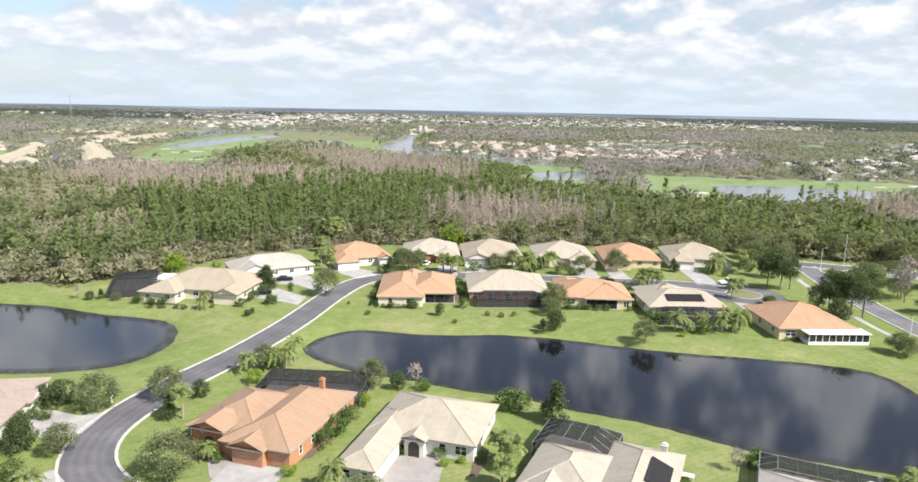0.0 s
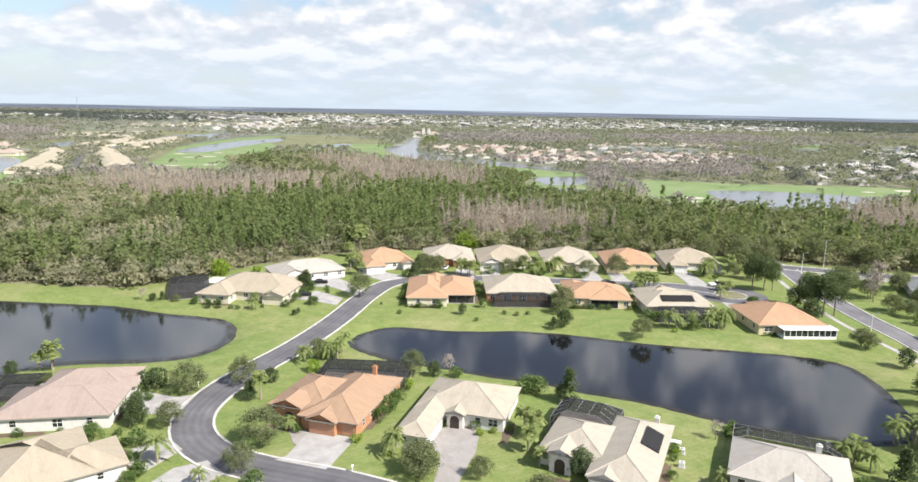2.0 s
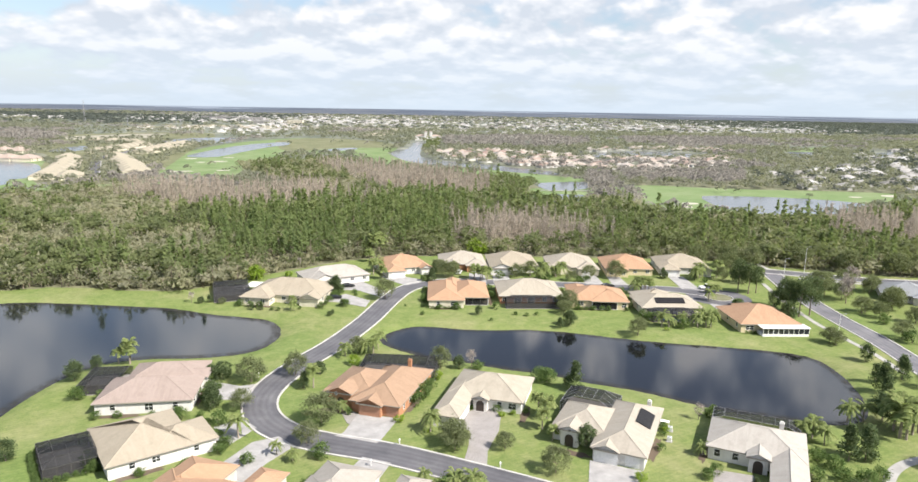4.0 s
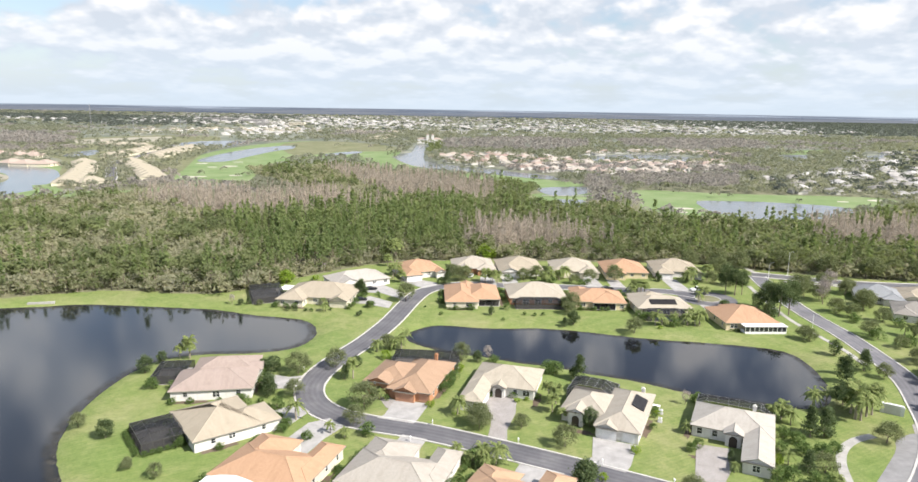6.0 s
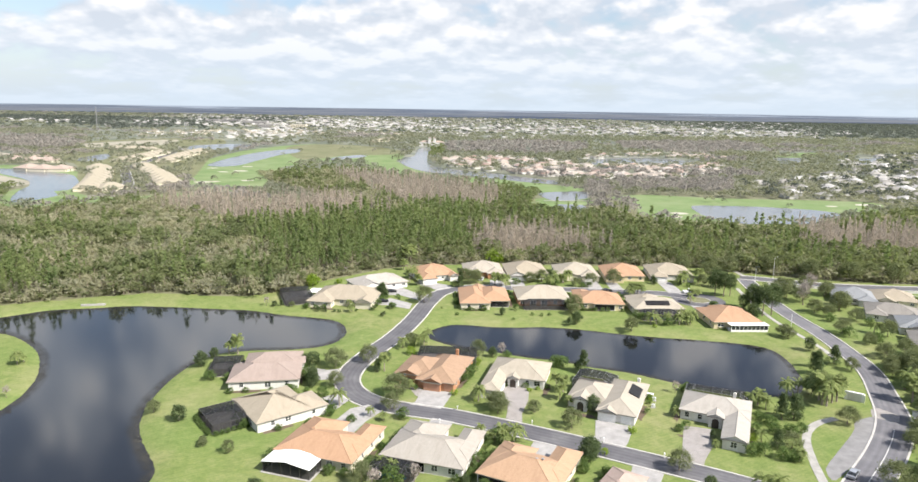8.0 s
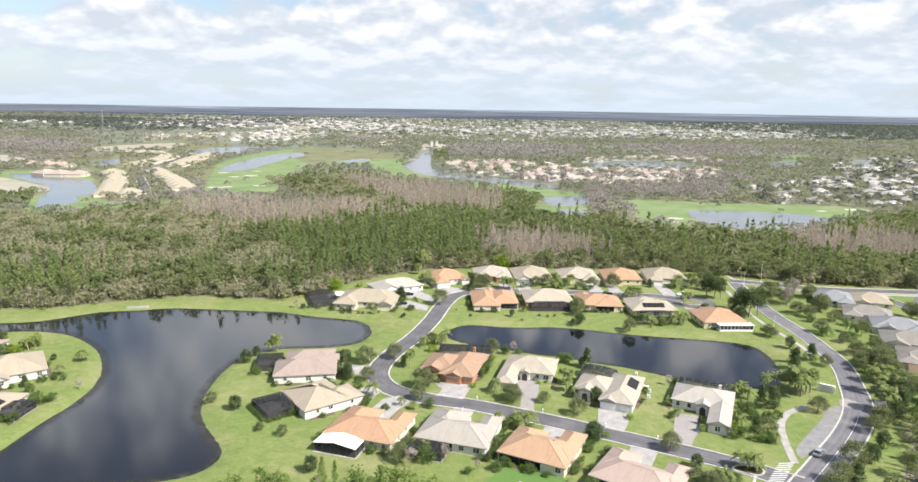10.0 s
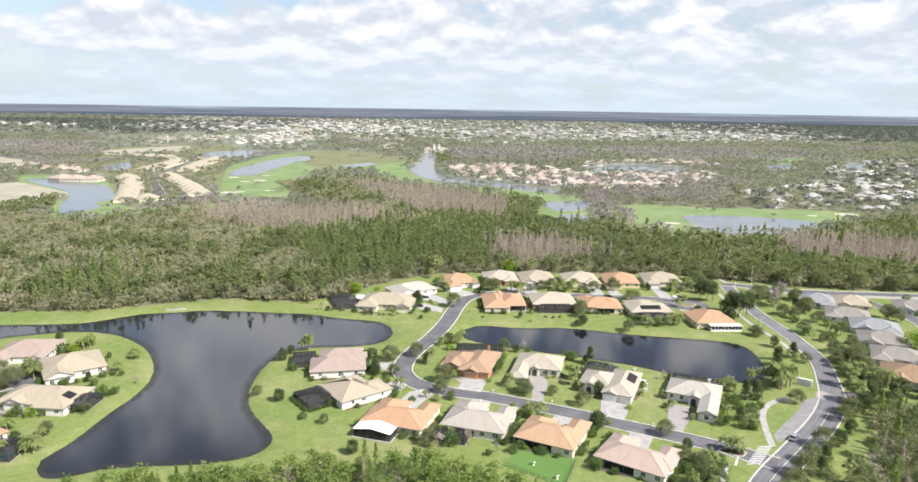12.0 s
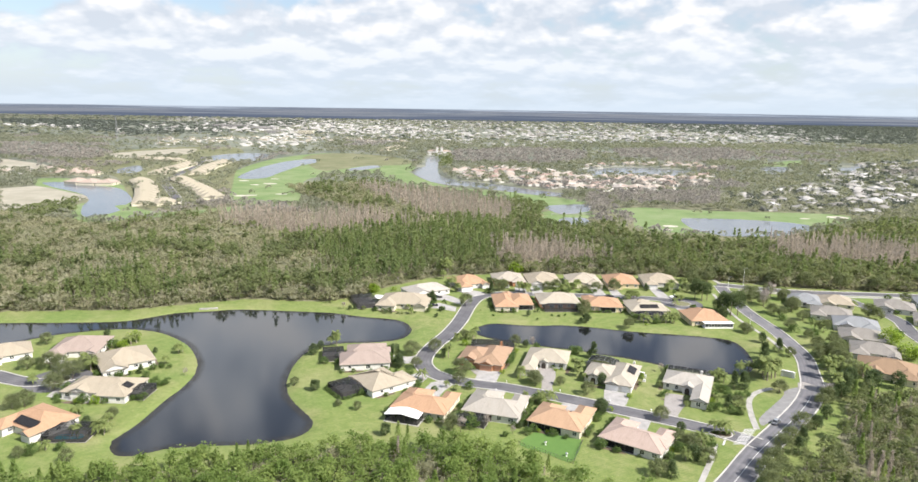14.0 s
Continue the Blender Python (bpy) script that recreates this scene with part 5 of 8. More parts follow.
def patio_roof():
    p = empty("patio_canopy", pose(-51.6, 54.2, 0, 0, 0, -18), "white metal gabled patio roof over dark screens", "patio roof")
    x0, x1, y0, y1, z, r = -9.6, 2.4, -14.4, -8.7, 2.5, 3.35
    cx = (x0 + x1) / 2
    t = 0.1
    for a, b, name in (((x0, z), (cx, r), "roof_panel"), ((cx, r), (x1, z), "roof_panel")):
        v = [(a[0], y0, a[1]), (b[0], y0, b[1]), (b[0], y1, b[1]), (a[0], y1, a[1])]
        v += [(q[0], q[1], q[2] + t) for q in v]
        hang(name, mesh_of(name, v, [(3, 2, 1, 0), (4, 5, 6, 7), (0, 1, 5, 4), (1, 2, 6, 5), (2, 3, 7, 6), (3, 0, 4, 7)], M["trim"]), p)
    for k in range(6):
        px = x0 + 0.3 + (x1 - x0 - 0.6) * k / 5
        boxed("post", (px - 0.05, px + 0.05, y0 + 0.25, y0 + 0.35, -0.1, z + (r - z) * (1 - abs(px - cx) / (cx - x0)) ), M["bronze"], p)
    for k in range(1, 3):
        for px in (x0 + 0.3, x1 - 0.3):
            py = y0 + 0.3 + (y1 - y0) * k / 3
            boxed("post", (px - 0.05, px + 0.05, py - 0.05, py + 0.05, -0.1, z), M["bronze"], p)
    hang("screen", mesh_of("screen", [(x0 + 0.3, y0 + 0.3, 0), (x1 - 0.3, y0 + 0.3, 0), (x1 - 0.3, y0 + 0.3, z), (cx, y0 + 0.3, r - 0.05), (x0 + 0.3, y0 + 0.3, z)], [range(5)], M["screen"]), p)
    for px in (x0 + 0.3, x1 - 0.3):
        hang("screen", mesh_of("screen", [(px, y0 + 0.3, 0), (px, y1, 0), (px, y1, z), (px, y0 + 0.3, z)], [range(4)], M["screen"]), p)
    boxed("deck", (x0 - 0.2, x1 + 0.2, y0 - 0.2, y1 + 0.1, -0.1, 0.1), M["concrete"], p)


patio_roof()


def drive(points, material="driveway", z=0.075, label="pale driveway running from garage to street"):
    p = np.asarray(points, float)
    n = len(p)
    bm = bmesh.new()
    top = [bm.verts.new((a, b, z)) for a, b in p]
    low = [bm.verts.new((a, b, -0.05)) for a, b in p]
    f = bm.faces.new(top)
    for i in range(n):
        bm.faces.new((low[i], low[(i + 1) % n], top[(i + 1) % n], top[i]))
    bmesh.ops.triangulate(bm, faces=[f])
    tagged(part("driveway", bm, M[material], None), label, "driveway", "driveways", "structure")


drive([(-31.9, 88.6), (-23.2, 86.6), (-25.8, 77.2), (-26.4, 75.9), (-35.2, 78.6), (-33.6, 80.0)])
drive([(-35.6, 89.0), (-34.2, 91.0), (-31.6, 88.0), (-32.8, 83.6), (-33.6, 84.2)], "pavers", 0.07, "narrow paved walk to a front door")
drive([(-9.0, 90.6), (-3.0, 92.0), (-1.6, 88.3), (-2.4, 81.8), (-5.0, 73.6), (-5.4, 67.9), (-9.6, 69.6), (-8.6, 75.5), (-8.3, 81.6), (-10.2, 83.2)], "pavers", 0.075, "rose-grey paved court and driveway")
drive([(13.9, 70.6), (22.8, 67.0), (19.3, 58.4), (17.6, 55.8), (9.4, 60.0), (12.0, 61.7)])
drive([(36.0, 68.0), (42.6, 66.0), (40.2, 58.3), (35.4, 51.0), (33.8, 47.8), (29.2, 50.2), (31.2, 54.6)], "pavers", 0.075, "paved driveway sweeping to a side garage")
drive([(-69.0, 104.5), (-61.3, 101.9), (-57.4, 103.4), (-57.6, 95.0), (-63.2, 94.3), (-67.5, 98.5)])
drive([(-60.0, 81.5), (-55.5, 85.4), (-51.4, 81.5), (-54.6, 74.2), (-58.0, 76.2)])
drive([(-55.5, 63.0), (-50.5, 75.5), (-46.0, 78.0), (-42.0, 74.2), (-45.5, 68.0), (-48.0, 61.0)])
drive([(-32.0, 61.0), (-28.5, 70.6), (-23.0, 68.6), (-25.5, 59.5)])
drive([(-8.0, 48.0), (-3.5, 58.6), (2.2, 56.2), (-1.2, 47.0)])
drive([(14.0, 38.0), (18.0, 48.6), (24.2, 45.2), (20.6, 38.0)])
drive([(-58.5, 193.0), (-47.0, 199.0), (-36.5, 185.5), (-37.4, 178.0), (-46.0, 186.0), (-52.0, 186.5)])
drive([(-56.0, 172.0), (-50.0, 181.5), (-40.4, 173.5), (-41.0, 166.0), (-50.0, 171.0)])
drive([(-41.0, 207.5), (-31.5, 207.0), (-24.5, 202.6), (-22.5, 200.4), (-30.0, 194.2), (-36.0, 200.0)])
for gx, half in ((-3.5, 3.0), (5.8, 3.0), (40.5, 3.0), (75.0, 3.0), (50.0, 2.5)):
    drive([(gx - half, 214.0), (gx + half, 214.0), (gx + half + 0.4, 199.6 if gx < 60 else 195.0), (gx - half - 0.4, 199.6 if gx < 60 else 195.0)])
drive([(75.0, 176.5), (79.5, 174.5), (79.0, 163.0), (75.0, 163.0)])
for gx in (-6.0, 17.0, 40.0):
    drive([(gx - 2.6, 196.6), (gx + 2.6, 196.4), (gx + 2.4, 188.0), (gx - 2.4, 188.0)])
drive([(-203.5, 92.5), (-193.5, 93.5), (-190.0, 84.5), (-197.0, 83.0)])
drive([(-183.0, 66.0), (-178.0, 70.0), (-166.0, 57.0), (-170.0, 54.6), (-186.0, 60.0), (-186.0, 64.0)])


# ---------------------------------------------------------------- trees
def leaf_tris(centres, size, flat=0.5, long=1.0, r=rng):
    """One small triangle of foliage at each centre."""
    n = len(centres)
    u = r.normal(size=(n, 3))
    u[:, 2] *= flat
    u /= np.linalg.norm(u, axis=1)[:, None]
    v = r.normal(size=(n, 3))
    v[:, 2] *= flat
    v -= (v * u).sum(1)[:, None] * u
    v /= np.maximum(np.linalg.norm(v, axis=1), 1e-6)[:, None]
    s = (size * r.uniform(0.6, 1.35, n))[:, None]
    c = np.asarray(centres)
    out = np.stack([c + u * s * long, c - u * s * 0.55 * long + v * s * 0.85, c - u * s * 0.55 * long - v * s * 0.85], 1)
    return out.reshape(-1, 3)


def clumped(n_clump, per, shell, spread, r=rng):
    """Leaf centres in clumps; shell gives the clump centres."""
    c = shell(n_clump)
    p = np.repeat(c, per, 0) + r.normal(size=(n_clump * per, 3)) * spread
    return p


def dome(rx, rz, z, low=-0.35, r=rng):
    def f(n):
        d = r.normal(size=(n, 3))
        d /= np.linalg.norm(d, axis=1)[:, None]
        d[:, 2] = np.where(d[:, 2] < low, -d[:, 2], d[:, 2])
        k = r.uniform(0.45, 1.0, n)[:, None] ** 0.6
        return d * k * np.array([rx, rx, rz]) + np.array([0, 0, z])
    return f


def cone(rx, h, z, r=rng):
    def f(n):
        t = r.uniform(0, 1, n) ** 0.8
        a = r.uniform(0, 2 * math.pi, n)
        k = (1 - t) * rx * r.uniform(0.35, 1.0, n) + 0.15
        return np.stack([np.cos(a) * k, np.sin(a) * k, z + t * h], 1)
    return f


def tube(pts, radii, sides=6):
    """A tapered tube through points, as verts and tris."""
    v, t = [], []
    for i, (p, r) in enumerate(zip(pts, radii)):
        d = Vector(pts[min(i + 1, len(pts) - 1)]) - Vector(pts[max(i - 1, 0)])
        a = d.orthogonal().normalized()
        b = d.cross(a).normalized()
        for k in range(sides):
            w = 2 * math.pi * k / sides
            v.append(tuple(Vector(p) + r * (math.cos(w) * a + math.sin(w) * b)))
        if i:
            for k in range(sides):
                q, w = (i - 1) * sides + k, (i - 1) * sides + (k + 1) % sides
                t += [(q, w, w + sides), (q, w + sides, q + sides)]
    return v, t


def trunk_mesh(height, r0, limbs, spread, seed, material, lean=0.0):
    rr = random.Random(seed)
    v, t = [], []

    def more(vv, tt):
        o = len(v)
        v.extend(vv)
        t.extend((a + o, b + o, c + o) for a, b, c in tt)

    top = (rr.uniform(-1, 1) * lean, rr.uniform(-1, 1) * lean, height)
    more(*tube([(0, 0, -0.3), (top[0] * 0.3, top[1] * 0.3, height * 0.5), top], [r0 * 1.25, r0 * 0.9, r0 * 0.6]))
    for k in range(limbs):
        a = 2 * math.pi * (k + rr.uniform(-0.2, 0.2)) / limbs
        e = (top[0] + math.cos(a) * spread, top[1] + math.sin(a) * spread, height + spread * rr.uniform(0.5, 1.1))
        m = tuple((p * 0.5 + q * 0.5 + (0.1 if i == 2 else 0)) for i, (p, q) in enumerate(zip(top, e)))
        more(*tube([top, m, e], [r0 * 0.5, r0 * 0.32, r0 * 0.1], 5))
    return tri_mesh("trunk", np.array(v), np.array(t), [material])


def crown_mesh(tris, material):
    return tri_mesh("crown", tris, np.arange(len(tris)).reshape(-1, 3), [material])


def frond_tris(n, reach, droop, wide, z, stations, seed, fan=False):
    """Palm fronds: an arched rib with leaflets on both sides."""
    rr = np.random.default_rng(seed)
    out = []
    for k in range(n):
        a = 2 * math.pi * k / n * 2.4 + rr.uniform(-0.3, 0.3)
        rise = rr.uniform(-0.25, 1.35)
        ca, sa = math.cos(a), math.sin(a)
        L = reach * rr.uniform(0.8, 1.1)
        for j in range(stations):
            s0, s1 = j / stations, (j + 1) / stations

            def at(s):
                rad = L * s * (0.95 - 0.25 * s * max(rise, 0))
                return np.array([ca * rad, sa * rad, z + L * (rise * 0.75 * s - droop * s * s)])

            p0, p1 = at(s0), at(s1)
            side = np.array([-sa, ca, 0.0])
            wd = wide * (math.sin(math.pi * (0.12 + 0.82 * s0)) if not fan else (0.2 + 1.1 * s0))
            tip = p1 + (p1 - p0) * 0.8
            for sg in (-1, 1):
                q = p0 * 0.3 + p1 * 0.7 + sg * side * wd + np.array([0, 0, -0.35 * wd])
                out += [p0, p1 + (p1 - p0) * 0.25, q] if not fan else [p0, tip * 0.5 + p1 * 0.5, q]
    return np.array(out)


KINDS = {
    # kind: reference height, variants, names and labels
    "oak": (7.0, 4, "oak_tree", "spreading olive-green tree with an airy crown on the lawn", "tree"),
    "dark": (6.0, 3, "magnolia_tree", "dense dark green tree standing on the lawn", "tree"),
    "column": (6.0, 2, "conical_tree", "slim dark green conical tree on the lawn", "tree"),
    "shrub": (2.5, 3, "shrub", "rounded green garden shrub beside a house", "shrub"),
    "hedge": (4.0, 1, "hedge", "large clipped dark green hedge beside a house", "hedge"),
    "lime": (2.5, 2, "bright_shrub", "bright yellow-green leafy shrub", "shrub"),
    "palm": (6.0, 3, "queen_palm", "feathery palm with arching fronds beside a house", "palm tree"),
    "sabal": (7.0, 3, "cabbage_palm", "cabbage palm with a round fan-leaved head", "palm tree"),
    "bare": (6.0, 2, "bare_tree", "leafless grey-brown tree with fine twigs", "tree"),
    "pine": (12.0, 3, "pine_tree", "tall dark pine with a layered crown", "pine tree"),
}
PROTO = {}


def proto(kind, i):
    ref, _, name, label, cat = KINDS[kind]
    r = np.random.default_rng(100 + 17 * i + len(kind) * 7 + ord(kind[0]))
    ob = empty(name, Matrix(), label, cat)
    if kind == "oak":
        hang("trunk", trunk_mesh(2.2, 0.16, 5, 1.7, i, M["bark"], 0.3), ob)
        c = clumped(70, 56, dome(3.7, 3.1, 3.9, -0.75, r), 0.5, r)
        c[:, 2] = np.maximum(c[:, 2], 0.5)
        hang("crown", crown_mesh(leaf_tris(c, 0.14, 0.7, 1.5, r), M["oak"]), ob)
    elif kind == "dark":
        hang("trunk", trunk_mesh(1.4, 0.15, 4, 0.9, i, M["bark"]), ob)
        sh = dome(2.3, 2.7, 3.1, -0.9, r) if i else cone(2.5, 5.4, 0.6, r)
        c = clumped(60, 40, sh, 0.38, r)
        hang("crown", crown_mesh(leaf_tris(c, 0.185, 0.5, 1, r), M["dark_leaf"]), ob)
    elif kind == "column":
        hang("trunk", trunk_mesh(1.0, 0.12, 4, 0.6, i, M["bark"]), ob)
        c = clumped(56, 36, cone(1.6, 5.3, 0.5, r), 0.28, r)
        c[:, 2] = np.maximum(c[:, 2], 0.2)
        hang("crown", crown_mesh(leaf_tris(c, 0.17, 0.6, 1, r), M["dark_leaf"]), ob)
    elif kind in ("shrub", "hedge", "lime"):
        sq = 2.6 if kind == "hedge" else 1.35
        hang("stem", trunk_mesh(0.5, 0.07, 4, 0.5, i, M["bark"]), ob)
        c = clumped(90 if kind == "hedge" else 34, 30, dome(sq * 1.15, ref * 0.45, ref * 0.5, -0.9, r), 0.25, r)
        if kind == "hedge":   # clipped square
            q = (c - np.array([0, 0, 2.0])) / np.array([2.9, 2.9, 2.0])
            c = np.sign(q) * np.abs(q) ** 0.6 * np.array([2.6, 1.7, 1.9]) + np.array([0, 0, 2.0])
        c[:, 2] = np.maximum(c[:, 2], 0.12)
        hang("crown", crown_mesh(leaf_tris(c, 0.13, 0.55, 1, r), M["lime" if kind == "lime" else "shrub" if kind == "shrub" else "dark_leaf"]), ob)
    elif kind == "palm":
        hh = 3.9
        v, t = tube([(0, 0, -0.2), (0.12 * i, 0.1, hh * 0.5), (0.2 * i, 0.05, hh)], [0.19, 0.15, 0.13], 7)
        hang("trunk", tri_mesh("trunk", np.array(v), np.array(t), [M["palm_bark"]]), ob)
        f = frond_tris(30, 3.1, 0.74, 0.52, hh, 10, 40 + i) + np.array([0.2 * i, 0.05, 0])
        hang("fronds", crown_mesh(f, M["palm"]), ob)
    elif kind == "sabal":
        hh = 5.2
        v, t = tube([(0, 0, -0.2), (0.1 * i, -0.1, hh * 0.5), (0.15 * i, 0, hh)], [0.21, 0.17, 0.19], 7)
        hang("trunk", tri_mesh("trunk", np.array(v), np.array(t), [M["palm_bark"]]), ob)
        f = frond_tris(54, 2.55, 0.5, 0.72, hh, 6, 60 + i, True) + np.array([0.15 * i, 0, 0])
        hang("fronds", crown_mesh(f, M["palm"]), ob)
    elif kind == "bare":
        hang("trunk", trunk_mesh(1.8, 0.13, 7, 2.0, i, M["bark"], 0.2), ob)
        c = clumped(22, 18, dome(1.6, 2.2, 4.0, -0.6, r), 0.35, r)
        t = leaf_tris(c, 0.10, 2.2, 4.0, r)
        hang("twigs", crown_mesh(t, M["twig"]), ob)
    else:
        hang("trunk", trunk_mesh(8.0, 0.2, 6, 1.8, i, M["bark"], 0.3), ob)
        c = clumped(80, 50, dome(3.0, 4.4, 7.6, -0.8, r), 0.55, r)
        hang("crown", crown_mesh(leaf_tris(c, 0.19, 0.55, 1.2, r), M["dark_leaf"]), ob)
    return ob


GROVE_N = {}


def in_house(x, y):
    for hx, hy, yaw, blocks in FOOTPRINTS:
        u = (x - hx) * math.cos(yaw) + (y - hy) * math.sin(yaw)
        v = -(x - hx) * math.sin(yaw) + (y - hy) * math.cos(yaw)
        if any(q[0] + 0.2 < u < q[1] - 0.2 and q[2] + 0.2 < v < q[3] - 0.2 for q in blocks):
            return True
    return False


def grove(kind, rows):
    ref, variants, *_ = KINDS[kind]
    for x, y, h in rows:
        if off_line(COLLECTOR, np.array([x]), np.array([y]), False)[0] < 4.6:
            continue
        if in_house(x, y) or inside(LAKE, [x], [y])[0] or inside(POND, [x], [y])[0]:
            continue
        n = GROVE_N[kind] = GROVE_N.get(kind, 0) + 1
        i = n % variants
        s = h / ref
        wide = s * (0.92 + 0.22 * ((n * 37) % 11) / 11)
        m = pose(x, y, 0, 0, 0, (n * 137) % 360) @ Matrix.Diagonal((wide, wide, s, 1))
        if (kind, i) not in PROTO:
            PROTO[kind, i] = proto(kind, i)
            PROTO[kind, i].matrix_basis = m
            tagged(PROTO[kind, i], group="garden " + KINDS[kind][2].replace("_", " ") + "s")
        else:
            c = copy_thing(PROTO[kind, i], Matrix())
            c.matrix_basis = m


grove("sabal", [(-93.0, 115.2, 7.0), (-95.6, 114.6, 4.6), (-92.7, 114.3, 5.6), (105.4, 83.7, 9.0), (55.1, 190.5, 6.5), (57.4, 192.7, 6.0), (53.8, 191.6, 5.5), (-4.8, 205.6, 6.5), (-2.4, 203.8, 6.0), (-1.8, 201.9, 5.5), (-43.7, 208.5, 7.0), (-39.6, 202.8, 6.0), (-195.2, 103.1, 7.0), (-192.3, 103.2, 7.0)])
grove("sabal", [(99.1, 70.0, 9.0)])
grove("dark", [(-100.6, 103.8, 5.0), (-98.9, 110.6, 3.5), (-63.7, 89.8, 5.0), (-92.7, 67.3, 4.5), (8.4, 50.8, 5.5), (69.2, 211.4, 4.0), (23.0, 150.5, 5.0), (45.4, 169.1, 3.0), (-53.1, 181.5, 6.2), (-48.3, 167.1, 2.6), (-76.4, 161.3, 2.2), (-73.5, 161.4, 2.2), (-50.7, 156.0, 1.8), (-50.1, 157.9, 1.6), (-92.6, 168.6, 2.5), (-94.9, 167.4, 2.5), (-4.3, 159.5, 3.2), (-20.8, 200.4, 5.0), (-92.0, 135.6, 0.8)])
grove("dark", [(-206.7, 90.1, 3.0), (-194.8, 121.1, 4.0), (-162.4, 81.7, 3.5), (-166.4, 103.9, 2.5), (-159.5, 37.2, 4.0), (-64.1, 92.1, 5.0), (-63.7, 33.6, 4.5), (29.4, 19.7, 5.0), (19.7, 10.2, 5.0)])
grove("shrub", [(-94.2, 93.3, 3.0), (-80.8, 87.6, 2.0), (-77.5, 89.4, 1.6), (-55.6, 71.0, 2.0), (-66.7, 94.1, 1.5), (-49.0, 67.4, 2.2), (-12.9, 58.1, 3.5), (-36.2, 70.2, 3.0), (57.1, 149.5, 3.0), (49.2, 155.4, 3.0), (47.7, 159.7, 2.5), (84.0, 174.4, 2.5), (1.8, 166.3, 2.5), (7.4, 160.3, 1.2), (10.8, 159.2, 1.2), (14.2, 160.1, 1.2), (23.1, 171.1, 3.5), (5.0, 207.4, 3.0), (-81.6, 165.9, 2.0), (-70.0, 161.0, 1.2)])
grove("shrub", [(-68.0, 160.8, 1.2), (-47.0, 183.1, 1.5), (-22.0, 159.0, 1.2), (-28.1, 167.7, 0.8), (-0.7, 153.8, 1.0), (-23.2, 201.2, 3.0), (-186.6, 108.3, 4.0), (-183.4, 113.4, 3.0), (-180.7, 63.9, 3.5), (-156.3, 87.1, 1.6), (-153.7, 86.7, 1.8), (-151.8, 70.1, 3.5), (-148.5, 72.1, 2.5), (-150.8, 57.6, 2.8), (-157.5, 54.9, 3.2), (-170.6, 55.5, 3.2), (-166.8, 20.0, 3.5), (-159.2, 22.6, 2.5), (-225.2, 107.1, 2.0), (-36.3, 39.2, 4.0), (-41.2, 45.4, 3.0), (-25.7, 33.5, 1.8), (-18.6, 35.1, 2.5), (3.1, 27.1, 3.0), (38.1, 30.3, 3.0), (-6.5, 36.7, 2.2), (13.6, 21.2, 1.0)])
grove("hedge", [(-67.7, 105.5, 4.0)])
grove("oak", [(-101.3, 72.2, 3.2), (-82.0, 54.3, 2.0), (-75.1, 51.7, 3.0), (105.6, 113.6, 5.5), (115.1, 107.6, 5.1), (76.3, 48.6, 5.5), (96.2, 136.6, 4.2), (50.7, 210.0, 7.0), (17.3, 212.5, 5.5), (39.8, 209.1, 5.0), (25.1, 167.1, 6.5), (41.6, 142.6, 5.0), (91.3, 209.1, 5.1)])
grove("oak", [(-35.6, 176.1, 6.8), (-88.0, 167.2, 2.2), (-15.5, 206.7, 6.5), (-216.6, 112.4, 5.0), (-207.9, 84.7, 5.0), (-195.2, 85.0, 6.0), (-185.5, 76.1, 7.0), (-186.5, 65.6, 6.0), (-191.5, 50.1, 5.0), (-188.4, 51.8, 6.0), (-169.3, 18.1, 3.5), (-154.0, 15.5, 4.0), (-82.5, 55.9, 1.8), (-42.6, 39.1, 5.0), (28.2, 28.8, 4.5), (31.1, 26.3, 5.0), (33.0, 18.1, 5.0), (16.0, 11.2, 5.0), (107.8, 119.4, 5.1), (122.9, 109.5, 6.0), (116.9, 97.4, 7.0), (79.6, 52.1, 6.0)])
grove("oak", [(49.3, 23.1, 6.0), (113.6, 84.2, 7.0)])
grove("palm", [(-44.5, 70.9, 3.5), (-41.1, 68.9, 3.0), (-32.3, 127.3, 6.5), (-11.0, 59.9, 5.0), (-39.2, 45.2, 4.0), (-36.3, 43.2, 4.5), (121.5, 120.8, 5.0), (82.4, 190.3, 4.0), (84.2, 212.6, 8.0), (86.9, 214.9, 7.5), (81.2, 209.3, 7.0), (22.7, 206.3, 6.5), (20.5, 205.6, 6.0), (29.3, 213.4, 7.0)])
grove("palm", [(27.0, 210.1, 6.0), (50.9, 150.7, 6.5), (53.2, 150.9, 5.0), (61.9, 150.6, 6.0), (66.2, 151.6, 6.5), (64.3, 150.4, 5.0), (-63.1, 161.5, 4.5), (-60.3, 165.6, 4.5), (-57.5, 168.5, 4.0), (-43.0, 213.9, 8.0), (-12.5, 216.5, 5.5), (-197.1, 70.9, 5.0), (-182.3, 83.2, 7.0), (-178.6, 82.3, 6.0), (-189.7, 92.8, 5.0), (-157.3, 91.4, 4.5), (-158.9, 107.8, 3.5), (-155.8, 105.4, 3.0), (-166.9, 45.9, 3.5), (-153.8, 33.8, 6.0), (-154.0, 39.5, 5.0), (-156.2, 35.8, 4.0), (-159.4, 31.0, 5.5), (-164.1, 22.5, 4.0)])
grove("palm", [(35.1, 28.9, 6.0), (109.1, 92.7, 8.0)])
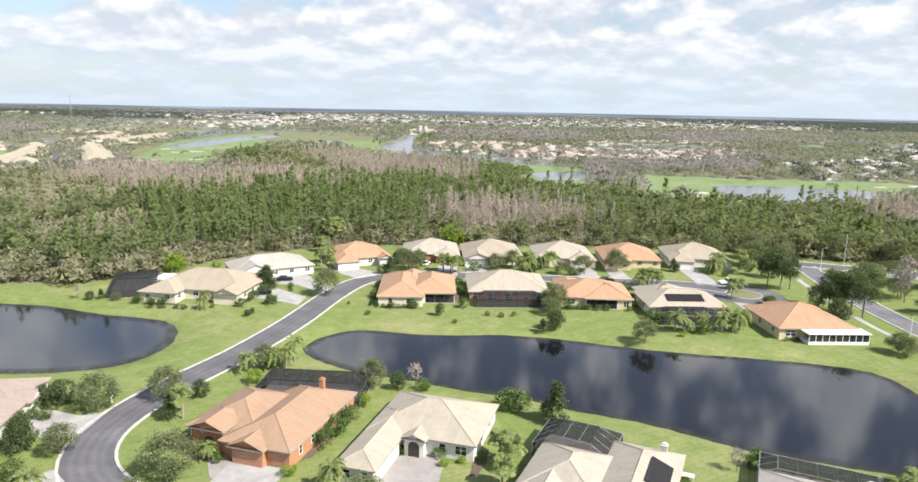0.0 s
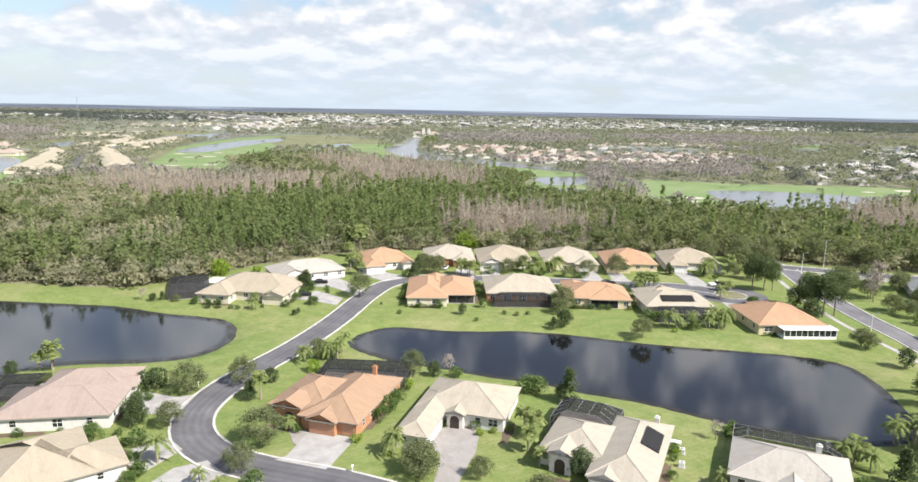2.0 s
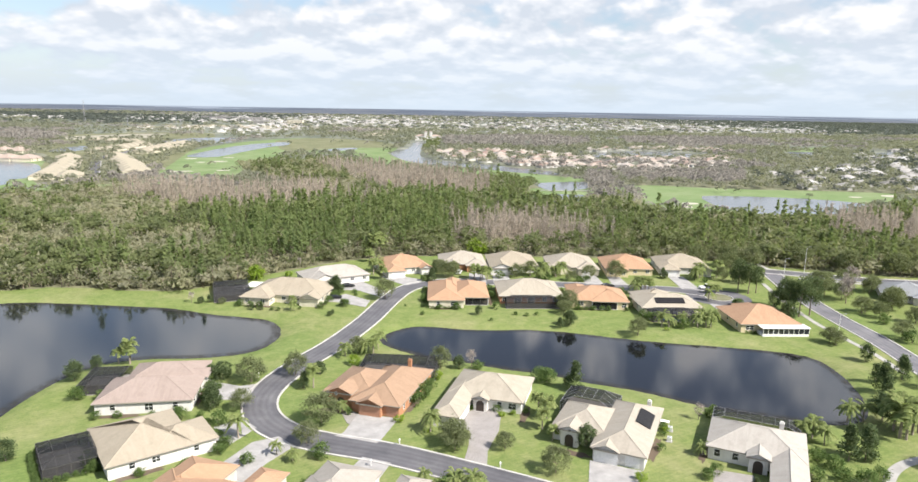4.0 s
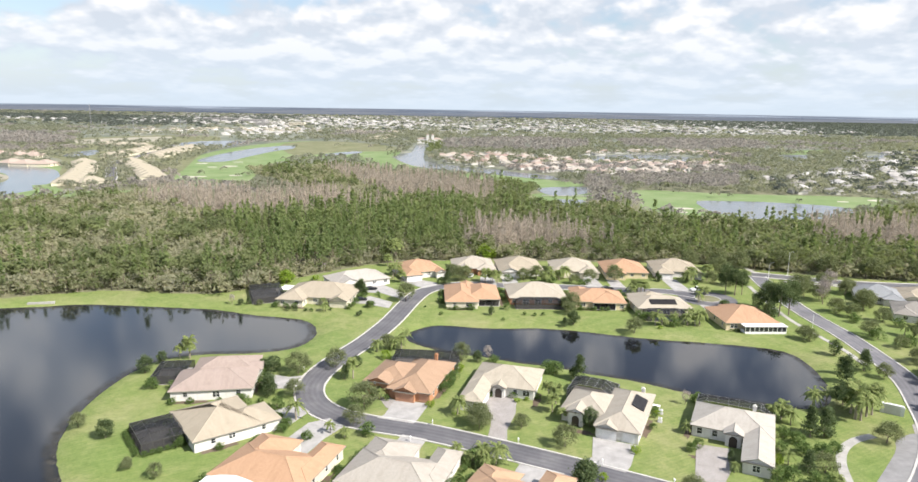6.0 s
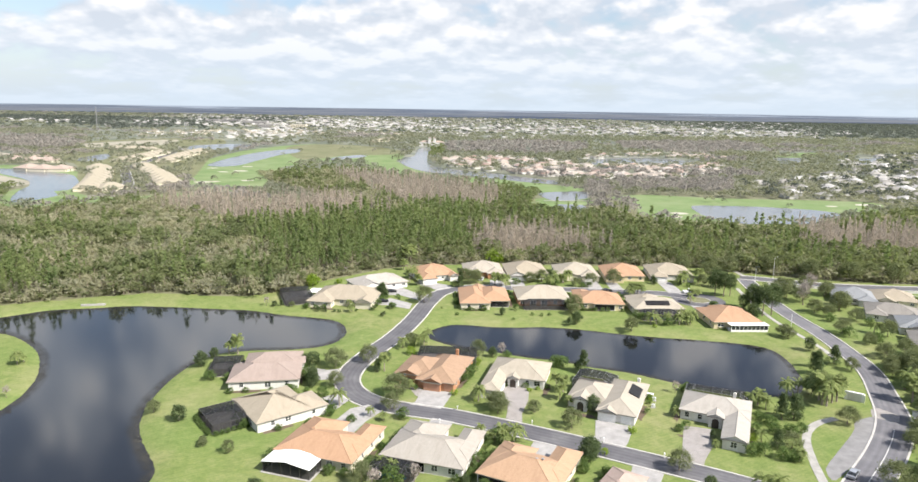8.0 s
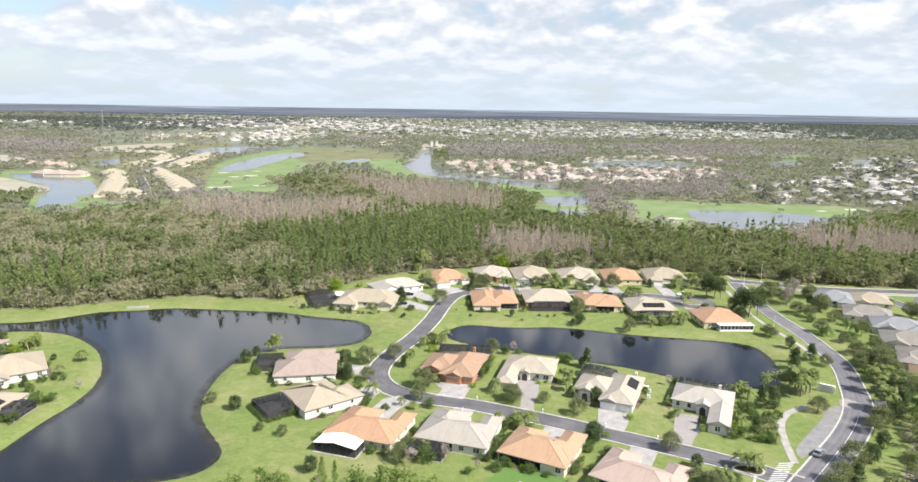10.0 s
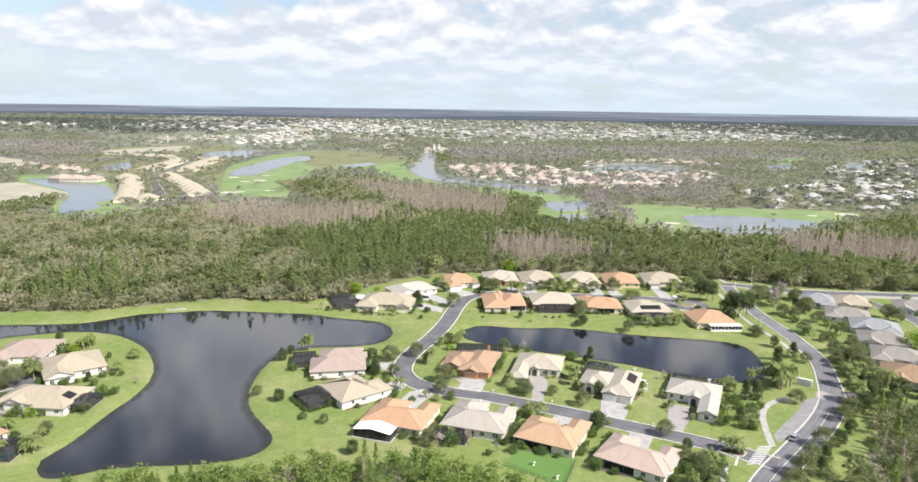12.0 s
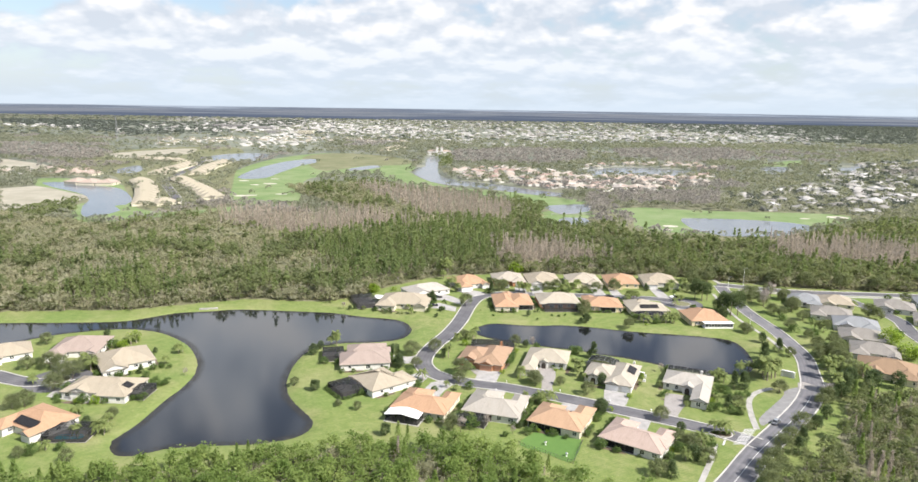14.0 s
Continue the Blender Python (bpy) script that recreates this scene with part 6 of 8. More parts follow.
grove("lime", [(51.5, 147.1, 1.2), (-86.2, 200.1, 5.0), (-181.2, 117.4, 5.0), (-166.0, 54.3, 3.0), (24.5, 25.0, 1.6), (152.7, 120.7, 8.0), (151.9, 105.4, 7.0)])
grove("bare", [(-7.7, 121.2, 4.5), (134.4, 196.2, 9.0), (-98.3, 168.2, 3.5), (-144.7, 80.1, 3.0), (-39.8, 36.2, 5.0), (-31.3, 40.1, 4.0), (-23.2, 35.0, 3.0)])
grove("pine", [(90.7, 191.7, 12.0), (93.9, 190.3, 11.0), (97.2, 191.4, 10.0), (95.6, 164.2, 12.0), (98.6, 162.8, 13.0), (103.0, 164.6, 12.5), (98.6, 172.5, 10.5)])


# more planting in gardens and verges
grove("palm", [(75.8, 180.0, 5.5), (53.0, 187.3, 6), (65.0, 158.1, 5), (68.7, 156.2, 5), (58.0, 153.0, 5)])

grove("oak", [(101.4, 106.6, 4.4), (122.0, 131.2, 4.1), (119.0, 142.7, 5.1), (111.2, 101.8, 4.4), (101.8, 85.9, 4.8), (95.3, 138.2, 4.8)])
grove("oak", [(23.4, 162.0, 4.4), (23.7, 154.3, 3.2)])
grove("column", [(16.4, 102.2, 7.4), (89.4, 104.2, 7.5), (86.6, 98.6, 6.8), (84.2, 94.6, 6.2), (91.2, 110.0, 5.0), (63.1, 72.0, 7.5), (66.4, 72.3, 7.2), (69.0, 75.2, 5.5)])
grove("dark", [(93.4, 158.7, 6.7), (95.1, 172.9, 6.1), (19.8, 148.7, 2.9)])



grove("palm", [(-11.3, 57.9, 5.5), (35.6, 27.5, 5), (27.0, 19.5, 5), (-179.7, 115.5, 6), (-180.7, 112.8, 6), (-156.5, 103.2, 5.5), (-188.5, 90.4, 6), (-166.7, 44.6, 5.5), (-151.9, 32.7, 6)])
grove("dark", [(-20.4, 39.3, 2.5), (31.5, 37.5, 3.6)])
grove("oak", [(27.5, 30.6, 4.8), (-183.2, 85.0, 5.6), (-188.2, 74.5, 6.4), (-203.8, 95.8, 5.6), (-154.3, 43.0, 4.0), (-199.4, 85.7, 6.4), (-205.5, 109.4, 4.8), (92.1, 61.0, 5.6), (113.1, 93.9, 5.6), (111.0, 83.0, 5.6), (113.0, 105.9, 4.8), (124.8, 162.8, 4.8)])

grove("shrub", [(30.3, 24.3, 2.5), (-159.3, 85.6, 2.5), (-149.0, 70.6, 2.2), (-162.7, 54.6, 2), (-158.5, 77.8, 2.5), (27.2, 24.9, 3), (37.1, 25.0, 3)])
grove("lime", [(-182.1, 108.8, 3.5), (-171.8, 54.4, 2.5), (-14.6, 36.6, 1.2), (-12.1, 36.0, 1.2), (-9.6, 35.3, 1.2)])
grove("bare", [(80.4, 55.7, 5), (93.8, 63.2, 6)])

# gardens between the street and the pond
grove("hedge", [(-66.8, 106.1, 4)])
grove("oak", [(-59.5, 104.6, 6), (-50.1, 108.9, 5.5), (-37.3, 124.1, 4.5), (-38.9, 84.2, 6.1), (-39.9, 75.2, 4.6), (-11.4, 76.5, 5), (-15.1, 115.3, 5.2), (-57.0, 89.5, 4.5)])
grove("sabal", [(-44.2, 101.6, 6.4)])
grove("palm", [(-40.1, 121.8, 5), (-35.4, 123.8, 5), (-33.2, 124.1, 5.5), (-35.4, 89.1, 3.5), (-16.3, 81.1, 6), (-53.6, 77.0, 6)])
grove("dark", [(-46.3, 101.1, 4), (-44.3, 109.7, 3.6), (-10.5, 114.6, 3.4), (-63.2, 90.5, 5.2), (-33.2, 90.4, 2.8)])
grove("shrub", [(-36.1, 123.8, 2), (-37.1, 90.9, 1.8), (-19.5, 93.4, 2.6), (-18.9, 97.3, 3), (-17.8, 100.8, 2.6), (-16.8, 103.0, 2.2), (-5.9, 114.8, 2.2), (-59.5, 82.7, 3), (-67.9, 84.6, 2.5), (-72.8, 88.8, 1.4), (-70.8, 89.2, 1.4), (-68.9, 89.8, 1.4), (-65.8, 100.3, 1.6), (-34.0, 88.3, 1.6)])
grove("shrub", [(-21.6, 91.7, 1.6)])
grove("lime", [(-37.1, 116.1, 2.6), (-22.9, 85.1, 1.6), (-15.7, 107.7, 2.2), (-17.0, 80.6, 0.9), (-31.9, 88.9, 1.4)])
grove("bare", [(-7.4, 116.5, 4)])
grove("palm", [(-1.1, 90.4, 4.6), (2.8, 89.4, 3.6), (58.3, 80.7, 5), (61.7, 82.7, 5)])
grove("lime", [(1.1, 89.3, 1), (-1.5, 88.3, 1.2), (31.6, 82.2, 1.2), (-3.9, 92.4, 2)])
grove("shrub", [(8.6, 107.9, 3.2), (10.5, 107.2, 3.6), (31.9, 84.8, 1.1), (30.3, 80.7, 1.1), (43.2, 89.7, 2.2), (3.9, 89.9, 1.2), (-2.4, 90.6, 1.6)])
grove("sabal", [(6.5, 82.9, 5.2), (9.6, 77.2, 5.6), (7.9, 78.0, 3.6)])
grove("dark", [(15.2, 104.6, 3.0)])
grove("bare", [(40.4, 88.4, 3.5)])
grove("oak", [(-11.3, 74.1, 4.8), (6.9, 66.1, 5), (-1.7, 74.4, 3.4), (58.3, 56.8, 4), (27.7, 46.1, 5), (79.0, 69.7, 5)])
grove("palm", [(35.9, 73.2, 3.6), (41.1, 73.3, 6), (60.6, 80.7, 5.6), (61.5, 77.7, 5), (72.2, 88.5, 6), (75.6, 88.6, 5.6), (52.3, 59.8, 4), (57.2, 50.9, 4), (79.6, 80.6, 9.5), (82.2, 82.8, 9), (-8.5, 58.3, 6), (-16.4, 61.3, 4), (-13.3, 58.1, 4), (-11.0, 56.6, 4)])
grove("palm", [(39.7, 56.4, 3)])
grove("sabal", [(6.7, 91.0, 5), (8.1, 87.7, 5.6), (70.3, 88.5, 6), (78.7, 81.4, 9.5), (84.1, 83.7, 9), (79.5, 84.6, 9)])
grove("dark", [(14.2, 75.4, 4.6), (54.8, 56.7, 4.6), (80.5, 89.9, 6), (8.2, 49.8, 5), (40.8, 61.1, 2.4)])
grove("shrub", [(-7.6, 91.7, 1.2), (-5.2, 91.8, 1.2), (0.5, 90.8, 1.2), (3.0, 92.1, 1.2), (31.3, 83.0, 1.4), (28.5, 74.8, 1.4), (45.0, 92.2, 1.6), (38.3, 71.4, 1.3), (34.0, 65.1, 2), (36.3, 66.8, 1.8), (57.0, 71.9, 2.6), (52.9, 64.7, 2.6), (50.2, 53.6, 3), (53.7, 51.5, 3)])
grove("shrub", [(47.1, 53.5, 3), (56.4, 50.9, 2.6), (58.5, 68.7, 2.8), (57.7, 64.3, 2.8), (64.8, 65.3, 2.6), (61.4, 63.6, 3)])
grove("lime", [(21.7, 63.9, 1.6), (12.4, 52.7, 1.6), (50.0, 60.0, 2.2)])

# street trees along the entrance road and the far road
grove("oak", [(122, 196, 7.2), (98, 205, 6.8), (99, 220, 8.5), (104, 232, 9), (112, 231, 9), (134, 172, 6.0)])
grove("oak", [(92, 238, 8), (128, 122, 5.5), (118, 96, 6), (142, 196, 6.0), (122, 240, 9), (134, 236, 9), (150, 226, 9), (168, 222, 9), (186, 218, 9), (206, 215, 9)])
grove("palm", [(116, 88, 8), (119, 84, 8), (111, 82, 9), (113, 92, 8), (122, 92, 8), (126, 98, 7)])
grove("dark", [(106, 74, 7), (110, 78, 7), (104, 70, 6.5), (118, 76, 7), (126, 74, 7), (112, 70, 7), (100, 66, 6)])

grove("oak", [(122, 168, 5.5), (134, 140, 6), (119, 118, 5.5), (126, 112, 6), (127, 200, 6), (137, 205, 6), (133, 158, 5)])
grove("dark", [(97, 124, 5), (99, 112, 6), (122, 104, 5.5), (118, 110, 5)])

grove("oak", [(63.5, 30.5, 5.5), (72, 39.5, 6), (81, 49.5, 5.5), (58, 23.5, 6.5), (51.5, 15.5, 6.5), (47, 9, 6.5), (44.5, 3, 6), (88, 57, 5)])
grove("dark", [(68, 31, 5), (77, 40, 5.5), (85, 48, 5), (63, 24, 5.5), (94, 62.5, 6)])

# planting along the far street
grove("sabal", [(-47.7, 242.8, 11), (-45.8, 246.7, 11), (-48.1, 231.3, 6), (-42.8, 217.3, 6)])
grove("shrub", [(-81.9, 164.9, 1.6), (-77.9, 164.2, 2), (-74.9, 164.4, 2), (-46.0, 179.2, 1.2), (-48.0, 166.2, 2.6)])
grove("palm", [(-65.1, 167.9, 4), (-63.1, 172.9, 5), (-59.9, 175.1, 5)])
grove("dark", [(-53.5, 181.9, 6)])
grove("lime", [(-3.5, 249.0, 6.8), (-1.0, 250.5, 5.6), (-86.1, 198.5, 3.4), (-75.5, 204.6, 2.4)])
grove("bare", [(-75.0, 219.3, 4)])
grove("sabal", [(-4.7, 203.6, 6), (-1.8, 203.3, 6), (0.2, 204.0, 6), (54.6, 191.5, 6), (55.9, 189.7, 6), (57.8, 189.8, 6)])
grove("oak", [(11.8, 209.9, 5), (52.4, 211.7, 5), (-13.2, 207.4, 6), (-18.5, 215.0, 5), (32.1, 204.5, 4)])
grove("palm", [(17.4, 211.8, 6), (23.3, 215.3, 6), (27.6, 210.6, 5), (19.3, 206.3, 4)])
grove("shrub", [(20.8, 204.4, 2.5), (23.5, 204.6, 2.5), (37.9, 203.5, 2.5), (43.4, 214.8, 2.5), (35.2, 203.3, 2.2), (14.8, 204.0, 1.8)])
grove("dark", [(-20.4, 212.7, 4)])
grove("palm", [(80.1, 189.4, 4.5), (82.9, 191.4, 4)])
grove("sabal", [(89.4, 214.8, 8), (91.2, 213.4, 8), (87.8, 219.6, 7)])
grove("dark", [(69.8, 210.2, 3.2), (81.2, 208.9, 3.6)])
grove("shrub", [(83.7, 174.8, 2.4), (83.8, 206.1, 1.8)])
grove("bare", [(123.2, 179.5, 9), (125.6, 184.9, 8)])

# gardens among the houses east of the entrance road
pick = random.Random(11)
east = {"oak": [], "shrub": [], "palm": []}
for gx in range(124, 232, 12):
    for gy in range(84, 204, 12):
        x, y = gx + pick.uniform(-5, 5), gy + pick.uniform(-5, 5)
        kind, h = pick.choice((("oak", 6.5), ("shrub", 3.4), ("shrub", 2.8), ("palm", 6.0)))
        clear = min(float(off_line(ln, np.array([x]), np.array([y]), False)[0]) for ln in (COLLECTOR, SIDE_STREET, BOULEVARD))
        if clear > 5.5 and pick.random() < 0.8:
            east[kind].append((x, y, h * pick.uniform(0.8, 1.15)))
for kind, rows in east.items():
    grove(kind, rows)

# hedges and beds against the houses
HOUSE_BEDS = [(-29.1, 99, -16.6, 9.6, 10.8), (-4.6, 93.4, -16, 8.8, 8), (19, 81, -24, 9.8, 10), (44, 69, -25, 8.8, 10), (-78.6, 97.9, 9, 10, 11.4), (-68.6, 73.6, 37, 10, 9),
              (-51.6, 54.2, -18, 10, 9.4), (-27.4, 52.6, -18, 10, 9.6), (-5.9, 44.1, -27, 9.2, 9.8), (15.6, 30.4, -34, 10.2, 8.8), (36.3, 178.6, -3, 9.8, 11), (-10.9, 178.9, 2, 10.5, 12.6),
              (-67.5, 176, -8, 13.2, 11.5), (-172.5, 90.5, 35, 10, 11.5), (-167.2, 63.4, -4, 12.5, 8.4), (-197.5, 103.6, 8, 10, 11.5)]
for k, (hx, hy, yaw, w, d) in enumerate(HOUSE_BEDS):
    a = radians(yaw)
    for lx, ly, rx, ry in ((-w * 0.45, -d - 0.3, w * 0.42, 1.0), (w + 0.2, -d * 0.2, 0.9, d * 0.5), (-w - 0.2, d * 0.2, 0.9, d * 0.45)):
        pts = disc(0, 0, 1.0, 18)
        wob = 1 + 0.18 * np.sin(np.arange(18) * 2.1 + k)
        px, py = pts[:, 0] * rx * wob + lx, pts[:, 1] * ry * wob + ly
        tagged(sheet("mulch_bed", np.stack([hx + px * math.cos(a) - py * math.sin(a), hy + px * math.sin(a) + py * math.cos(a)], 1), 0.03 + 0.004 * (k % 4), M["mulch"], "brown mulch planting bed against the house", "planting bed"), group="mulch beds")
pick = random.Random(5)
bed_rows = []
for hx, hy, yaw, w, d in HOUSE_BEDS[4:]:
    a = radians(yaw)
    for k in range(14):
        side, t = pick.choice("lrlrf"), pick.uniform(-0.95, 0.95)
        lx, ly = {"l": (-w - 0.9, t * d), "r": (w + 0.9, t * d), "f": (t * w, -d - 0.9)}[side]
        px, py = hx + lx * math.cos(a) - ly * math.sin(a), hy + lx * math.sin(a) + ly * math.cos(a)
        near_road = min(off_line(STREET, np.array([px]), np.array([py]), False)[0], 99) < 4.5
        if not near_road:
            bed_rows.append((px, py, pick.uniform(1.0, 2.4)))
grove("shrub", bed_rows)


# box hedges along the pond houses
grove("shrub", [(-20.3 + 1.3 * k, 165.6, 1.0) for k in range(8)] + [(28.4 + 1.4 * k, 167.0, 1.1) for k in range(4)] + [(74.5 + 1.3 * k, 145.5, 0.9) for k in range(3)])

# planting on the street's median
grove("shrub", [(41.6, 36.9, 0.9), (43.2, 36.4, 1.2), (44.8, 36.3, 1.0), (46.3, 35.8, 1.3)])
grove("palm", [(42.4, 37.3, 5.5), (45.4, 36.6, 6.0)])

# a low hedge round the lakeside pool enclosure
ca, sa = math.cos(radians(-53)), math.sin(radians(-53))
low_hedge = []
for k in range(9):
    low_hedge += [(-81.5 + (-5.6 + 1.4 * k) * ca + 5.2 * sa, 67.3 + (-5.6 + 1.4 * k) * sa - 5.2 * ca, 1.2)]
for k in range(6):
    low_hedge += [(-81.5 + s * 6.6 * ca - (-4.0 + 1.5 * k) * sa, 67.3 + s * 6.6 * sa + (-4.0 + 1.5 * k) * ca, 1.2) for s in (-1, 1)]
grove("shrub", low_hedge)


# ---------------------------------------------------------------- woods
def sprays(centres, size, rise, slim, r):
    """Slim triangles of foliage: rise tips them upright, slim makes them long."""
    n = len(centres)
    u = r.normal(size=(n, 3))
    u[:, 2] = np.abs(u[:, 2]) * rise
    u /= np.linalg.norm(u, axis=1)[:, None]
    v = np.cross(u, r.normal(size=(n, 3)))
    v /= np.maximum(np.linalg.norm(v, axis=1), 1e-6)[:, None]
    s = (size * r.uniform(0.65, 1.4, n))[:, None]
    c = np.asarray(centres)
    return np.stack([c + u * s * slim, c - u * s * 0.6 * slim + v * s * 0.8, c - u * s * 0.6 * slim - v * s * 0.8], 1).reshape(-1, 3)


def template(kind, n, seed):
    """One woodland tree of about n triangles: its foliage and its stem."""
    r = np.random.default_rng(seed)
    fine = (max(70.0, 0.45 * n) / n) ** 0.5      # more and smaller leaves where the woods are near
    if kind == "pine":      # a slim spire of upswept boughs on a bare trunk, about 13 m
        t = r.uniform(0, 1, n) ** 0.85
        a = r.uniform(0, 6.28, n)
        k = (np.minimum(1.0, 0.35 + 2.2 * t) * (1 - t) * 1.75 + 0.18) * r.uniform(0.3, 1.0, n)
        c = np.stack([np.cos(a) * k, np.sin(a) * k, 4.6 + 8.2 * t], 1)
        tri = sprays(c, 0.46 * fine, 1.0, 1.6, r)
    elif kind == "broad":
        m = max(6, n // 9)
        hub = dome(2.5, 2.9, 5.2, -0.75, r)(m)
        c = hub[r.integers(0, m, n)] + r.normal(0, 0.62, (n, 3))
        c[:, 2] = np.maximum(c[:, 2], 0.6)
        tri = sprays(c, 0.54 * fine, 0.9, 1.15, r)
    elif kind == "scrub":   # a thicket of fine half-bare twigs
        m = max(5, n // 10)
        hub = dome(2.1, 2.1, 2.8, -0.9, r)(m)
        c = hub[r.integers(0, m, n)] + r.normal(0, 0.75, (n, 3))
        c[:, 2] = np.maximum(c[:, 2], 0.3)
        tri = sprays(c, 0.36 * fine, 1.4, 2.0, r)
    else:                   # bare cypress: thin upright twigs on a slim spire
        t = r.uniform(0, 1, n)
        a = r.uniform(0, 6.28, n)
        k = (0.25 + (1 - t) * 1.25) * r.uniform(0.15, 1.0, n)
        c = np.stack([np.cos(a) * k, np.sin(a) * k, 1.2 + 11.2 * t], 1)
        tri = sprays(c, 0.17 * fine, 3.2, 6.5, r)
    tv, tt = tube([(0, 0, -0.3), (0, 0, 4.0), (0, 0, 8.0 if kind in ("pine", "twig") else 5.0)], [0.11, 0.08, 0.03], 3)
    tv = np.array(tv)[np.array(tt)].reshape(-1, 3)
    return tri, tv


SLOT = {"pine": 0, "broad": 1, "scrub": 2, "twig": 3}
WOOD_MATS = [M["pine"], M["wood_leaf"], M["scrub"], M["wood_twig"], M["bark"]]


def wood(name, x, y, kinds, heights, n, label, widths=None, mats=WOOD_MATS):
    """Very many trees in one mesh: kinds, heights as arrays."""
    V, S, tones = [], [], []
    tone = np.clip(rng.normal(0.5, 0.2, len(x)), 0, 1)
    for kind in SLOT:
        tmpl = [template(kind, n, 900 + 10 * SLOT[kind] + k) for k in range(6)]
        for k in range(6):
            sel = np.where((kinds == kind) & (np.arange(len(x)) % 6 == k))[0]
            if not len(sel):
                continue
            leaf, stem = tmpl[k]
            base = np.concatenate([leaf, stem])
            a = rng.uniform(0, 2 * math.pi, len(sel))
            s = heights[sel] / {"pine": 13.0, "broad": 9.0, "scrub": 5.6, "twig": 13.0}[kind]
            w = s * rng.uniform(0.75, 1.35, len(sel)) * (1 if widths is None else widths[sel])
            ca, sa = np.cos(a)[:, None], np.sin(a)[:, None]
            px = (base[:, 0] * ca - base[:, 1] * sa) * w[:, None] + x[sel][:, None]
            py = (base[:, 0] * sa + base[:, 1] * ca) * w[:, None] + y[sel][:, None]
            pz = base[:, 2][None] * s[:, None]
            V.append(np.stack([px, py, pz], -1).reshape(-1, 3))
            slot = np.concatenate([np.full(len(leaf) // 3, SLOT[kind]), np.full(len(stem) // 3, 4)])
            S.append(np.tile(slot, len(sel)))
            tones.append(np.repeat(tone[sel], len(slot)))
    v, s = np.concatenate(V), np.concatenate(S)
    me = tri_mesh(name, v, np.arange(len(v)).reshape(-1, 3), mats, s)
    me.attributes.new("tone", "FLOAT", "FACE").data.foreach_set("value", np.concatenate(tones).astype(np.float32))
    return tagged(hang(name, me), label, "woods", kind="stuff")


def scatter(x0, x1, y0, y1, step):
    gx, gy = np.meshgrid(np.arange(x0, x1, step), np.arange(y0, y1, step))
    x, y = gx.ravel() + rng.uniform(-0.45, 0.45, gx.size) * step, gy.ravel() + rng.uniform(-0.45, 0.45, gx.size) * step
    return x, y


CYPRESS = [[(-15, 232), (-10, 320), (34, 325), (62, 262), (54, 228), (20, 222)], [(-275, 490), (-235, 400), (-165, 345), (-70, 400), (-130, 480)],
           [(-170, 690), (-35, 600), (15, 520), (12, 440), (-69, 450), (-110, 560)], [(200, 345), (275, 335), (306, 280), (262, 258), (176, 280)]]
PINES = [[(-122, 262), (-146, 330), (-95, 385), (-35, 425), (-8, 360), (-14, 252), (-40, 230), (-98, 212)], [(-256, 204), (-228, 228), (-193, 194), (-188, 166), (-230, 162)],
         [(-130, 200), (-112, 190), (-80, 225), (-60, 240), (-95, 240)]]


def kinds_at(x, y, mix):
    u = rng.uniform(0, 1, len(x))
    names = np.array(list(mix))
    k = names[np.searchsorted(np.cumsum(list(mix.values()))[:-1], u)]
    return k


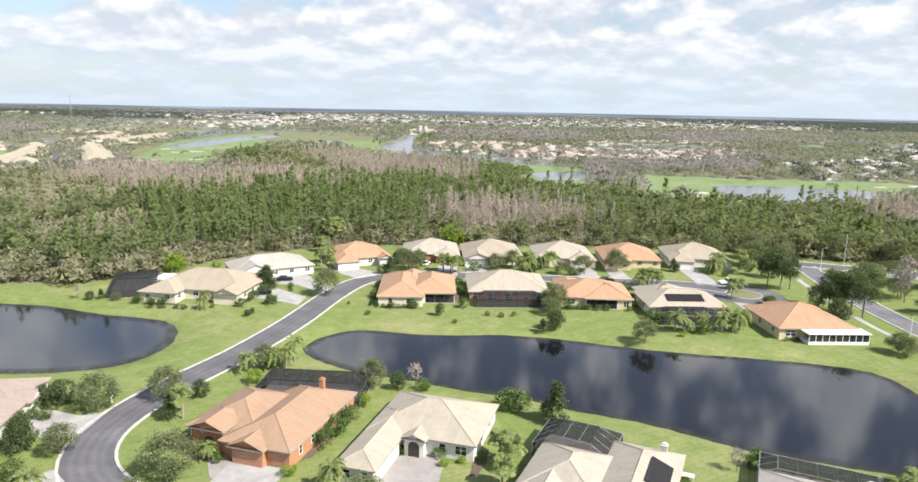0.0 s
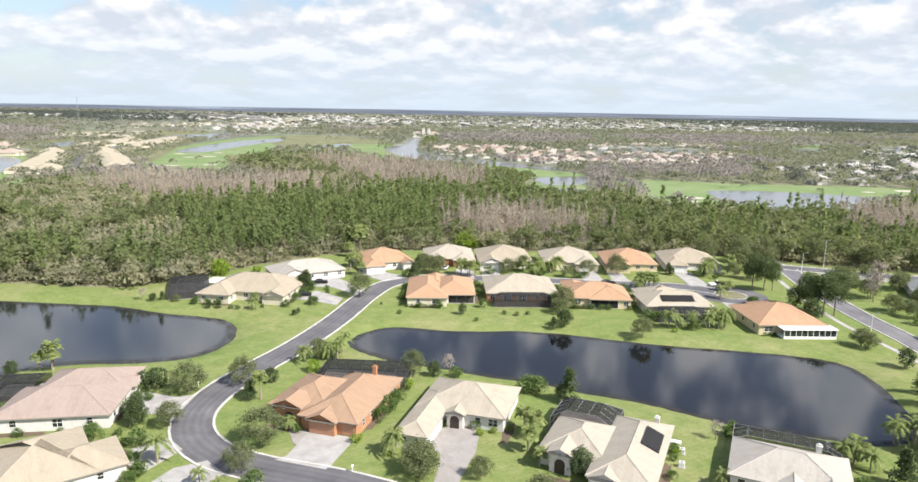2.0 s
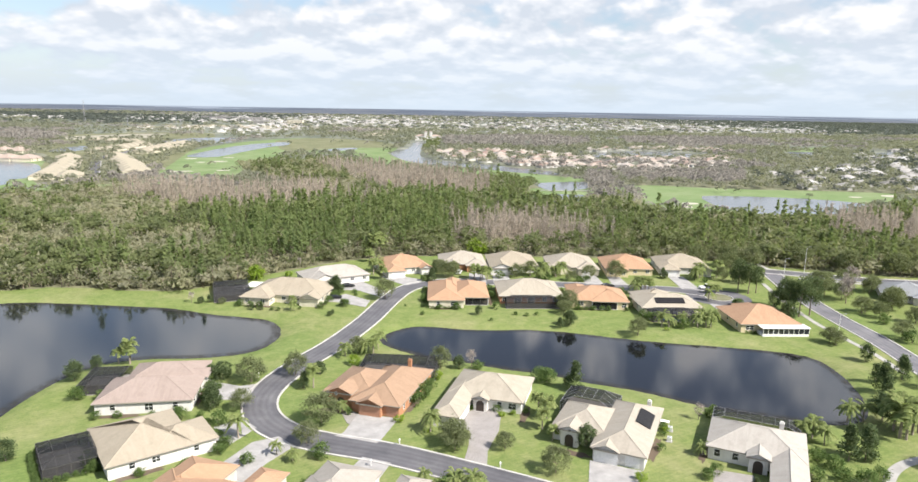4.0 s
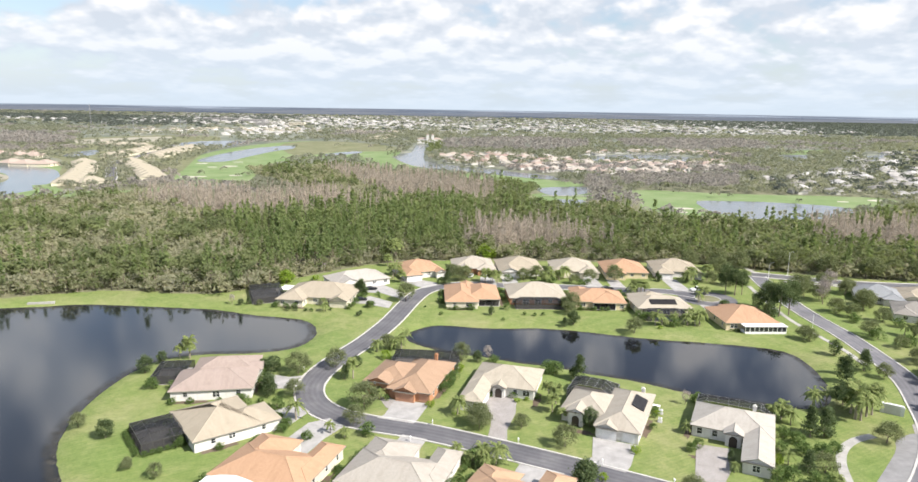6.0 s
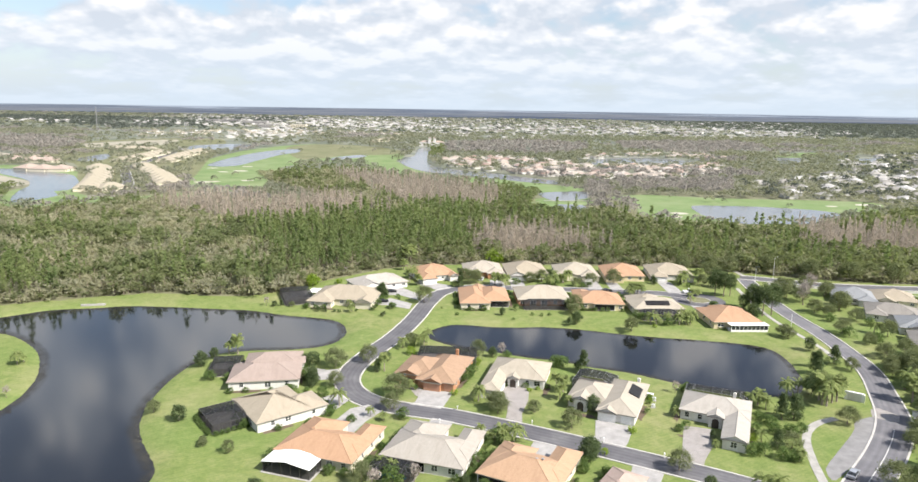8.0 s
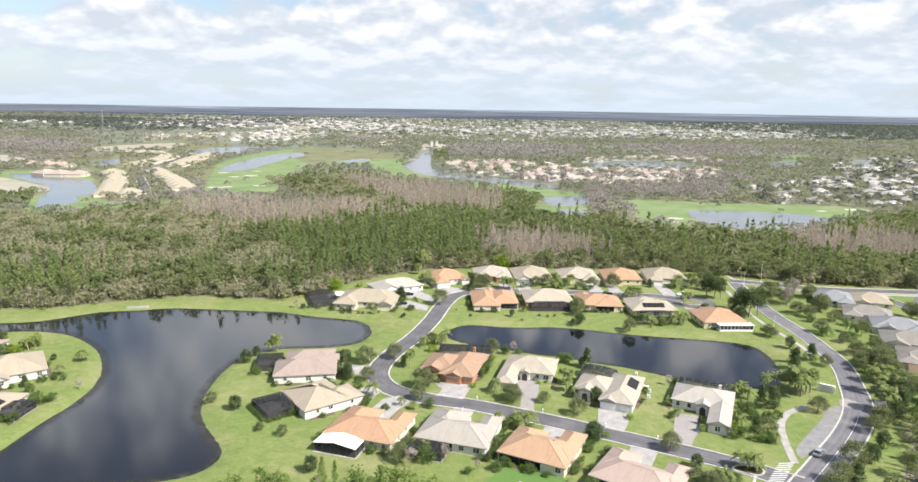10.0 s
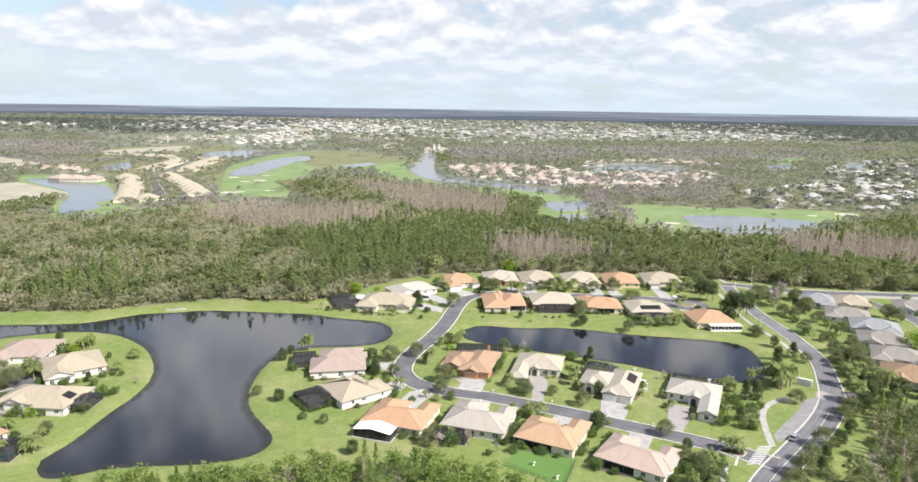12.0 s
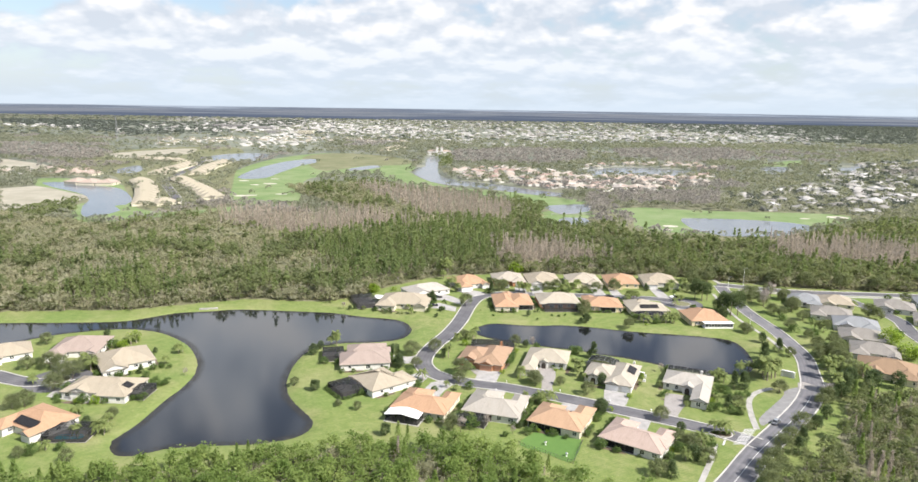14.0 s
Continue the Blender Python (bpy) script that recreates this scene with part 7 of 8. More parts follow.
def woods_north():
    x, y = scatter(-520, 520, 145, 700, 3.9)
    thin = rng.uniform(0, 1, len(x)) < np.interp(y, [300, 420], [0.0, 0.5])
    keep = inside(WOODS_NORTH, x, y) & ~thin
    for ln in (BOULEVARD,):
        keep &= off_line(ln, x, y, False) > 8
    x, y = x[keep], y[keep]
    left = kinds_at(x, y, {"pine": 0.10, "broad": 0.26, "scrub": 0.64})
    right = kinds_at(x, y, {"pine": 0.16, "broad": 0.50, "scrub": 0.34})
    k = np.where(x < -60 + rng.normal(0, 25, len(x)), left, right)
    # pale scrub and green thickets lie in patches
    patch = np.array([noise.noise(Vector((p * 0.022, q * 0.022, 5.0))) + 0.5 * noise.noise(Vector((p * 0.06, q * 0.06, 1.0))) for p, q in zip(x, y)])
    pale = kinds_at(x, y, {"broad": 0.08, "scrub": 0.92})
    thick = kinds_at(x, y, {"pine": 0.22, "broad": 0.63, "scrub": 0.15})
    k = np.where(x < -40, np.where(patch > -0.14, pale, np.where(patch < -0.24, thick, k)), k)
    pv = kinds_at(x, y, {"pine": 0.86, "broad": 0.10, "scrub": 0.04})
    jx, jy = x + rng.normal(0, 7, len(x)), y + rng.normal(0, 7, len(x))
    for p in PINES:
        k = np.where(inside(p, jx, jy), pv, k)
    for p in CYPRESS:
        k = np.where(inside(p, x + rng.normal(0, 4, len(x)), y + rng.normal(0, 4, len(x))), "twig", k)
    edge = (y < 262) & (x > -60) & (x < 110)
    k = np.where(edge, kinds_at(x, y, {"pine": 0.25, "broad": 0.70, "scrub": 0.05}), k)
    h = np.select([k == "pine", k == "broad", k == "scrub"], [11.5, 8.2, 5.6], 12.0) * rng.uniform(0.62, 1.38, len(x))
    h = np.where(k == "pine", h * rng.uniform(0.72, 1.2, len(x)), h)
    h = np.where((x < -230) & (y > 340), h * 0.75, h)
    low = (off_line(WOODS_NORTH[:18], x, y, False) < 9) & (rng.uniform(0, 1, len(x)) < 0.6)
    k = np.where(low & (k != "twig"), np.where(rng.uniform(0, 1, len(x)) < 0.6, "broad", "scrub"), k)
    h = np.where(low, h * 0.6, h)
    ex, ey = scatter(-330, 330, 145, 262, 3.0)
    e = inside(WOODS_NORTH, ex, ey) & (off_line(WOODS_NORTH[:18], ex, ey, False) < 5)
    ex, ey = ex[e], ey[e]
    x, y = np.r_[x, ex], np.r_[y, ey]
    k = np.r_[k, kinds_at(ex, ey, {"broad": 0.6, "scrub": 0.4})]
    h = np.r_[h, rng.uniform(2.0, 4.5, len(ex))]
    ux, uy = scatter(-420, 330, 145, 345, 5.4)   # undergrowth between the trunks
    u = inside(WOODS_NORTH, ux, uy) & (off_line(BOULEVARD, ux, uy, False) > 8)
    for p in CYPRESS:
        u &= ~inside(p, ux, uy)
    ux, uy = ux[u], uy[u]
    wood("undergrowth", ux, uy, kinds_at(ux, uy, {"broad": 0.35, "scrub": 0.65}), rng.uniform(2.2, 4.2, len(ux)), 24, "low green and dry undergrowth at the woods' edge", np.full(len(ux), 1.5))
    near = y < 330
    for name, sel, n, lab in (("woodland", near, 70, "mixed green and bare grey woodland beyond the houses"), ("woodland_beyond", ~near, 44, "farther woodland of pines and bare cypresses")):
        spread = np.select([k == "scrub", k == "broad"], [1.4, 1.2], 1.0)
        wood(name, x[sel], y[sel], k[sel], h[sel], n, lab, spread[sel])


def woods_near():
    for name, poly, step, mix, lab in (("woodland_south", WOODS_SOUTH, 3.0, {"pine": 0.12, "broad": 0.82, "scrub": 0.04, "twig": 0.02}, "green woodland behind the back lawns"),
                                       ("woodland_east", WOODS_EAST, 3.5, {"pine": 0.10, "broad": 0.66, "scrub": 0.12, "twig": 0.12}, "dense green thicket beside the entrance road")):
        p = np.array(poly)
        x, y = scatter(*p[:, 0][[p[:, 0].argmin(), p[:, 0].argmax()]], *p[:, 1][[p[:, 1].argmin(), p[:, 1].argmax()]], step)
        keep = inside(poly, x, y) & (off_line(COLLECTOR, x, y, False) > 9) & (y > -22) & (x < 175)
        x, y = x[keep], y[keep]
        k = kinds_at(x, y, mix)
        if name == "woodland_east":
            k = np.where(inside([(112, 22), (128, 22), (132, 62), (116, 60)], x, y) & (rng.uniform(0, 1, len(x)) < 0.7), "twig", k)
        h = np.select([k == "pine", k == "broad", k == "scrub"], [8.6, 6.4, 4.2], 8.0) * rng.uniform(0.5, 1.3, len(x))
        thin = np.array([noise.noise(Vector((p * 0.09, q * 0.09, 2.0))) for p, q in zip(x, y)]) > (0.30 if name == "woodland_south" else 0.45)
        k = np.where(thin, np.where(rng.uniform(0, 1, len(x)) < 0.6, "scrub", "twig"), k)   # lighter openings with dry brush
        h = np.where(thin, h * 0.6, h)
        wood(name, x, y, k, h, 260, lab, np.full(len(x), 1.05), [M["lush"], M["lush" if name == "woodland_south" else "wood_leaf"], M["scrub"], M["wood_twig"], M["bark"]])


def woods_behind():
    x, y = scatter(-300, 300, -420, -8, 18.0)
    keep = (off_line(COLLECTOR, x, y, False) > 14) & (rng.uniform(0, 1, len(x)) < 0.55)
    x, y = x[keep], y[keep]
    k = kinds_at(x, y, {"pine": 0.2, "broad": 0.6, "scrub": 0.2})
    wood("woodland_behind", x, y, k, rng.uniform(5, 10, len(x)), 40, "open green woodland along the entrance road")


woods_north()
woods_near()
woods_behind()

# ---------------------------------------------------------------- the distance: golf course, lakes, villages
FAR_LAKES = {
    "west_lake": [(-566, 701), (-527, 706), (-493, 683), (-442, 646), (-389, 562), (-375, 518), (-382, 509), (-362, 480), (-365, 451), (-371, 437), (-389, 460), (-416, 515), (-426, 544), (-460, 594), (-527, 654)],
    "site_pond": [(-561, 883), (-563, 956), (-523, 888), (-515, 833), (-539, 829)],
    "upper_pond": [(-521, 1165), (-498, 1253), (-435, 1266), (-402, 1126), (-419, 1053), (-472, 1071)],
    "fairway_pond": [(-346, 788), (-359, 933), (-347, 1079), (-311, 1142), (-290, 1062), (-302, 998), (-306, 871), (-309, 785)],
    "small_pond": [(-211, 956), (-179, 1018), (-165, 985), (-184, 938), (-205, 905)],
    "river": [(-107, 919), (-103, 983), (-91, 1008), (-95, 1181), (-89, 1246), (-70, 1186), (-67, 956), (-61, 859), (-45, 810), (-13, 768), (18, 743), (46, 706), (73, 678), (92, 657), (87, 629), (60, 637), (28, 667), (-7, 707), (-41, 729), (-69, 761), (-93, 837)],
    "bridge_pond": [(59, 549), (105, 562), (95, 511), (66, 493), (57, 516)],
    "lower_pond": [(48, 431), (65, 472), (84, 470), (81, 437), (67, 418), (51, 416)],
    "village_lake": [(162, 947), (233, 1023), (301, 1045), (355, 985), (372, 937), (304, 890), (221, 888), (169, 909)],
    "golf_lake": [(178, 474), (204, 476), (232, 474), (257, 466), (275, 458), (285, 445), (284, 427), (251, 399), (225, 387), (185, 384), (170, 410), (170, 440)],
    "east_lake": [(522, 1067), (581, 1088), (517, 967), (485, 972)],
    "far_lake": [(655, 1063), (758, 1153), (720, 1072), (619, 970)],
}
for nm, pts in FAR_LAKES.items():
    sheet("water_" + nm, catmull(pts, 12.0), 0.16, M["hazy_water"], "pale far water between green banks", "lake")
FAIRWAYS = {
    "fairway": [(-357, 771), (-386, 962), (-378, 1160), (-313, 1309), (-202, 1225), (-125, 1131), (-107, 929), (-154, 883), (-198, 868), (-237, 818), (-243, 740), (-205, 547), (-237, 523), (-274, 545), (-313, 648)],
    "fairway_river": [(-166, 996), (-123, 947), (-88, 813), (-45, 715), (0, 682), (48, 652), (85, 613), (109, 595), (92, 556), (56, 553), (35, 593), (-10, 635), (-67, 693), (-117, 755), (-151, 847)],
    "fairway_bridge": [(30, 455), (50, 507), (100, 515), (92, 474), (58, 445), (38, 437)],
    "fairway_east": [(118, 521), (155, 545), (190, 535), (247, 524), (306, 521), (355, 509), (339, 472), (285, 424), (241, 399), (169, 394), (137, 403), (120, 424), (133, 484)],
    "fairway_far": [(547, 1133), (634, 1233), (705, 1276), (661, 1179), (589, 1114)],
    "bank_west": [(-600, 740), (-549, 746), (-449, 675), (-380, 562), (-353, 496), (-308, 477), (-254, 521), (-247, 497), (-300, 457), (-337, 421), (-371, 418), (-420, 506), (-421, 545), (-472, 603), (-534, 641)],
}
for k, (nm, pts) in enumerate(FAIRWAYS.items()):
    sheet("grass_" + nm, catmull(pts, 12.0), 0.06 + 0.008 * k, M["fairway"], "mown pale green golf fairway", "golf course")
for k, pts in enumerate(([(-771, 1289), (-565, 1465), (-360, 819), (-292, 548), (-357, 512), (-527, 796), (-617, 768), (-676, 865)],
                          [(-340, 1199), (-289, 1314), (-194, 1260), (-125, 1146), (-129, 1038), (-197, 1003), (-241, 910), (-285, 989)],
                          [(-186, 606), (-142, 576), (-84, 485), (-58, 465), (-83, 460), (-148, 530)])):
    sheet("grass_dry", catmull(pts, 15.0), 0.12 + 0.005 * k, M["rough"], "dry beige rough grass by the fairway", "grass")
for k, pts in enumerate(([(-579, 636), (-554, 663), (-469, 598), (-433, 567), (-437, 530), (-448, 488), (-471, 471)],
                          [(-847, 1045), (-780, 1004), (-669, 907), (-695, 853), (-719, 850)],
                          [(-732, 1223), (-639, 1402), (-587, 1201), (-660, 1108)],
                          [(-481, 981), (-522, 1134), (-495, 1170), (-455, 951)])):
    sheet("soil_site", catmull(pts, 20.0), 0.115 + 0.005 * k, M["soil"], "bare pale graded ground", "bare ground")
BUNKERS = [(-326, 752, 7), (-298, 706, 6), (-282, 721, 9), (-291, 779, 7), (-282, 597, 9), (-242, 617, 7), (-272, 603, 6), (153, 430, 7), (340, 493, 11), (302, 483, 5), (145, 412, 5)]
for bx, by, br in BUNKERS:
    tagged(sheet("sand_bunker", disc(bx, by, br, 14, 0.7), 0.14, M["sand"], "pale sand bunker on the fairway", "bunker"), group="sand bunkers")


path_line = catmull([(-323, 515), (-347, 575), (-389, 658), (-424, 732), (-441, 808), (-465, 939), (-493, 1054), (-527, 1163)], 6.0, False)
road("road_villas", path_line, 9.0, "grey asphalt street between far villas", kerb_width=1.0, z=0.17)


def hip_block(V, F, S, x, y, yaw, w, d, h, slot_roof, slot_wall, pitch=0.42):
    o = len(V)
    ca, sa = math.cos(yaw), math.sin(yaw)
    run = min(w, d) / 2 * 0.98
    rx, ry = (w / 2 - run, 0) if w >= d else (0, d / 2 - run)
    top = h + pitch * run
    for px, py, pz in ((-w / 2, -d / 2, 0), (w / 2, -d / 2, 0), (w / 2, d / 2, 0), (-w / 2, d / 2, 0), (-w / 2, -d / 2, h), (w / 2, -d / 2, h), (w / 2, d / 2, h), (-w / 2, d / 2, h),
                       (-w / 2 - 0.5, -d / 2 - 0.5, h), (w / 2 + 0.5, -d / 2 - 0.5, h), (w / 2 + 0.5, d / 2 + 0.5, h), (-w / 2 - 0.5, d / 2 + 0.5, h), (-rx, -ry, top), (rx, ry, top)):
        V.append((x + px * ca - py * sa, y + px * sa + py * ca, pz))
    for f in ((0, 1, 5, 4), (1, 2, 6, 5), (2, 3, 7, 6), (3, 0, 4, 7)):
        F.append(tuple(i + o for i in f))
        S.append(slot_wall)
    if w >= d:
        rf = ((8, 9, 13, 12), (9, 10, 13), (10, 11, 12, 13), (11, 8, 12))
    else:
        rf = ((8, 9, 12), (9, 10, 13, 12), (10, 11, 13), (11, 8, 12, 13))
    for f in rf:
        F.append(tuple(i + o for i in f))
        S.append(slot_roof)


def far_roof(name, *stops):
    k = Mat(name, 0.85, spec=0.2)
    col = k.ramp(k.rand(True), *stops)
    return k.colour(k.mix(0.5, col, k.ramp(k.noise(0.25, 4), (0.3, (0.7, 0.7, 0.7)), (0.7, (1, 1, 1))), "MULTIPLY")).m


FAR_PINK = far_roof("far_pink_roof", (0.0, (0.33, 0.285, 0.245)), (0.35, (0.355, 0.325, 0.28)), (0.6, (0.34, 0.265, 0.22)), (0.8, (0.26, 0.185, 0.155)), (1.0, (0.40, 0.375, 0.34)))
FAR_GREY = far_roof("far_grey_roof", (0.0, (0.30, 0.29, 0.27)), (0.4, (0.38, 0.365, 0.34)), (0.7, (0.47, 0.46, 0.44)), (1.0, (0.27, 0.25, 0.23)))
FAR_SAND = far_roof("far_sand_roof", (0.0, (0.275, 0.25, 0.185)), (0.4, (0.325, 0.298, 0.228)), (0.7, (0.305, 0.268, 0.205)), (1.0, (0.235, 0.212, 0.160)))
FAR_DIM = far_roof("far_dim_roof", (0.0, (0.19, 0.18, 0.162)), (0.4, (0.27, 0.258, 0.235)), (0.75, (0.36, 0.345, 0.325)), (1.0, (0.46, 0.45, 0.43)))
TAKEN = []


def village(name, poly, step, roof, label, keep_p=0.8, size=1.0):
    p = np.array(poly)
    x, y = scatter(p[:, 0].min(), p[:, 0].max(), p[:, 1].min(), p[:, 1].max(), step)
    keep = inside(poly, x, y) & (rng.uniform(0, 1, len(x)) < keep_p)
    for pts in FAR_LAKES.values():
        keep &= ~(inside(pts, x, y) | (off_line(pts, x, y) < 10))
    V, F, S = [], [], []
    for hx, hy in zip(x[keep], y[keep]):
        yaw = 0.25 * math.sin(hx * 0.01) + 0.3 * math.cos(hy * 0.008) + (0 if rng.uniform() < 0.8 else math.pi / 2)
        w, d = rng.uniform(13, 19) * size, rng.uniform(12, 16) * size
        hip_block(V, F, S, hx, hy, yaw, w, d, 3.0, 0, 1)
        hip_block(V, F, S, hx + rng.uniform(-5, 5), hy - d / 2, yaw, rng.uniform(6, 8), 7, 3.05, 0, 1)
        TAKEN.append((hx, hy, 12))
    tagged(hang(name, mesh_of(name, V, F, [roof, M["white"]], S)), label, "far houses", kind="stuff")


village("village", [(-41, 939), (47, 1018), (111, 961), (152, 888), (216, 869), (298, 871), (375, 918), (349, 827), (246, 709), (156, 687), (98, 693), (57, 734), (12, 778), (-32, 837)], 22, FAR_PINK, "far houses with pink and tan roofs by water", 0.8)
village("village_beyond", [(184, 1039), (250, 1099), (351, 1142), (438, 1129), (433, 1030), (373, 1010), (312, 1083), (241, 1060), (184, 982)], 24, FAR_PINK, "far white houses across the village lake", 0.9)
village("suburb_east", [(289, 654), (352, 689), (427, 748), (513, 848), (626, 1058), (789, 1186), (952, 1271), (465, 559), (385, 519), (330, 531), (269, 534)], 26, FAR_DIM, "far houses with grey and pale roofs among trees", 0.66)
village("suburb_west", [(-700, 800), (-690, 870), (-552, 875), (-545, 830), (-620, 815)], 24, FAR_PINK, "far houses with reddish roofs", 0.9)
village("suburb_north", [(-666, 1782), (-663, 2305), (-694, 3409), (-267, 3409), (-50, 2658), (279, 2785), (699, 2947), (1106, 2958), (1288, 2762), (1357, 2459), (1030, 1842), (767, 1839), (447, 1885), (161, 1691), (-31, 1761), (-295, 2045), (-413, 1855), (-438, 1404), (-553, 1517)], 30, FAR_GREY, "distant pale houses", 0.36, 0.85)
village("suburb_distant", [(-1300, 2300), (1500, 2300), (2300, 4800), (-2000, 4800)], 62, FAR_GREY, "very distant pale houses", 0.42, 1.25)
village("town_distant", [(-950, 2350), (-1300, 3650), (-620, 3850), (-440, 2550)], 75, FAR_GREY, "distant pale halls of the town", 0.3, 2.0)
village("halls_west", [(-1990, 2700), (-1560, 2450), (-1500, 2650), (-1950, 2950)], 60, FAR_GREY, "distant pale halls among woods darkened for cloud shadow", 0.5, 2.0)
village("villas_far_west", [(-760, 1480), (-560, 1680), (-120, 1720), (-220, 1960), (-560, 2010), (-900, 1860)], 36, FAR_SAND, "distant sand-coloured villas in rows", 0.42, 1.1)

# the sand-coloured villas by the fairway
VILLA_LINES = [[(-356, 520), (-384, 588), (-421, 666), (-452, 720)], [(-338, 524), (-344, 530)], [(-306, 572), (-347, 645), (-384, 704), (-408, 742)], [(-471, 822), (-476, 895), (-488, 992)],
               [(-416, 829), (-434, 933), (-443, 1036)], [(-609, 1074), (-566, 1055), (-520, 1036)], [(-520, 697), (-500, 690), (-468, 690)], [(-203, 1412), (-175, 1540)], [(-601, 806), (-552, 800)]]
for line in VILLA_LINES:
    walked = catmull(line, 1.0, False)
    run = np.r_[0, np.cumsum(np.linalg.norm(np.diff(walked, axis=0), axis=1))]
    rosy = line[0] in ((-520, 697), (-601, 806))
    for at in np.arange(0, run[-1] + 1, 21.5):
        i = int(np.searchsorted(run, at).clip(1, len(run) - 1))
        (vx, vy), way = walked[i], walked[i] - walked[i - 1]
        v = empty("villa_building", pose(vx, vy, 0, 0, 0, math.degrees(math.atan2(way[1], way[0])) - 90), "villa with rosy hip roofs by the far lake" if rosy else "villa with sand-coloured hip roofs by the fairway", "villa", "villas by the fairway")
        w, d = 25.0, 20.5
        for k, (ox, oy, ww, dd) in enumerate(((0, 0, w, d), (-w * 0.34, -1.5, w * 0.28, d), (w * 0.32, 1.2, w * 0.28, d), (0, 2.0, w * 0.25, d))):
            V, F, S = [], [], []
            hip_block(V, F, S, ox, oy, 0.0, ww, dd, 3.2 + 0.02 * k, 0, 1)
            hang("roof" if k else "body", mesh_of("villa", V, F, [FAR_PINK if rosy else FAR_SAND, M["cream"]], S), v)
        TAKEN.append((vx, vy, 14))


def far_block(name, x, y, w, d, h, wall, label, category="building", yaw=0.0):
    b = empty(name, pose(x, y, 0, 0, 0, yaw), label, category)
    boxed("wall", (-w / 2, w / 2, -d / 2, d / 2, -0.5, h), wall, b)
    bm = bmesh.new()
    for s in (-1, 1):
        box(bm, -w / 2 - 0.3, w / 2 + 0.3, s * d / 2 - 0.3, s * d / 2 + 0.3, h, h + 0.9)
        box(bm, s * w / 2 - 0.3, s * w / 2 + 0.3, -d / 2 + 0.3, d / 2 - 0.3, h, h + 0.9)
    part("parapet", bm, M["concrete"], b)
    for fl in range(max(1, int(h / 4))):
        for k in range(int(w / 7)):
            boxed("window", (-w / 2 + 2 + 7 * k, -w / 2 + 6 + 7 * k, -d / 2 - 0.08, -d / 2 + 0.02, 1.0 + 4 * fl, 2.8 + 4 * fl), M["glass"], b)
    return b


far_block("long_pale_building", -1016, 2845, 150, 40, 12, M["driveway"], "long pale institutional building far away")
far_block("long_pale_building", -796, 2560, 90, 40, 15, M["driveway"], "pale institutional building with several storeys")
far_block("pale_building", -690, 2300, 60, 30, 10, M["driveway"], "pale stucco building among far trees")
far_block("pale_building", -560, 2250, 50, 30, 14, M["cream"], "cream stucco building among far trees")
club = far_block("clubhouse", -72, 1300, 44, 18, 8, M["white"], "white clubhouse with orange roofs and twin towers")
V, F, S = [], [], []
hip_block(V, F, S, -12, -2, 0, 26, 16, 8.4, 0, 1)
hip_block(V, F, S, 14, -2, 0, 22, 16, 8.4, 0, 1)
hang("roof", mesh_of("roof", V, F, [FAR_PINK, M["white"]], S), club)
for tx in (-4, 6):
    V, F, S = [], [], []
    hip_block(V, F, S, tx, -9, 0, 5, 5, 17, 0, 1, 0.9)
    hang("tower", mesh_of("tower", V, F, [FAR_PINK, M["white"]], S), club)
TAKEN.append((-72, 1300, 40))


def lattice_tower(x, y, h, label):
    t = empty("radio_mast", pose(x, y, 0), label, "mast")
    for band in range(5):
        z0, z1 = h * band / 5, h * (band + 1) / 5
        r0, r1 = 3.2 * (1 - 0.16 * band), 3.2 * (1 - 0.16 * (band + 1))
        cs = [(math.cos(a), math.sin(a)) for a in (0.5, 2.6, 4.7)]
        for i, (cx, cy) in enumerate(cs):
            nx, ny = cs[(i + 1) % 3]
            for nm, end, thick in (("leg", (cx * r1, cy * r1, z1), 0.32), ("brace", (nx * r1, ny * r1, z1), 0.2), ("strut", (nx * r0, ny * r0, z0), 0.3)):
                bm = bmesh.new()
                beam(bm, (cx * r0, cy * r0, z0), end, thick, thick)
                part(nm, bm, M["grille"], t)
    return t


lattice_tower(-882, 1546, 68, "slim grey lattice radio mast")
for px, py, ph in ((-760, 1500, 32), (-700, 1620, 34), (-640, 1500, 30), (-330, 1900, 30)):
    t = empty("utility_pylon", pose(px, py, 0), "tall grey utility pylon in the distance", "pylon", "far pylons")
    bm = bmesh.new()
    beam(bm, (0, 0, -0.5), (0, 0, ph), 0.8, 0.8)
    part("pole", bm, M["grille"], t)
    bm = bmesh.new()
    beam(bm, (-5, 0, ph - 3), (5, 0, ph - 3), 0.5, 0.5)
    part("crossarm", bm, M["grille"], t)


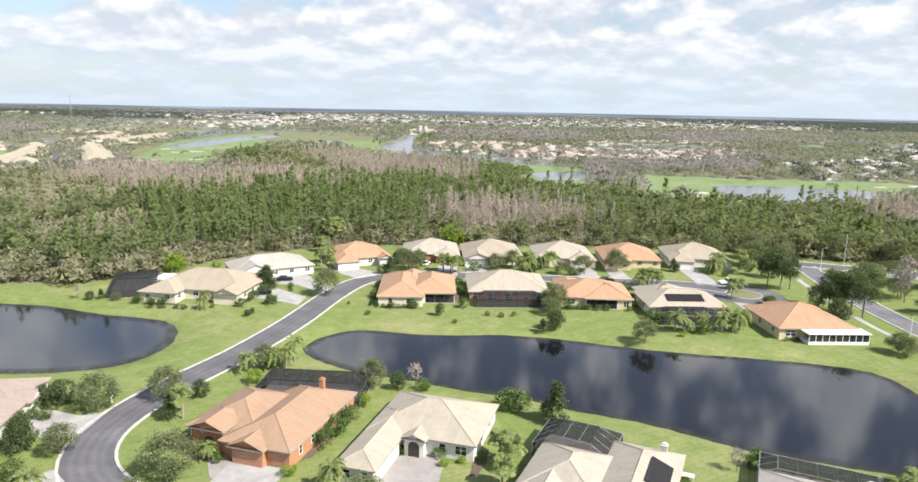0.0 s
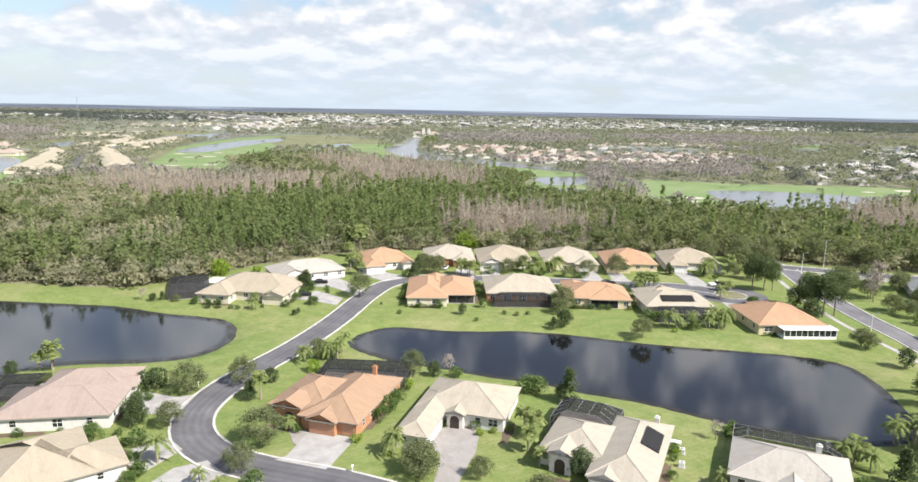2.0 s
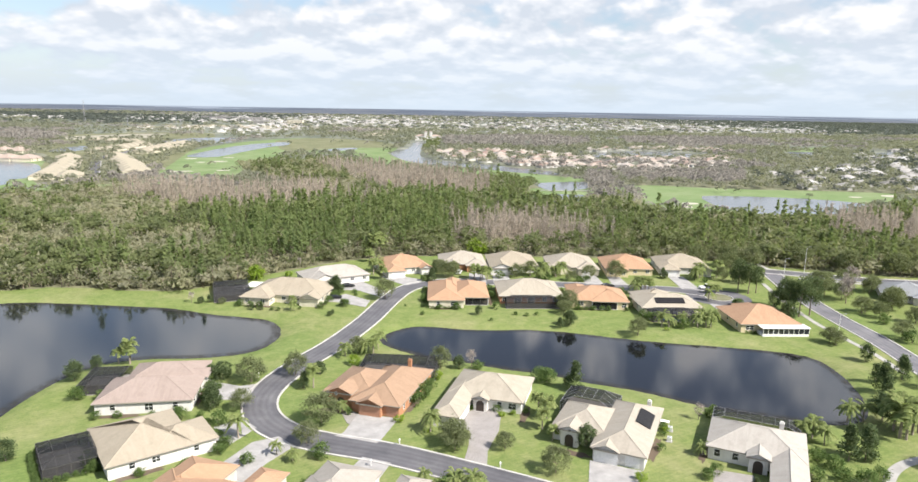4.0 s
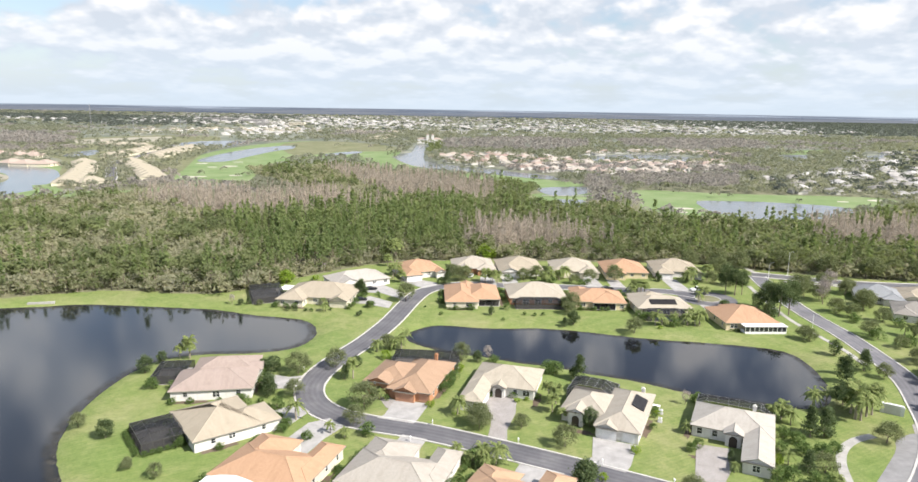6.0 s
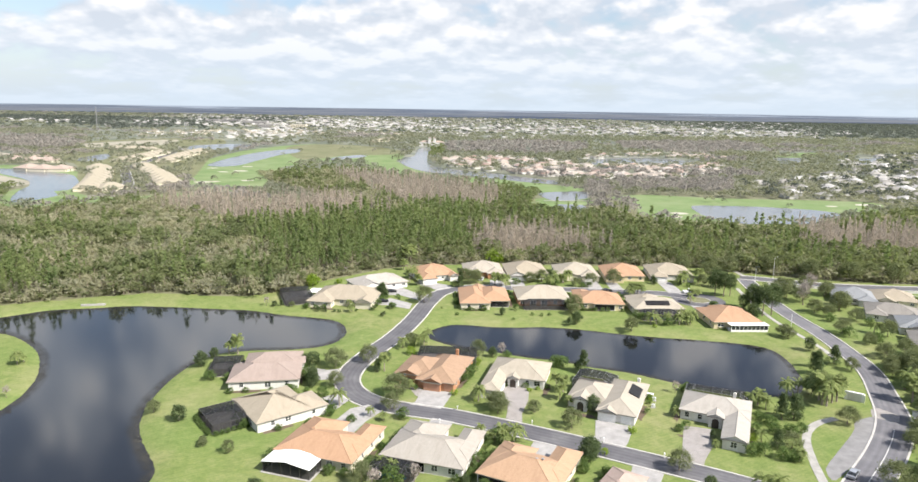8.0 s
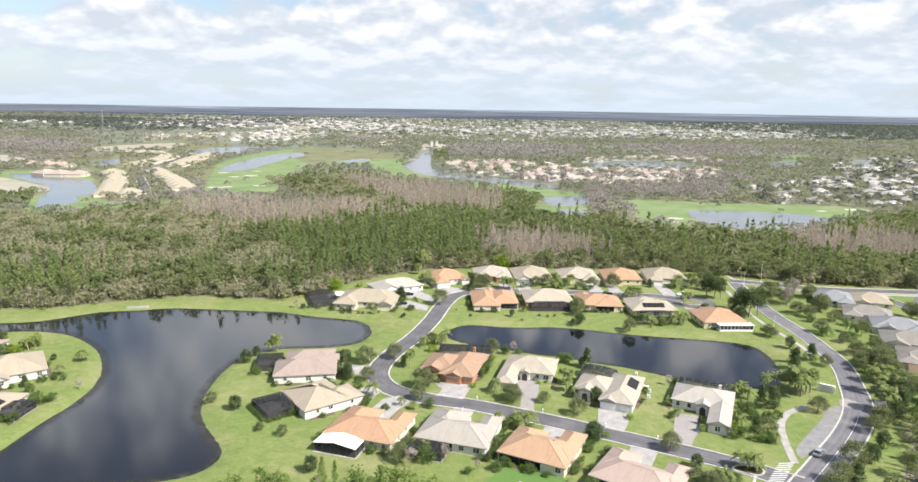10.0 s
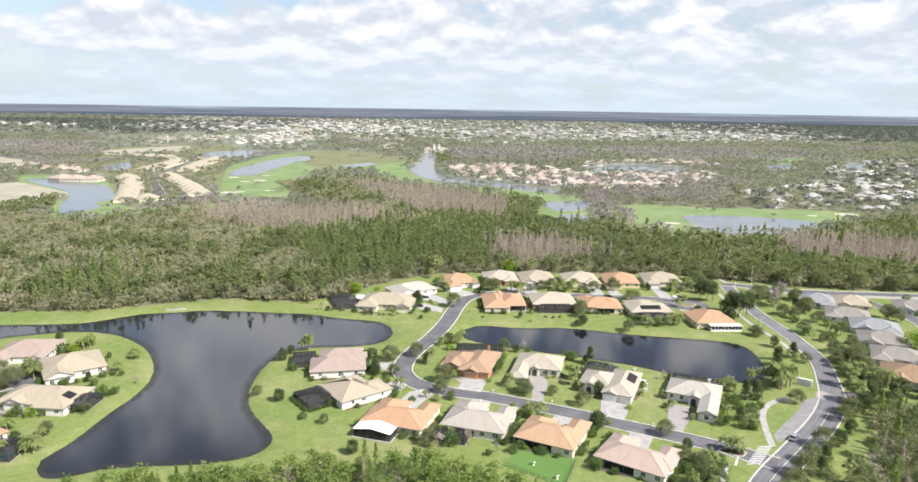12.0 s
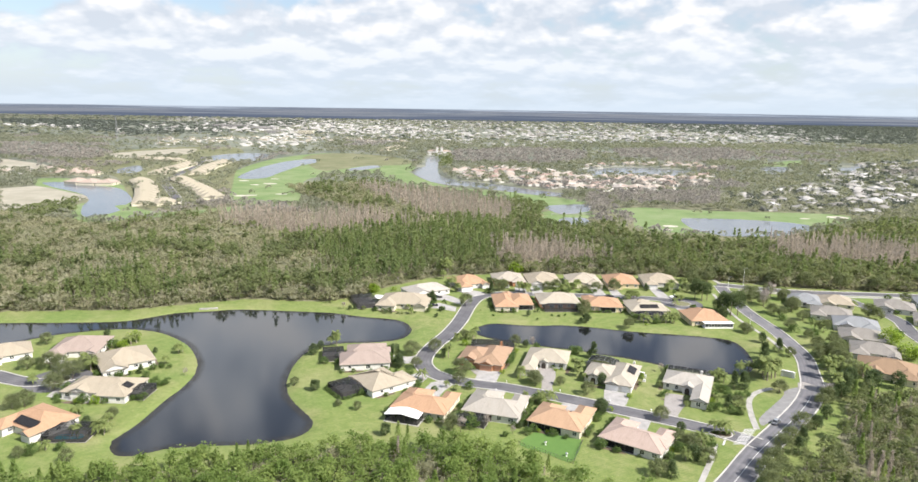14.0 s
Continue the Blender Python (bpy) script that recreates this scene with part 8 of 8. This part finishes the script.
SITES = [[(-579, 636), (-554, 663), (-469, 598), (-433, 567), (-437, 530), (-448, 488), (-471, 471)],
         [(-847, 1045), (-780, 1004), (-669, 907), (-695, 853), (-719, 850)],
         [(-732, 1223), (-639, 1402), (-587, 1201), (-660, 1108)]]
HOUSING = [([(-1300, 2300), (1500, 2300), (2300, 4900), (-2000, 4900)], 0.6), ([(-760, 1480), (-560, 1680), (-120, 1720), (-220, 1960), (-560, 2010), (-900, 1860)], 0.5), ([(-732, 1223), (-526, 1342), (-278, 549), (-323, 515), (-380, 510), (-581, 789), (-617, 855)], 0.45), ([(-1015, 1749), (-662, 2483), (-413, 1855), (-338, 1304), (-504, 1270), (-722, 1191)], 0.35), ([(-41, 939), (47, 1018), (111, 961), (152, 888), (216, 869), (298, 871), (375, 918), (349, 827), (246, 709), (156, 687), (98, 693), (57, 734), (12, 778), (-32, 837)], 0.55), ([(184, 1039), (250, 1099), (351, 1142), (438, 1129), (433, 1030), (373, 1010), (312, 1083), (241, 1060), (184, 982)], 0.4), ([(289, 654), (352, 689), (427, 748), (513, 848), (626, 1058), (789, 1186), (952, 1271), (465, 559), (385, 519), (330, 531), (269, 534)], 0.92), ([(-666, 1782), (-663, 2305), (-694, 3409), (-267, 3409), (-50, 2658), (279, 2785), (699, 2947), (1106, 2958), (1288, 2762), (1357, 2459), (1030, 1842), (767, 1839), (447, 1885), (161, 1691), (-31, 1761), (-295, 2045), (-413, 1855), (-438, 1404), (-553, 1517)], 0.62)]
# where cloud shadow lies on the far woods, drawn by darker leaf colour
CLOUD_SHADED_WOODS = [[(-2540, 3633), (-2044, 3667), (-1424, 3486), (-1032, 4408), (-826, 3455), (-923, 2210), (-989, 1908), (-1340, 2273), (-2149, 3035)],
              [(1215, 5128), (2611, 7076), (3837, 7028), (4232, 6071), (1455, 2007), (1150, 2032), (1252, 2527), (1140, 2772), (1023, 3408)]]
BARE_WOODS = [[(-1047, 1352), (-957, 1419), (-782, 1287), (-693, 1132), (-679, 1022), (-880, 1096)],
              [(-47, 1364), (146, 1558), (270, 1429), (221, 1177), (123, 1053), (52, 1093), (-35, 1078)],
              [(357, 1534), (693, 1656), (687, 1432), (523, 1229), (310, 1254)],
              [(160, 669), (297, 684), (246, 553), (165, 558), (132, 564)],
              [(117, 637), (149, 640), (101, 432), (83, 446)]]
GREEN_WOODS = [[(-233, 700), (-216, 773), (-149, 752), (-44, 548), (-47, 499), (-91, 503), (-154, 575), (-200, 561)],
              [(30, 612), (66, 626), (54, 471), (26, 449)],
              [(-458, 451), (-455, 499), (-457, 564), (-428, 531), (-399, 470), (-402, 429), (-426, 402)],
              [(-77, 1249), (-46, 1289), (-41, 1016), (-60, 936)]]


def far_trees():
    taken = np.array(TAKEN)
    xs, ys = [], []
    sc = []
    for y0, y1, step, size in ((380, 700, 7.6, 0.9), (700, 1150, 10.5, 1.1), (1150, 1900, 16, 1.55), (1900, 4950, 35, 3.0)):
        half = 0.78 * (y1 + 180)
        x, y = scatter(-half, half, y0, y1, step)
        keep = np.abs(x) < 0.74 * (y + 190)
        keep &= ~inside(WOODS_NORTH, x, y)
        for pts in FAR_LAKES.values():
            keep &= ~(inside(pts, x, y) | (off_line(pts, x, y) < 3))
        open_turf = np.zeros(len(x), bool)
        for pts in FAIRWAYS.values():
            open_turf |= inside(pts, x, y)
        keep &= ~open_turf | (rng.uniform(0, 1, len(x)) < 0.025)
        for pts in SITES:
            keep &= ~inside(pts, x, y)
        for pts, share in HOUSING:
            keep &= ~inside(pts, x, y) | (rng.uniform(0, 1, len(x)) < share)
        dense = np.zeros(len(x), bool)
        for pts in CLOUD_SHADED_WOODS + BARE_WOODS + GREEN_WOODS:
            dense |= inside(pts, x, y)
        patch = np.array([noise.noise(Vector((a * 0.005, b * 0.008, 3.0))) for a, b in zip(x, y)])
        keep &= dense | (rng.uniform(0, 1, len(x)) < np.clip(0.86 + 1.2 * patch, 0.35, 1.0))
        x, y = x[keep], y[keep]
        near = np.zeros(len(x), bool)
        if y0 < 1900:
            for tx, ty, tr in taken:
                near |= (np.abs(x - tx) < tr * 0.62) & (np.abs(y - ty) < tr * 0.62)
        xs.append(x[~near])
        ys.append(y[~near])
        sc.append(np.full((~near).sum(), size))
    x, y, s = np.concatenate(xs), np.concatenate(ys), np.concatenate(sc)
    tm = {}
    for size, n in ((0.9, 30), (1.1, 26), (1.55, 20), (3.0, 14)):      # fewer and larger leaves farther off
        for k in range(6):
            r = np.random.default_rng(300 + k)
            tm[size, k] = sprays(dome(4.2, 2.3, 3.4, -0.5, r)(n), 5.6 / n ** 0.5, 0.45, 1.0, r)
    V, S, tones = [], [], []
    tone = np.clip(rng.normal(0.5, 0.25, len(x)), 0, 1)
    bare = np.array([noise.noise(Vector((a * 0.006, b * 0.006, 9.0))) for a, b in zip(x, y)]) > 0.30
    # part of the far trees take the leaf colour darkened for cloud shadow
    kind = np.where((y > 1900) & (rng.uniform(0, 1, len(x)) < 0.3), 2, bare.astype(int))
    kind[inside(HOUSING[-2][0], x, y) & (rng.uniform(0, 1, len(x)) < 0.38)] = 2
    for sl, polys in ((2, CLOUD_SHADED_WOODS), (1, BARE_WOODS), (3, GREEN_WOODS)):
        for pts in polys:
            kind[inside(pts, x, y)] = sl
    for (size, k), sl in itertools.product(tm, range(4)):
        sel = np.where((np.arange(len(x)) % 6 == k) & (kind == sl) & (s == size))[0]
        if not len(sel):
            continue
        a = rng.uniform(0, 6.28, len(sel))
        ca, sa = np.cos(a)[:, None], np.sin(a)[:, None]
        b, w = tm[size, k], s[sel][:, None] * rng.uniform(0.7, 1.35, (len(sel), 1))
        z = b[:, 2][None] * np.minimum(w, 1.3) * rng.uniform(0.8, 1.35, (len(sel), 1))
        V.append(np.stack([(b[:, 0] * ca - b[:, 1] * sa) * w + x[sel][:, None], (b[:, 0] * sa + b[:, 1] * ca) * w + y[sel][:, None], z], -1).reshape(-1, 3))
        S.append(np.full(len(sel) * len(b) // 3, sl))
        tones.append(np.repeat(tone[sel], len(b) // 3))
    v, sl = np.concatenate(V), np.concatenate(S)
    me = tri_mesh("far_woods", v, np.arange(len(v)).reshape(-1, 3), [M["hazy_leaf"], M["hazy_twig"], M["far_shaded"], M["wood_leaf"]], sl)
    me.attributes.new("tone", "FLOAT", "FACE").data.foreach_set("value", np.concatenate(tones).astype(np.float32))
    tagged(hang("far_woods", me), "patchwork of far green and grey woods, haze and cloud shadow in their colours", "woods", kind="stuff")


far_trees()


# ---------------------------------------------------------------- cars, gate, street furniture
def car(x, y, yaw, paint, label, truck=False):
    c = empty("pickup_truck" if truck else "car", pose(x, y, 0.06, 0, 0, yaw), label, "pickup truck" if truck else "car")
    L, W = (5.6, 1.95) if truck else (4.7, 1.85)
    prof = [(-L / 2, 0.35), (-L / 2, 0.95), (-L * 0.20, 1.0 if truck else 1.02), (L * 0.22, 1.0), (L / 2 - 0.05, 0.82), (L / 2, 0.35)]
    cab = [(-L * 0.12, 1.0), (-L * 0.08, 1.72), (L * 0.10, 1.72), (L * 0.22, 1.0)] if truck else [(-L * 0.42, 1.0), (-L * 0.28, 1.48), (L * 0.06, 1.48), (L * 0.24, 1.0)]

    def extrude(name, pr, w0, w1, mat):
        n = len(pr)
        v = [(px, -w0 / 2 if pz < 1.2 else -w1 / 2, pz) for px, pz in pr] + [(px, w0 / 2 if pz < 1.2 else w1 / 2, pz) for px, pz in pr]
        f = [tuple(range(n)), tuple(range(2 * n - 1, n - 1, -1))] + [(i, i + n, (i + 1) % n + n, (i + 1) % n) for i in range(n)]
        bm = bmesh.new()
        vs = [bm.verts.new(q) for q in v]
        for q in f:
            bm.faces.new([vs[i] for i in q])
        bmesh.ops.bevel(bm, geom=bm.edges[:], offset=0.06, segments=1, affect="EDGES")
        return part(name, bm, mat, c)

    extrude("body", prof, W, W, paint)
    extrude("cabin", cab, W * 0.92, W * 0.74, M["glass"])
    xs = sorted(p for p, q in cab if q > 1.2)
    boxed("roof", (xs[0] + 0.05, xs[1] - 0.05, -W * 0.36, W * 0.36, max(q for _, q in cab) - 0.02, max(q for _, q in cab) + 0.035), paint, c)
    for sx in (-0.31, 0.31):
        for sy in (-1, 1):
            v, t = tube([(sx * L, sy * (W / 2 - 0.2), 0.32), (sx * L, sy * (W / 2 + 0.01), 0.32)], [0.33, 0.33], 12)
            hang("wheel", tri_mesh("wheel", np.array(v), np.array(t), [M["tyre"]]), c)
    for sy in (-1, 1):
        boxed("headlight", (L / 2 - 0.1, L / 2 + 0.01, sy * W * 0.36 - 0.16, sy * W * 0.36 + 0.16, 0.62, 0.76), M["trim"], c)
    return c


car(81, 196.2, 8, M["car_white"], "white pickup truck parked on the turning circle", True)
car(-50.5, 190.3, 15, M["car_dark"], "dark car parked on a driveway")
car(-52.5, 175.2, 10, M["car_dark"], "dark car parked beside clipped shrubs")
car(66.0, 44.5, 47, M["car_silver"], "silver car on the entrance road")
car(44.5, 196.0, 3, M["car_dark"], "dark car parked on the far street")
car(-10.5, 213.5, 80, M["car_white"], "white car parked on a driveway")

for gx, gy, yaw, wd, lab in ((89.5, 84.5, -35, 4.2, "white gate wall beside the entrance road"),):
    g = empty("gate_wall", pose(gx, gy, 0, 0, 0, yaw), lab, "gate wall")
    boxed("wall", (-wd / 2, wd / 2, -0.3, 0.3, -0.1, 2.3), M["white"], g)
    boxed("coping", (-wd / 2 - 0.15, wd / 2 + 0.15, -0.42, 0.42, 2.3, 2.5), M["trim"], g)
    for s in (-1, 1):
        boxed("pillar", (s * wd / 2 - 0.4, s * wd / 2 + 0.4, -0.4, 0.4, -0.1, 2.29), M["trim"], g)

for lx, ly, lh in ((130.7, 223.0, 11), (118, 214, 8), (98.5, 140, 8)):
    s = empty("street_lamp", pose(lx, ly, 0), "slim grey street lamp on the verge", "street lamp", "street lamps")
    v, t = tube([(0, 0, -0.3), (0, 0, lh)], [0.09, 0.06], 6)
    hang("pole", tri_mesh("pole", np.array(v), np.array(t), [M["alu"]]), s)
    bm = bmesh.new()
    beam(bm, (0, 0, lh), (1.2, 0, lh + 0.15), 0.08, 0.08)
    box(bm, 1.0, 1.7, -0.15, 0.15, lh + 0.08, lh + 0.2)
    part("lamp_head", bm, M["grille"], s)
for mx, my in ((-22, 75.2), (-3.0, 67.2), (-58.5, 107), (13.5, 58.6), (26.0, 51.5), (-26.5, 67.4)):
    b = empty("mailbox", pose(mx, my, 0), "white mailbox on a post at the kerb", "mailbox", "mailboxes")
    boxed("post", (-0.06, 0.06, -0.06, 0.06, -0.1, 1.0), M["trim"], b)
    boxed("box", (-0.14, 0.14, -0.28, 0.28, 1.0, 1.28), M["trim"], b)

# the small outfall wall on the far lake shore
boxed_wall = boxed("outfall_wall", (-4.5, 4.5, -0.4, 0.4, -1.2, 0.35), M["concrete"], None)
boxed_wall.matrix_world = pose(-166.5, 166.3, 0, 0, 0, 12)
tagged(boxed_wall, "low pale concrete outfall wall at the lake shore", "retaining wall")

# footbridge over the golf pond
fb = empty("footbridge", pose(78, 492, 0, 0, 0, 5), "low white footbridge across the golf pond", "bridge")
boxed("deck", (-24, 24, -0.9, 0.9, 0.45, 0.65), M["concrete"], fb)
for k in range(9):
    boxed("pier", (-23 + 5.7 * k, -22.4 + 5.7 * k, -0.8, 0.8, -0.5, 0.45), M["concrete"], fb)


# fence, birdbaths and garden table behind the houses
def fence(p, q, label):
    p, q = Vector((*p, 0)), Vector((*q, 0))
    f = empty("wire_fence", Matrix(), label, "fence")
    n = max(2, round((q - p).length / 1.8))
    for k in range(n + 1):
        r = p.lerp(q, k / n)
        bm = bmesh.new()
        beam(bm, (r.x, r.y, -0.1), (r.x, r.y, 1.25), 0.07, 0.07)
        part("post", bm, M["bronze"], f)
    for z in (0.15, 0.5, 0.85, 1.2):
        bm = bmesh.new()
        beam(bm, (p.x, p.y, z), (q.x, q.y, z), 0.03, 0.04)
        part("rail", bm, M["bronze"], f)


sheet("grass_fenced_lawn", catmull([(-21.6, 28.6), (-14.5, 37.5), (-9.0, 35.4), (-2.0, 31.6), (-7.4, 18.4), (-13.5, 22.5)], 1.5), 0.02, M["fed_lawn"], "deep green mown lawn inside a wire fence", "lawn")
fence((-7.0, 17.1), (-1.7, 30.5), "dark wire fence at the side of a back lawn")
fence((-21.9, 28.4), (-7.0, 17.1), "dark wire fence along the foot of a back lawn")
for x, y in ((-13.6, 28.3), (-8.2, 21.5)):
    b = empty("birdbath", pose(x, y, 0), "small white stone birdbath on a back lawn", "birdbath", "birdbaths")
    v, t = tube([(0, 0, 0), (0, 0, 0.12), (0, 0, 0.7), (0, 0, 0.8)], [0.3, 0.14, 0.11, 0.2], 10)
    hang("pedestal", tri_mesh("pedestal", np.array(v), np.array(t), [M["trim"]]), b)
    v, t = tube([(0, 0, 0.78), (0, 0, 0.95), (0, 0, 0.96), (0, 0, 0.86)], [0.2, 0.5, 0.42, 0.05], 14)
    hang("bowl", tri_mesh("bowl", np.array(v), np.array(t), [M["trim"]]), b)
g = empty("garden_table", pose(32.5, 85.9, 0, 0, 0, -24), "white garden table beside the house wall", "table")
boxed("tabletop", (-0.9, 0.9, -0.55, 0.55, 0.70, 0.75), M["trim"], g)
for sx in (-0.8, 0.8):
    for sy in (-0.45, 0.45):
        boxed("leg", (sx - 0.04, sx + 0.04, sy - 0.04, sy + 0.04, 0, 0.70), M["trim"], g)
for x, y in ((32.7, 83.0), (31.2, 78.6)):
    b = empty("air_conditioner", pose(x, y, 0, 0, 0, -24), "pale grey air-conditioning unit on a pad by the wall", "air conditioner", "air conditioners")
    boxed("pad", (-0.6, 0.6, -0.6, 0.6, -0.05, 0.1), M["concrete"], b)
    boxed("casing", (-0.42, 0.42, -0.42, 0.42, 0.1, 0.95), M["alu"], b)
    v, t = tube([(0, 0, 0.95), (0, 0, 1.0), (0, 0, 1.0)], [0.34, 0.3, 0.02], 14)
    hang("fan_grille", tri_mesh("fan_grille", np.array(v), np.array(t), [M["grille"]]), b)

s = empty("entrance_sign", pose(97.4, 69.7, 0, 0, 0, -12), "white entrance sign board on two slim posts", "sign")
for px in (-1.0, 1.0):
    boxed("post", (px - 0.1, px + 0.1, -0.1, 0.1, -0.1, 2.3), M["trim"], s)
boxed("board", (-1.5, 1.5, -0.16, 0.16, 2.3, 3.7), M["trim"], s)
boxed("cap", (-1.65, 1.65, -0.28, 0.28, 3.7, 3.85), M["concrete"], s)
